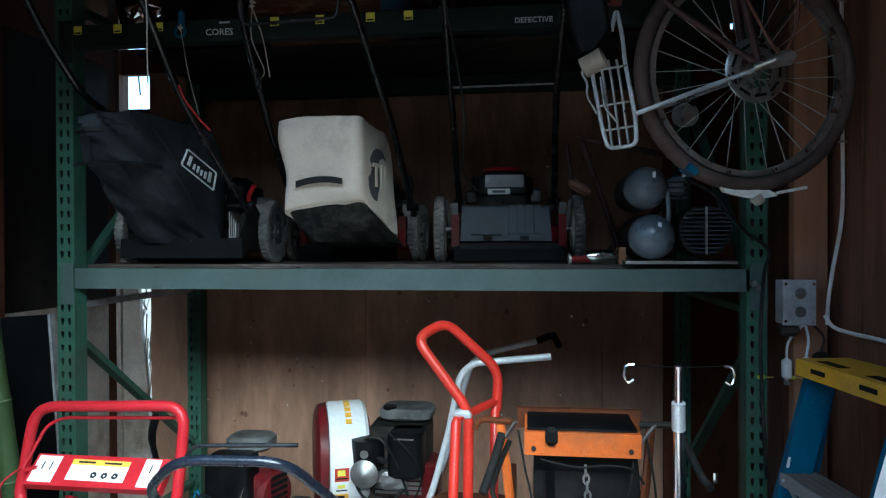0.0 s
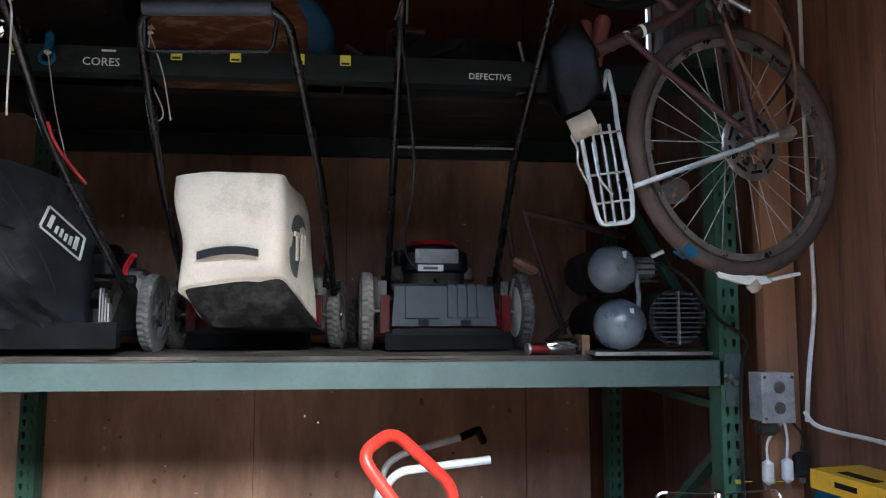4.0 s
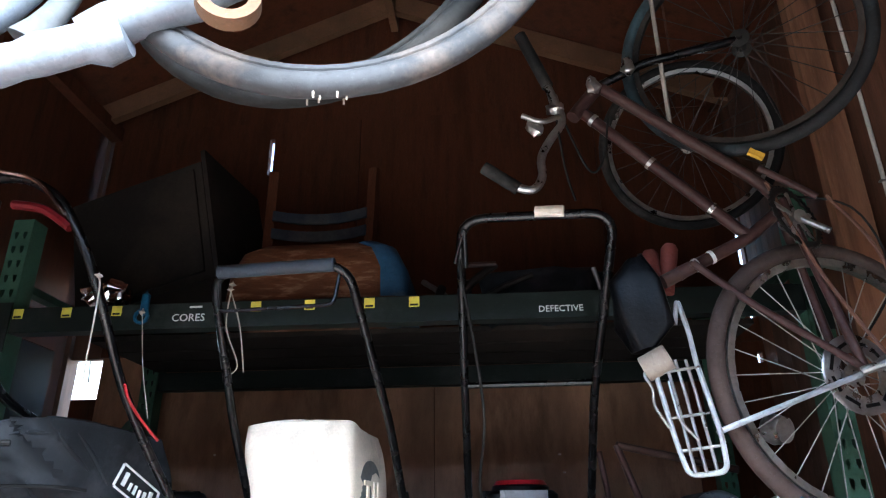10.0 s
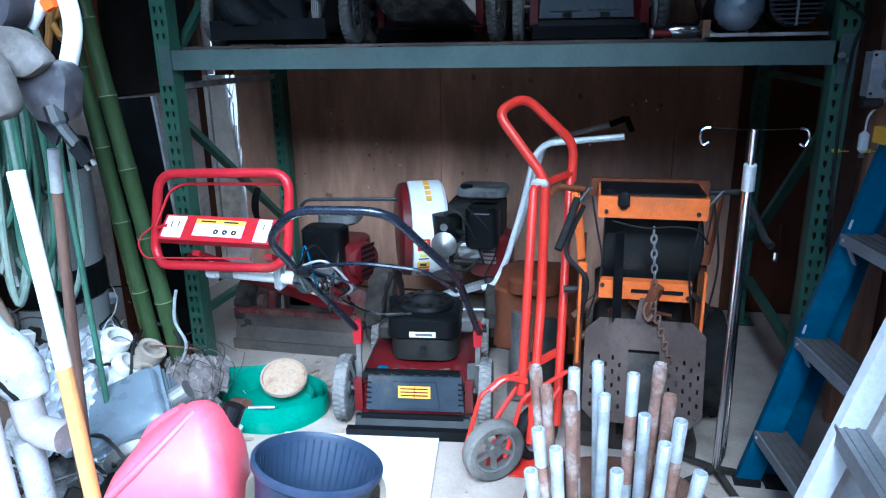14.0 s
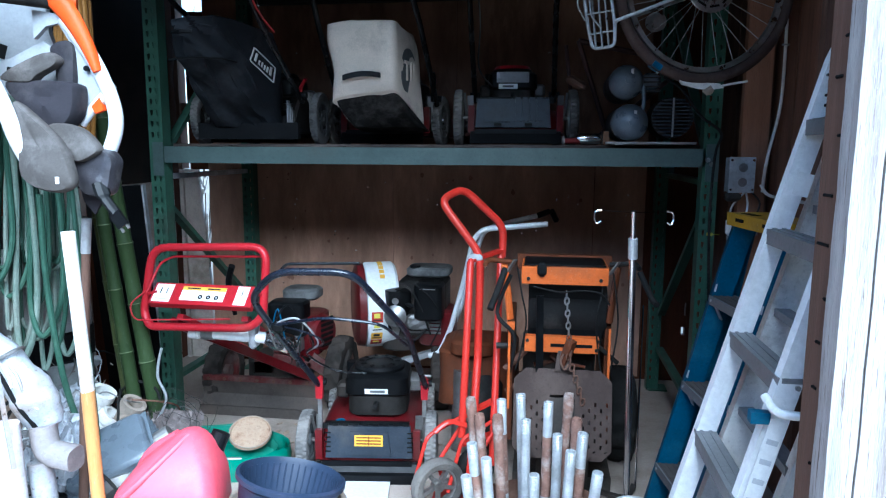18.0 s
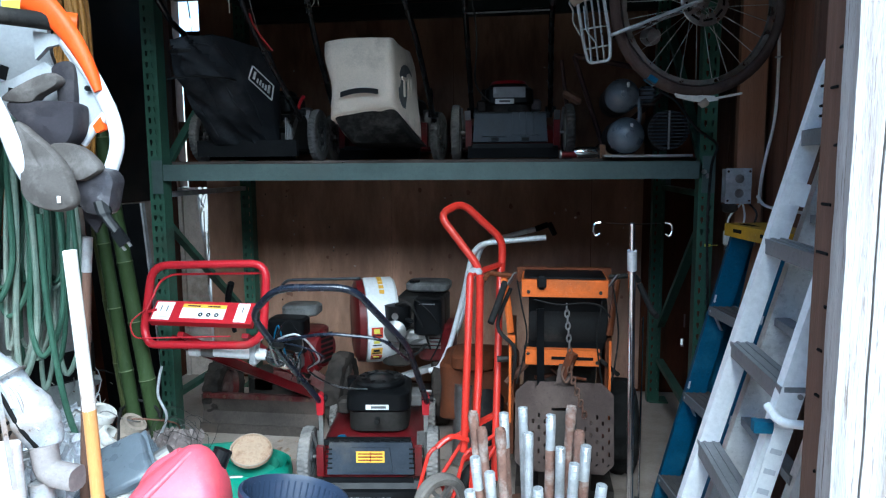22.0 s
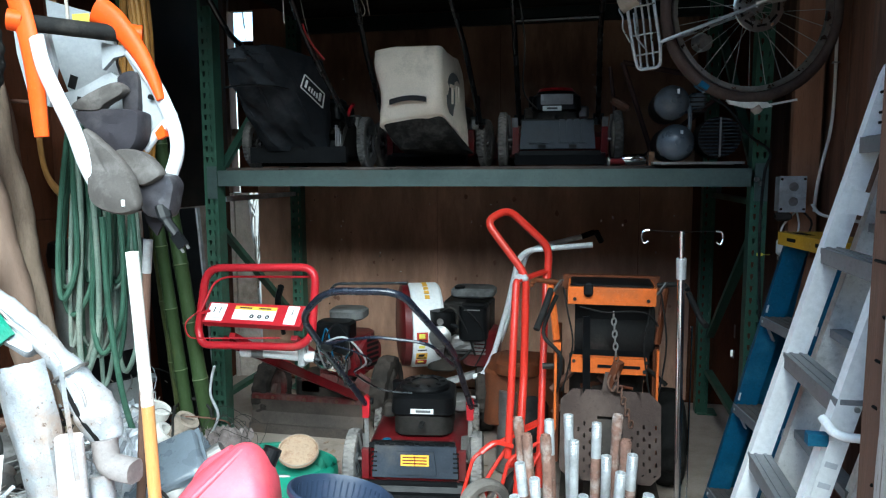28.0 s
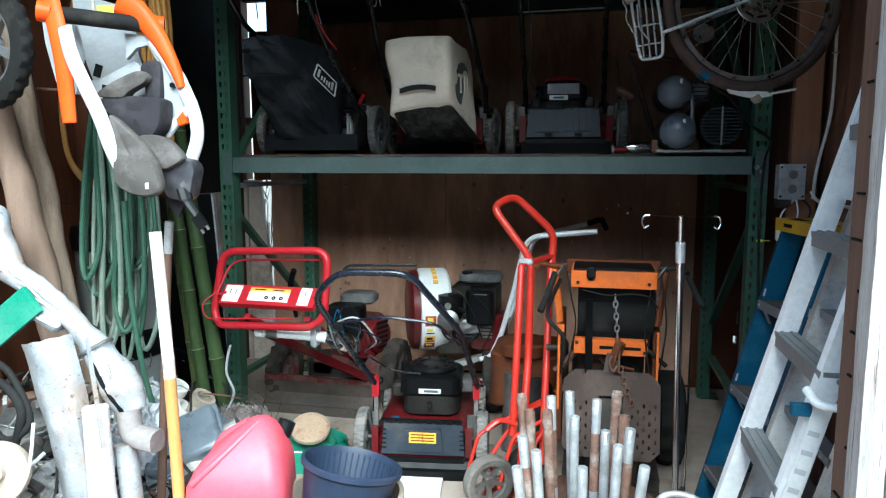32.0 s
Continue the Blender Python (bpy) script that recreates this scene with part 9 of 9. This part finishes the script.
bike_wheel(bike, pose(-0.105, -0.07, 0.905, 6, 0, -24), 0.325, teal_tyre, dark_metal, spoke_dark, tw=0.017)
T_([(0.98, -0.4, 2.48), (1.094, -0.42, 2.384)], 0.009, rust_brown, "crank")
T_([(1.05, -0.4, 2.34), (1.1, -0.43, 2.29)], 0.008, old_chrome, "crank")
ring_at = ik2 @ pose(1.046, -0.39, 2.345, 80, 0, 34)
cr = part("chain_ring", lathe([(0.07, 0), (0.084, 0), (0.087, 0.002), (0.084, 0.004), (0.07, 0.004), (0.07, 0)], 40, m=ring_at), dark_metal, bike, "oily toothed chain ring")
for k in range(36):
    part("tooth", box(0.084, 0.09, -0.003, 0.003, 0.0005, 0.0035), dark_metal, cr, m=ring_at @ Matrix.Rotation(2 * math.pi * k / 36, 4, "Z"))
for k in range(5):
    part("spider_arm", box(0.0, 0.074, -0.006, 0.006, 0.0, 0.004), old_chrome, cr, m=ring_at @ Matrix.Rotation(2 * math.pi * k / 5 + 0.3, 4, "Z"))
part("bottom_bracket", cyl(b_(1.04, -0.34, 2.35), b_(1.05, -0.41, 2.34), 0.017, n=14), old_chrome, bike, smooth=True)
for pts in (((0.99, -0.4, 2.44), (1.06, -0.42, 2.2), (1.12, -0.43, 2.06), (1.16, -0.43, 1.99)), ((1.12, -0.41, 2.39), (1.19, -0.43, 2.25), (1.21, -0.43, 2.1), (1.18, -0.43, 2.0))):
    part("chain", tube(smooth_path([b_(*p) for p in pts]), 0.0045, 6), rust, bike)
for k, p in enumerate(((0.49, -0.39, 2.69), (0.43, -0.41, 2.62), (0.6, -0.37, 2.775), (0.7, -0.37, 2.83))):
    part("brake_clamp", rough(rbox(0, 0, -0.018, 0.018, 0.05, 0.03, 0.01), 0.007, 40, 1), old_chrome, bike, m=ik2 @ pose(*p, 20 * k, 30 * k, 15 * k), smooth=True)
for k in range(3):
    p = Vector((0.95, -0.35, 2.31)).lerp(Vector((0.56, -0.35, 2.71)), (0.2, 0.55, 0.9)[k])
    part("cable_clip", cyl(ik2 @ p, ik2 @ (p + Vector((-0.008, 0, 0.008))), 0.0175, n=12), old_chrome, bike)
part("orange_reflector", box(-0.02, 0.02, -0.006, 0.006, -0.008, 0.008), label_orange, bike, m=ik2 @ pose(0.99, -0.38, 2.53, 0, 30, 0), bevel=0.002)
cr = part("axle_nut", cyl(b_(1.1, -0.42, 1.96), b_(1.15, -0.44, 1.975), 0.01, n=10), old_chrome, bike)
part("derailleur", rough(rbox(0, 0, -0.02, 0.02, 0.07, 0.03, 0.01), 0.006, 40, 1), old_chrome, bike, m=ik2 @ pose(1.17, -0.42, 1.98, 0, -15, 0))
# carrier of chrome wire
cw = lambda pts, r=0.0055: part("carrier_wire", tube(rounded([b_(*p) for p in pts], 0.02), r, 8), old_chrome if r < 0.006 else galv, bike, smooth=True)
cw([(1.1, -0.415, 1.955), (0.78, -0.44, 1.838)], 0.0062)
cw([(1.1, -0.3, 1.955), (0.79, -0.37, 1.842)], 0.005)
cw([(0.72, -0.41, 2.08), (0.735, -0.4, 2.145), (0.752, -0.4, 2.06), (0.757, -0.4, 2.0), (0.786, -0.41, 1.83), (0.788, -0.41, 1.757), (0.712, -0.39, 1.75), (0.694, -0.39, 1.82), (0.668, -0.39, 1.97), (0.68, -0.39, 2.01)], 0.006)
for x0, x1 in ((0.69, 0.722), (0.712, 0.745), (0.735, 0.768)):
    cw([(x0, -0.4, 2.0), (x0 + 0.012, -0.4, 1.93), (x1, -0.405, 1.755)], 0.004)
for z, x0, x1 in ((1.97, 0.67, 0.762), (1.87, 0.686, 0.78), (1.8, 0.7, 0.788)):
    cw([(x0, -0.402, z), (x1, -0.405, z + 0.012)], 0.0035)
cw([(0.69, -0.41, 1.95), (0.7, -0.42, 1.86), (0.735, -0.42, 1.82)], 0.0035)
cw([(0.655, -0.4, 1.985), (0.635, -0.41, 1.965), (0.655, -0.41, 1.935), (0.65, -0.41, 1.9), (0.68, -0.4, 1.85)], 0.0035)
part("tape_roll", lathe([(0.018, -0.032), (0.03, -0.032), (0.03, 0.032), (0.018, 0.032), (0.018, -0.032)], 20, m=ik2 @ pose(0.672, -0.395, 1.995, 20, 65, 0)), bucket_m, bike, smooth=True)
rag = [(-0.11, -0.31), (-0.06, -0.322), (0.0, -0.325), (0.05, -0.33), (0.07, -0.345), (0.02, -0.352), (-0.03, -0.348), (-0.09, -0.335)]
part("white_rag", rough(prism([(x * 1.0 + 0.02, z - 0.005) for x, z in rag], 0.012, m=pose(0, -0.01, 0, 0, 0, 14)), 0.004, 30), white_dull, bike, "white rag tied round the tyre")
part("rag_knot", rough(rbox(0.03, 0.0, -0.375, -0.345, 0.04, 0.025, 0.01), 0.006, 40), bucket_m, bike)
part("rag_tail", bar((0.08, 0.01, -0.342), (0.17, 0.03, -0.325), 0.02, 0.008), white_dull, bike)
part("valve_tape", box(-0.018, 0.018, -0.024, 0.024, -0.01, 0.01), fibreglass, bike, m=pose(-0.17, -0.042, -0.275, 0, 32, 14))
part("saddle", rough(loft([[b_(*p) for p in ring4(c, 0.02)] for c in ([(0.63, -0.4, 2.25), (0.67, -0.42, 2.26), (0.68, -0.3, 2.26), (0.63, -0.3, 2.25)], [(0.59, -0.41, 2.19), (0.7, -0.43, 2.18), (0.71, -0.31, 2.18), (0.6, -0.3, 2.19)],
                                                       [(0.6, -0.4, 2.1), (0.71, -0.42, 2.09), (0.71, -0.32, 2.09), (0.61, -0.31, 2.1)], [(0.63, -0.38, 2.03), (0.68, -0.39, 2.03), (0.68, -0.34, 2.03), (0.64, -0.34, 2.03)])]), 0.02, 16), rubber_dark, bike, "black saddle bag", smooth=True)
pink = material("dull_pink_rubber", (0.34, 0.1, 0.085), 0.7, var=0.2, bump=0.1)
for a, b in (((0.72, -0.27, 2.2), (0.715, -0.28, 2.315)), ((0.745, -0.27, 2.2), (0.77, -0.28, 2.33))):
    part("red_grip", tube([b_(*a), b_(*Vector(a).lerp(Vector(b), 0.9)), b_(*b)], [0.021, 0.022, 0.014], 14), pink, bike, smooth=True)
part("lamp", lathe([(0, 0), (0.03, 0.004), (0.036, 0.02), (0.03, 0.05), (0, 0.055)], 20, m=ik2 @ pose(0.93, -0.28, 1.86, 100, 0, 30)), old_chrome, bike, smooth=True)
part("hook_rope", tube([b_(0.8, -0.34, 2.62), b_(0.8, -0.34, 3.6), b_(0.8, -0.45, 4.0)], 0.006, 6), rope_m, bike)
part("hook_rope", tube([b_(1.0, -0.38, 3.17), b_(1.0, -0.42, 3.6), b_(1.0, -0.47, 3.85)], 0.006, 6), rope_m, bike)

bk2 = thing("spare_bicycle_wheel", "spoked bicycle wheel hanging behind the bicycle", "bicycle wheel", pose(1.0, 0.15, 2.86))
bike_wheel(bk2, pose(0, 0, 0.02, 12, 0, -12), 0.305, rubber_black, old_chrome, spoke_dark, tw=0.016)
part("hook", tube([(0, 0.04, 0.32), (0.0, 0.04, 1.1)], 0.004, 6), rust, bk2)
bk3 = thing("old_bicycle", "stripped dark bicycle standing behind the compressor", "bicycle frame", pose(0.8, 0.45, SHELF))
for a, b, r in (((-0.1, 0.0, 0.5), (0.05, 0.0, 0.05), 0.012), ((-0.02, 0, 0.02), (0.35, 0.05, 0.33), 0.012), ((-0.1, 0, 0.5), (0.3, 0.05, 0.42), 0.013), ((-0.16, 0, 0.48), (-0.1, 0, 0.02), 0.01)):
    part("frame_tube", cyl(a, b, r, n=10), rust_brown, bk3, smooth=True)
part("pedal", rbox(0, 0, 0, 0.04, 0.1, 0.05, 0.01), rust, bk3, m=pose(-0.12, -0.05, 0.28, 0, 30, 0))

# ---- tyres and pushchair hanging near the doorway ----
tyre_grey = material("sunlit_grey_tyre", (0.085, 0.085, 0.09), 0.7, scale=10, var=0.3, stain=(0.3, 0.22, 0.17), stain_amount=0.4, bump=0.2)
for k, (x, y, z, r, rx, rz, mt, tw) in enumerate(((0.1, -1.28, 2.51, 0.335, 6, 4, tyre_grey, 0.018), (0.04, -1.2, 2.55, 0.32, 10, -6, rubber_black, 0.017))):
    tw_ = thing("worn_tyre", ("dusty grey bicycle tyre hanging by the doorway", "black bicycle tyre hanging by the doorway")[k], "tyre", pose(x, y, z, rx, 0, rz), "hanging tyres")
    circ = [Vector((r * math.cos(a), 0, r * math.sin(a))) for a in [2 * math.pi * i / 56 for i in range(56)]]
    part("carcass", tube(circ, tw, 12, closed=True), mt, tw_, smooth=True)
    part("inner_lip", tube([p * 0.94 for p in circ], 0.009, 8, closed=True), mt, tw_, smooth=True)
    part("hanger", tube([(0, 0, r), (0, 0.02, r + 0.5), (0, 0.05, r + 1.62)], 0.005, 6), rope_m, tw_)
    rng = random.Random(k)
    if k == 0:
        for i in range(7):
            a = -math.pi / 2 + rng.uniform(-0.12, 0.12)
            p = Vector((0.35 * math.cos(a), rng.uniform(-0.02, 0.02), 0.352 * math.sin(a)))
            part("straw", rough(box(-0.0012, 0.0012, -0.0012, 0.0012, -0.006, 0.004), 0.001, 60), bucket_m, tw_, m=Matrix.Translation(p))
cloudy = material("cloudy_blue_plastic", (0.2, 0.225, 0.265), 0.4, spec=0.5, scale=14, var=0.35, stain=(0.2, 0.21, 0.23), stain_amount=0.6, stain_scale=8, bump=0.3)
pc = thing("pushchair_frame", "grey-blue plastic pushchair frame hanging from the rafters", "pushchair", pose(-0.2, -1.3, 2.25))
for a, b, r, mt in (((-0.25, -0.02, -0.12), (0.06, 0.0, -0.02), 0.028, cloudy), ((-0.2, 0.0, -0.1), (-0.05, 0.02, 0.2), 0.022, cloudy), ((0.0, 0.0, -0.02), (0.2, 0.02, 0.08), 0.025, cloudy), ((-0.35, 0.0, 0.0), (-0.12, 0.0, 0.14), 0.04, cloudy), ((-0.1, 0.03, 0.0), (0.05, 0.05, 0.3), 0.02, wheel_grey)):
    part("strut", rough(tube([Vector(a).lerp(Vector(b), k / 12) for k in range(13)], [r * (1 + 0.35 * noise.noise(Vector((k * 0.6, r * 90, a[0] * 5)))) for k in range(13)], 16), 0.013, 14), mt, pc, smooth=True)
part("bracket", rough(rbox(-0.2, 0.0, -0.16, -0.08, 0.1, 0.06, 0.02), 0.006, 20, 1), cloudy, pc, smooth=True)
part("wooden_ring", lathe([(0.026, -0.012), (0.04, -0.012), (0.04, 0.012), (0.026, 0.012), (0.026, -0.012)], 24, m=pose(0.2, -0.03, 0.0, 90, 0, 0) @ pose(0, 0, 0, 0, 20, 0)), rafter_m, pc, smooth=True)
part("hanger", tube([(-0.05, 0.02, 0.2), (-0.05, 0.1, 1.0), (-0.05, 0.2, 1.9)], 0.006, 6), rope_m, pc)
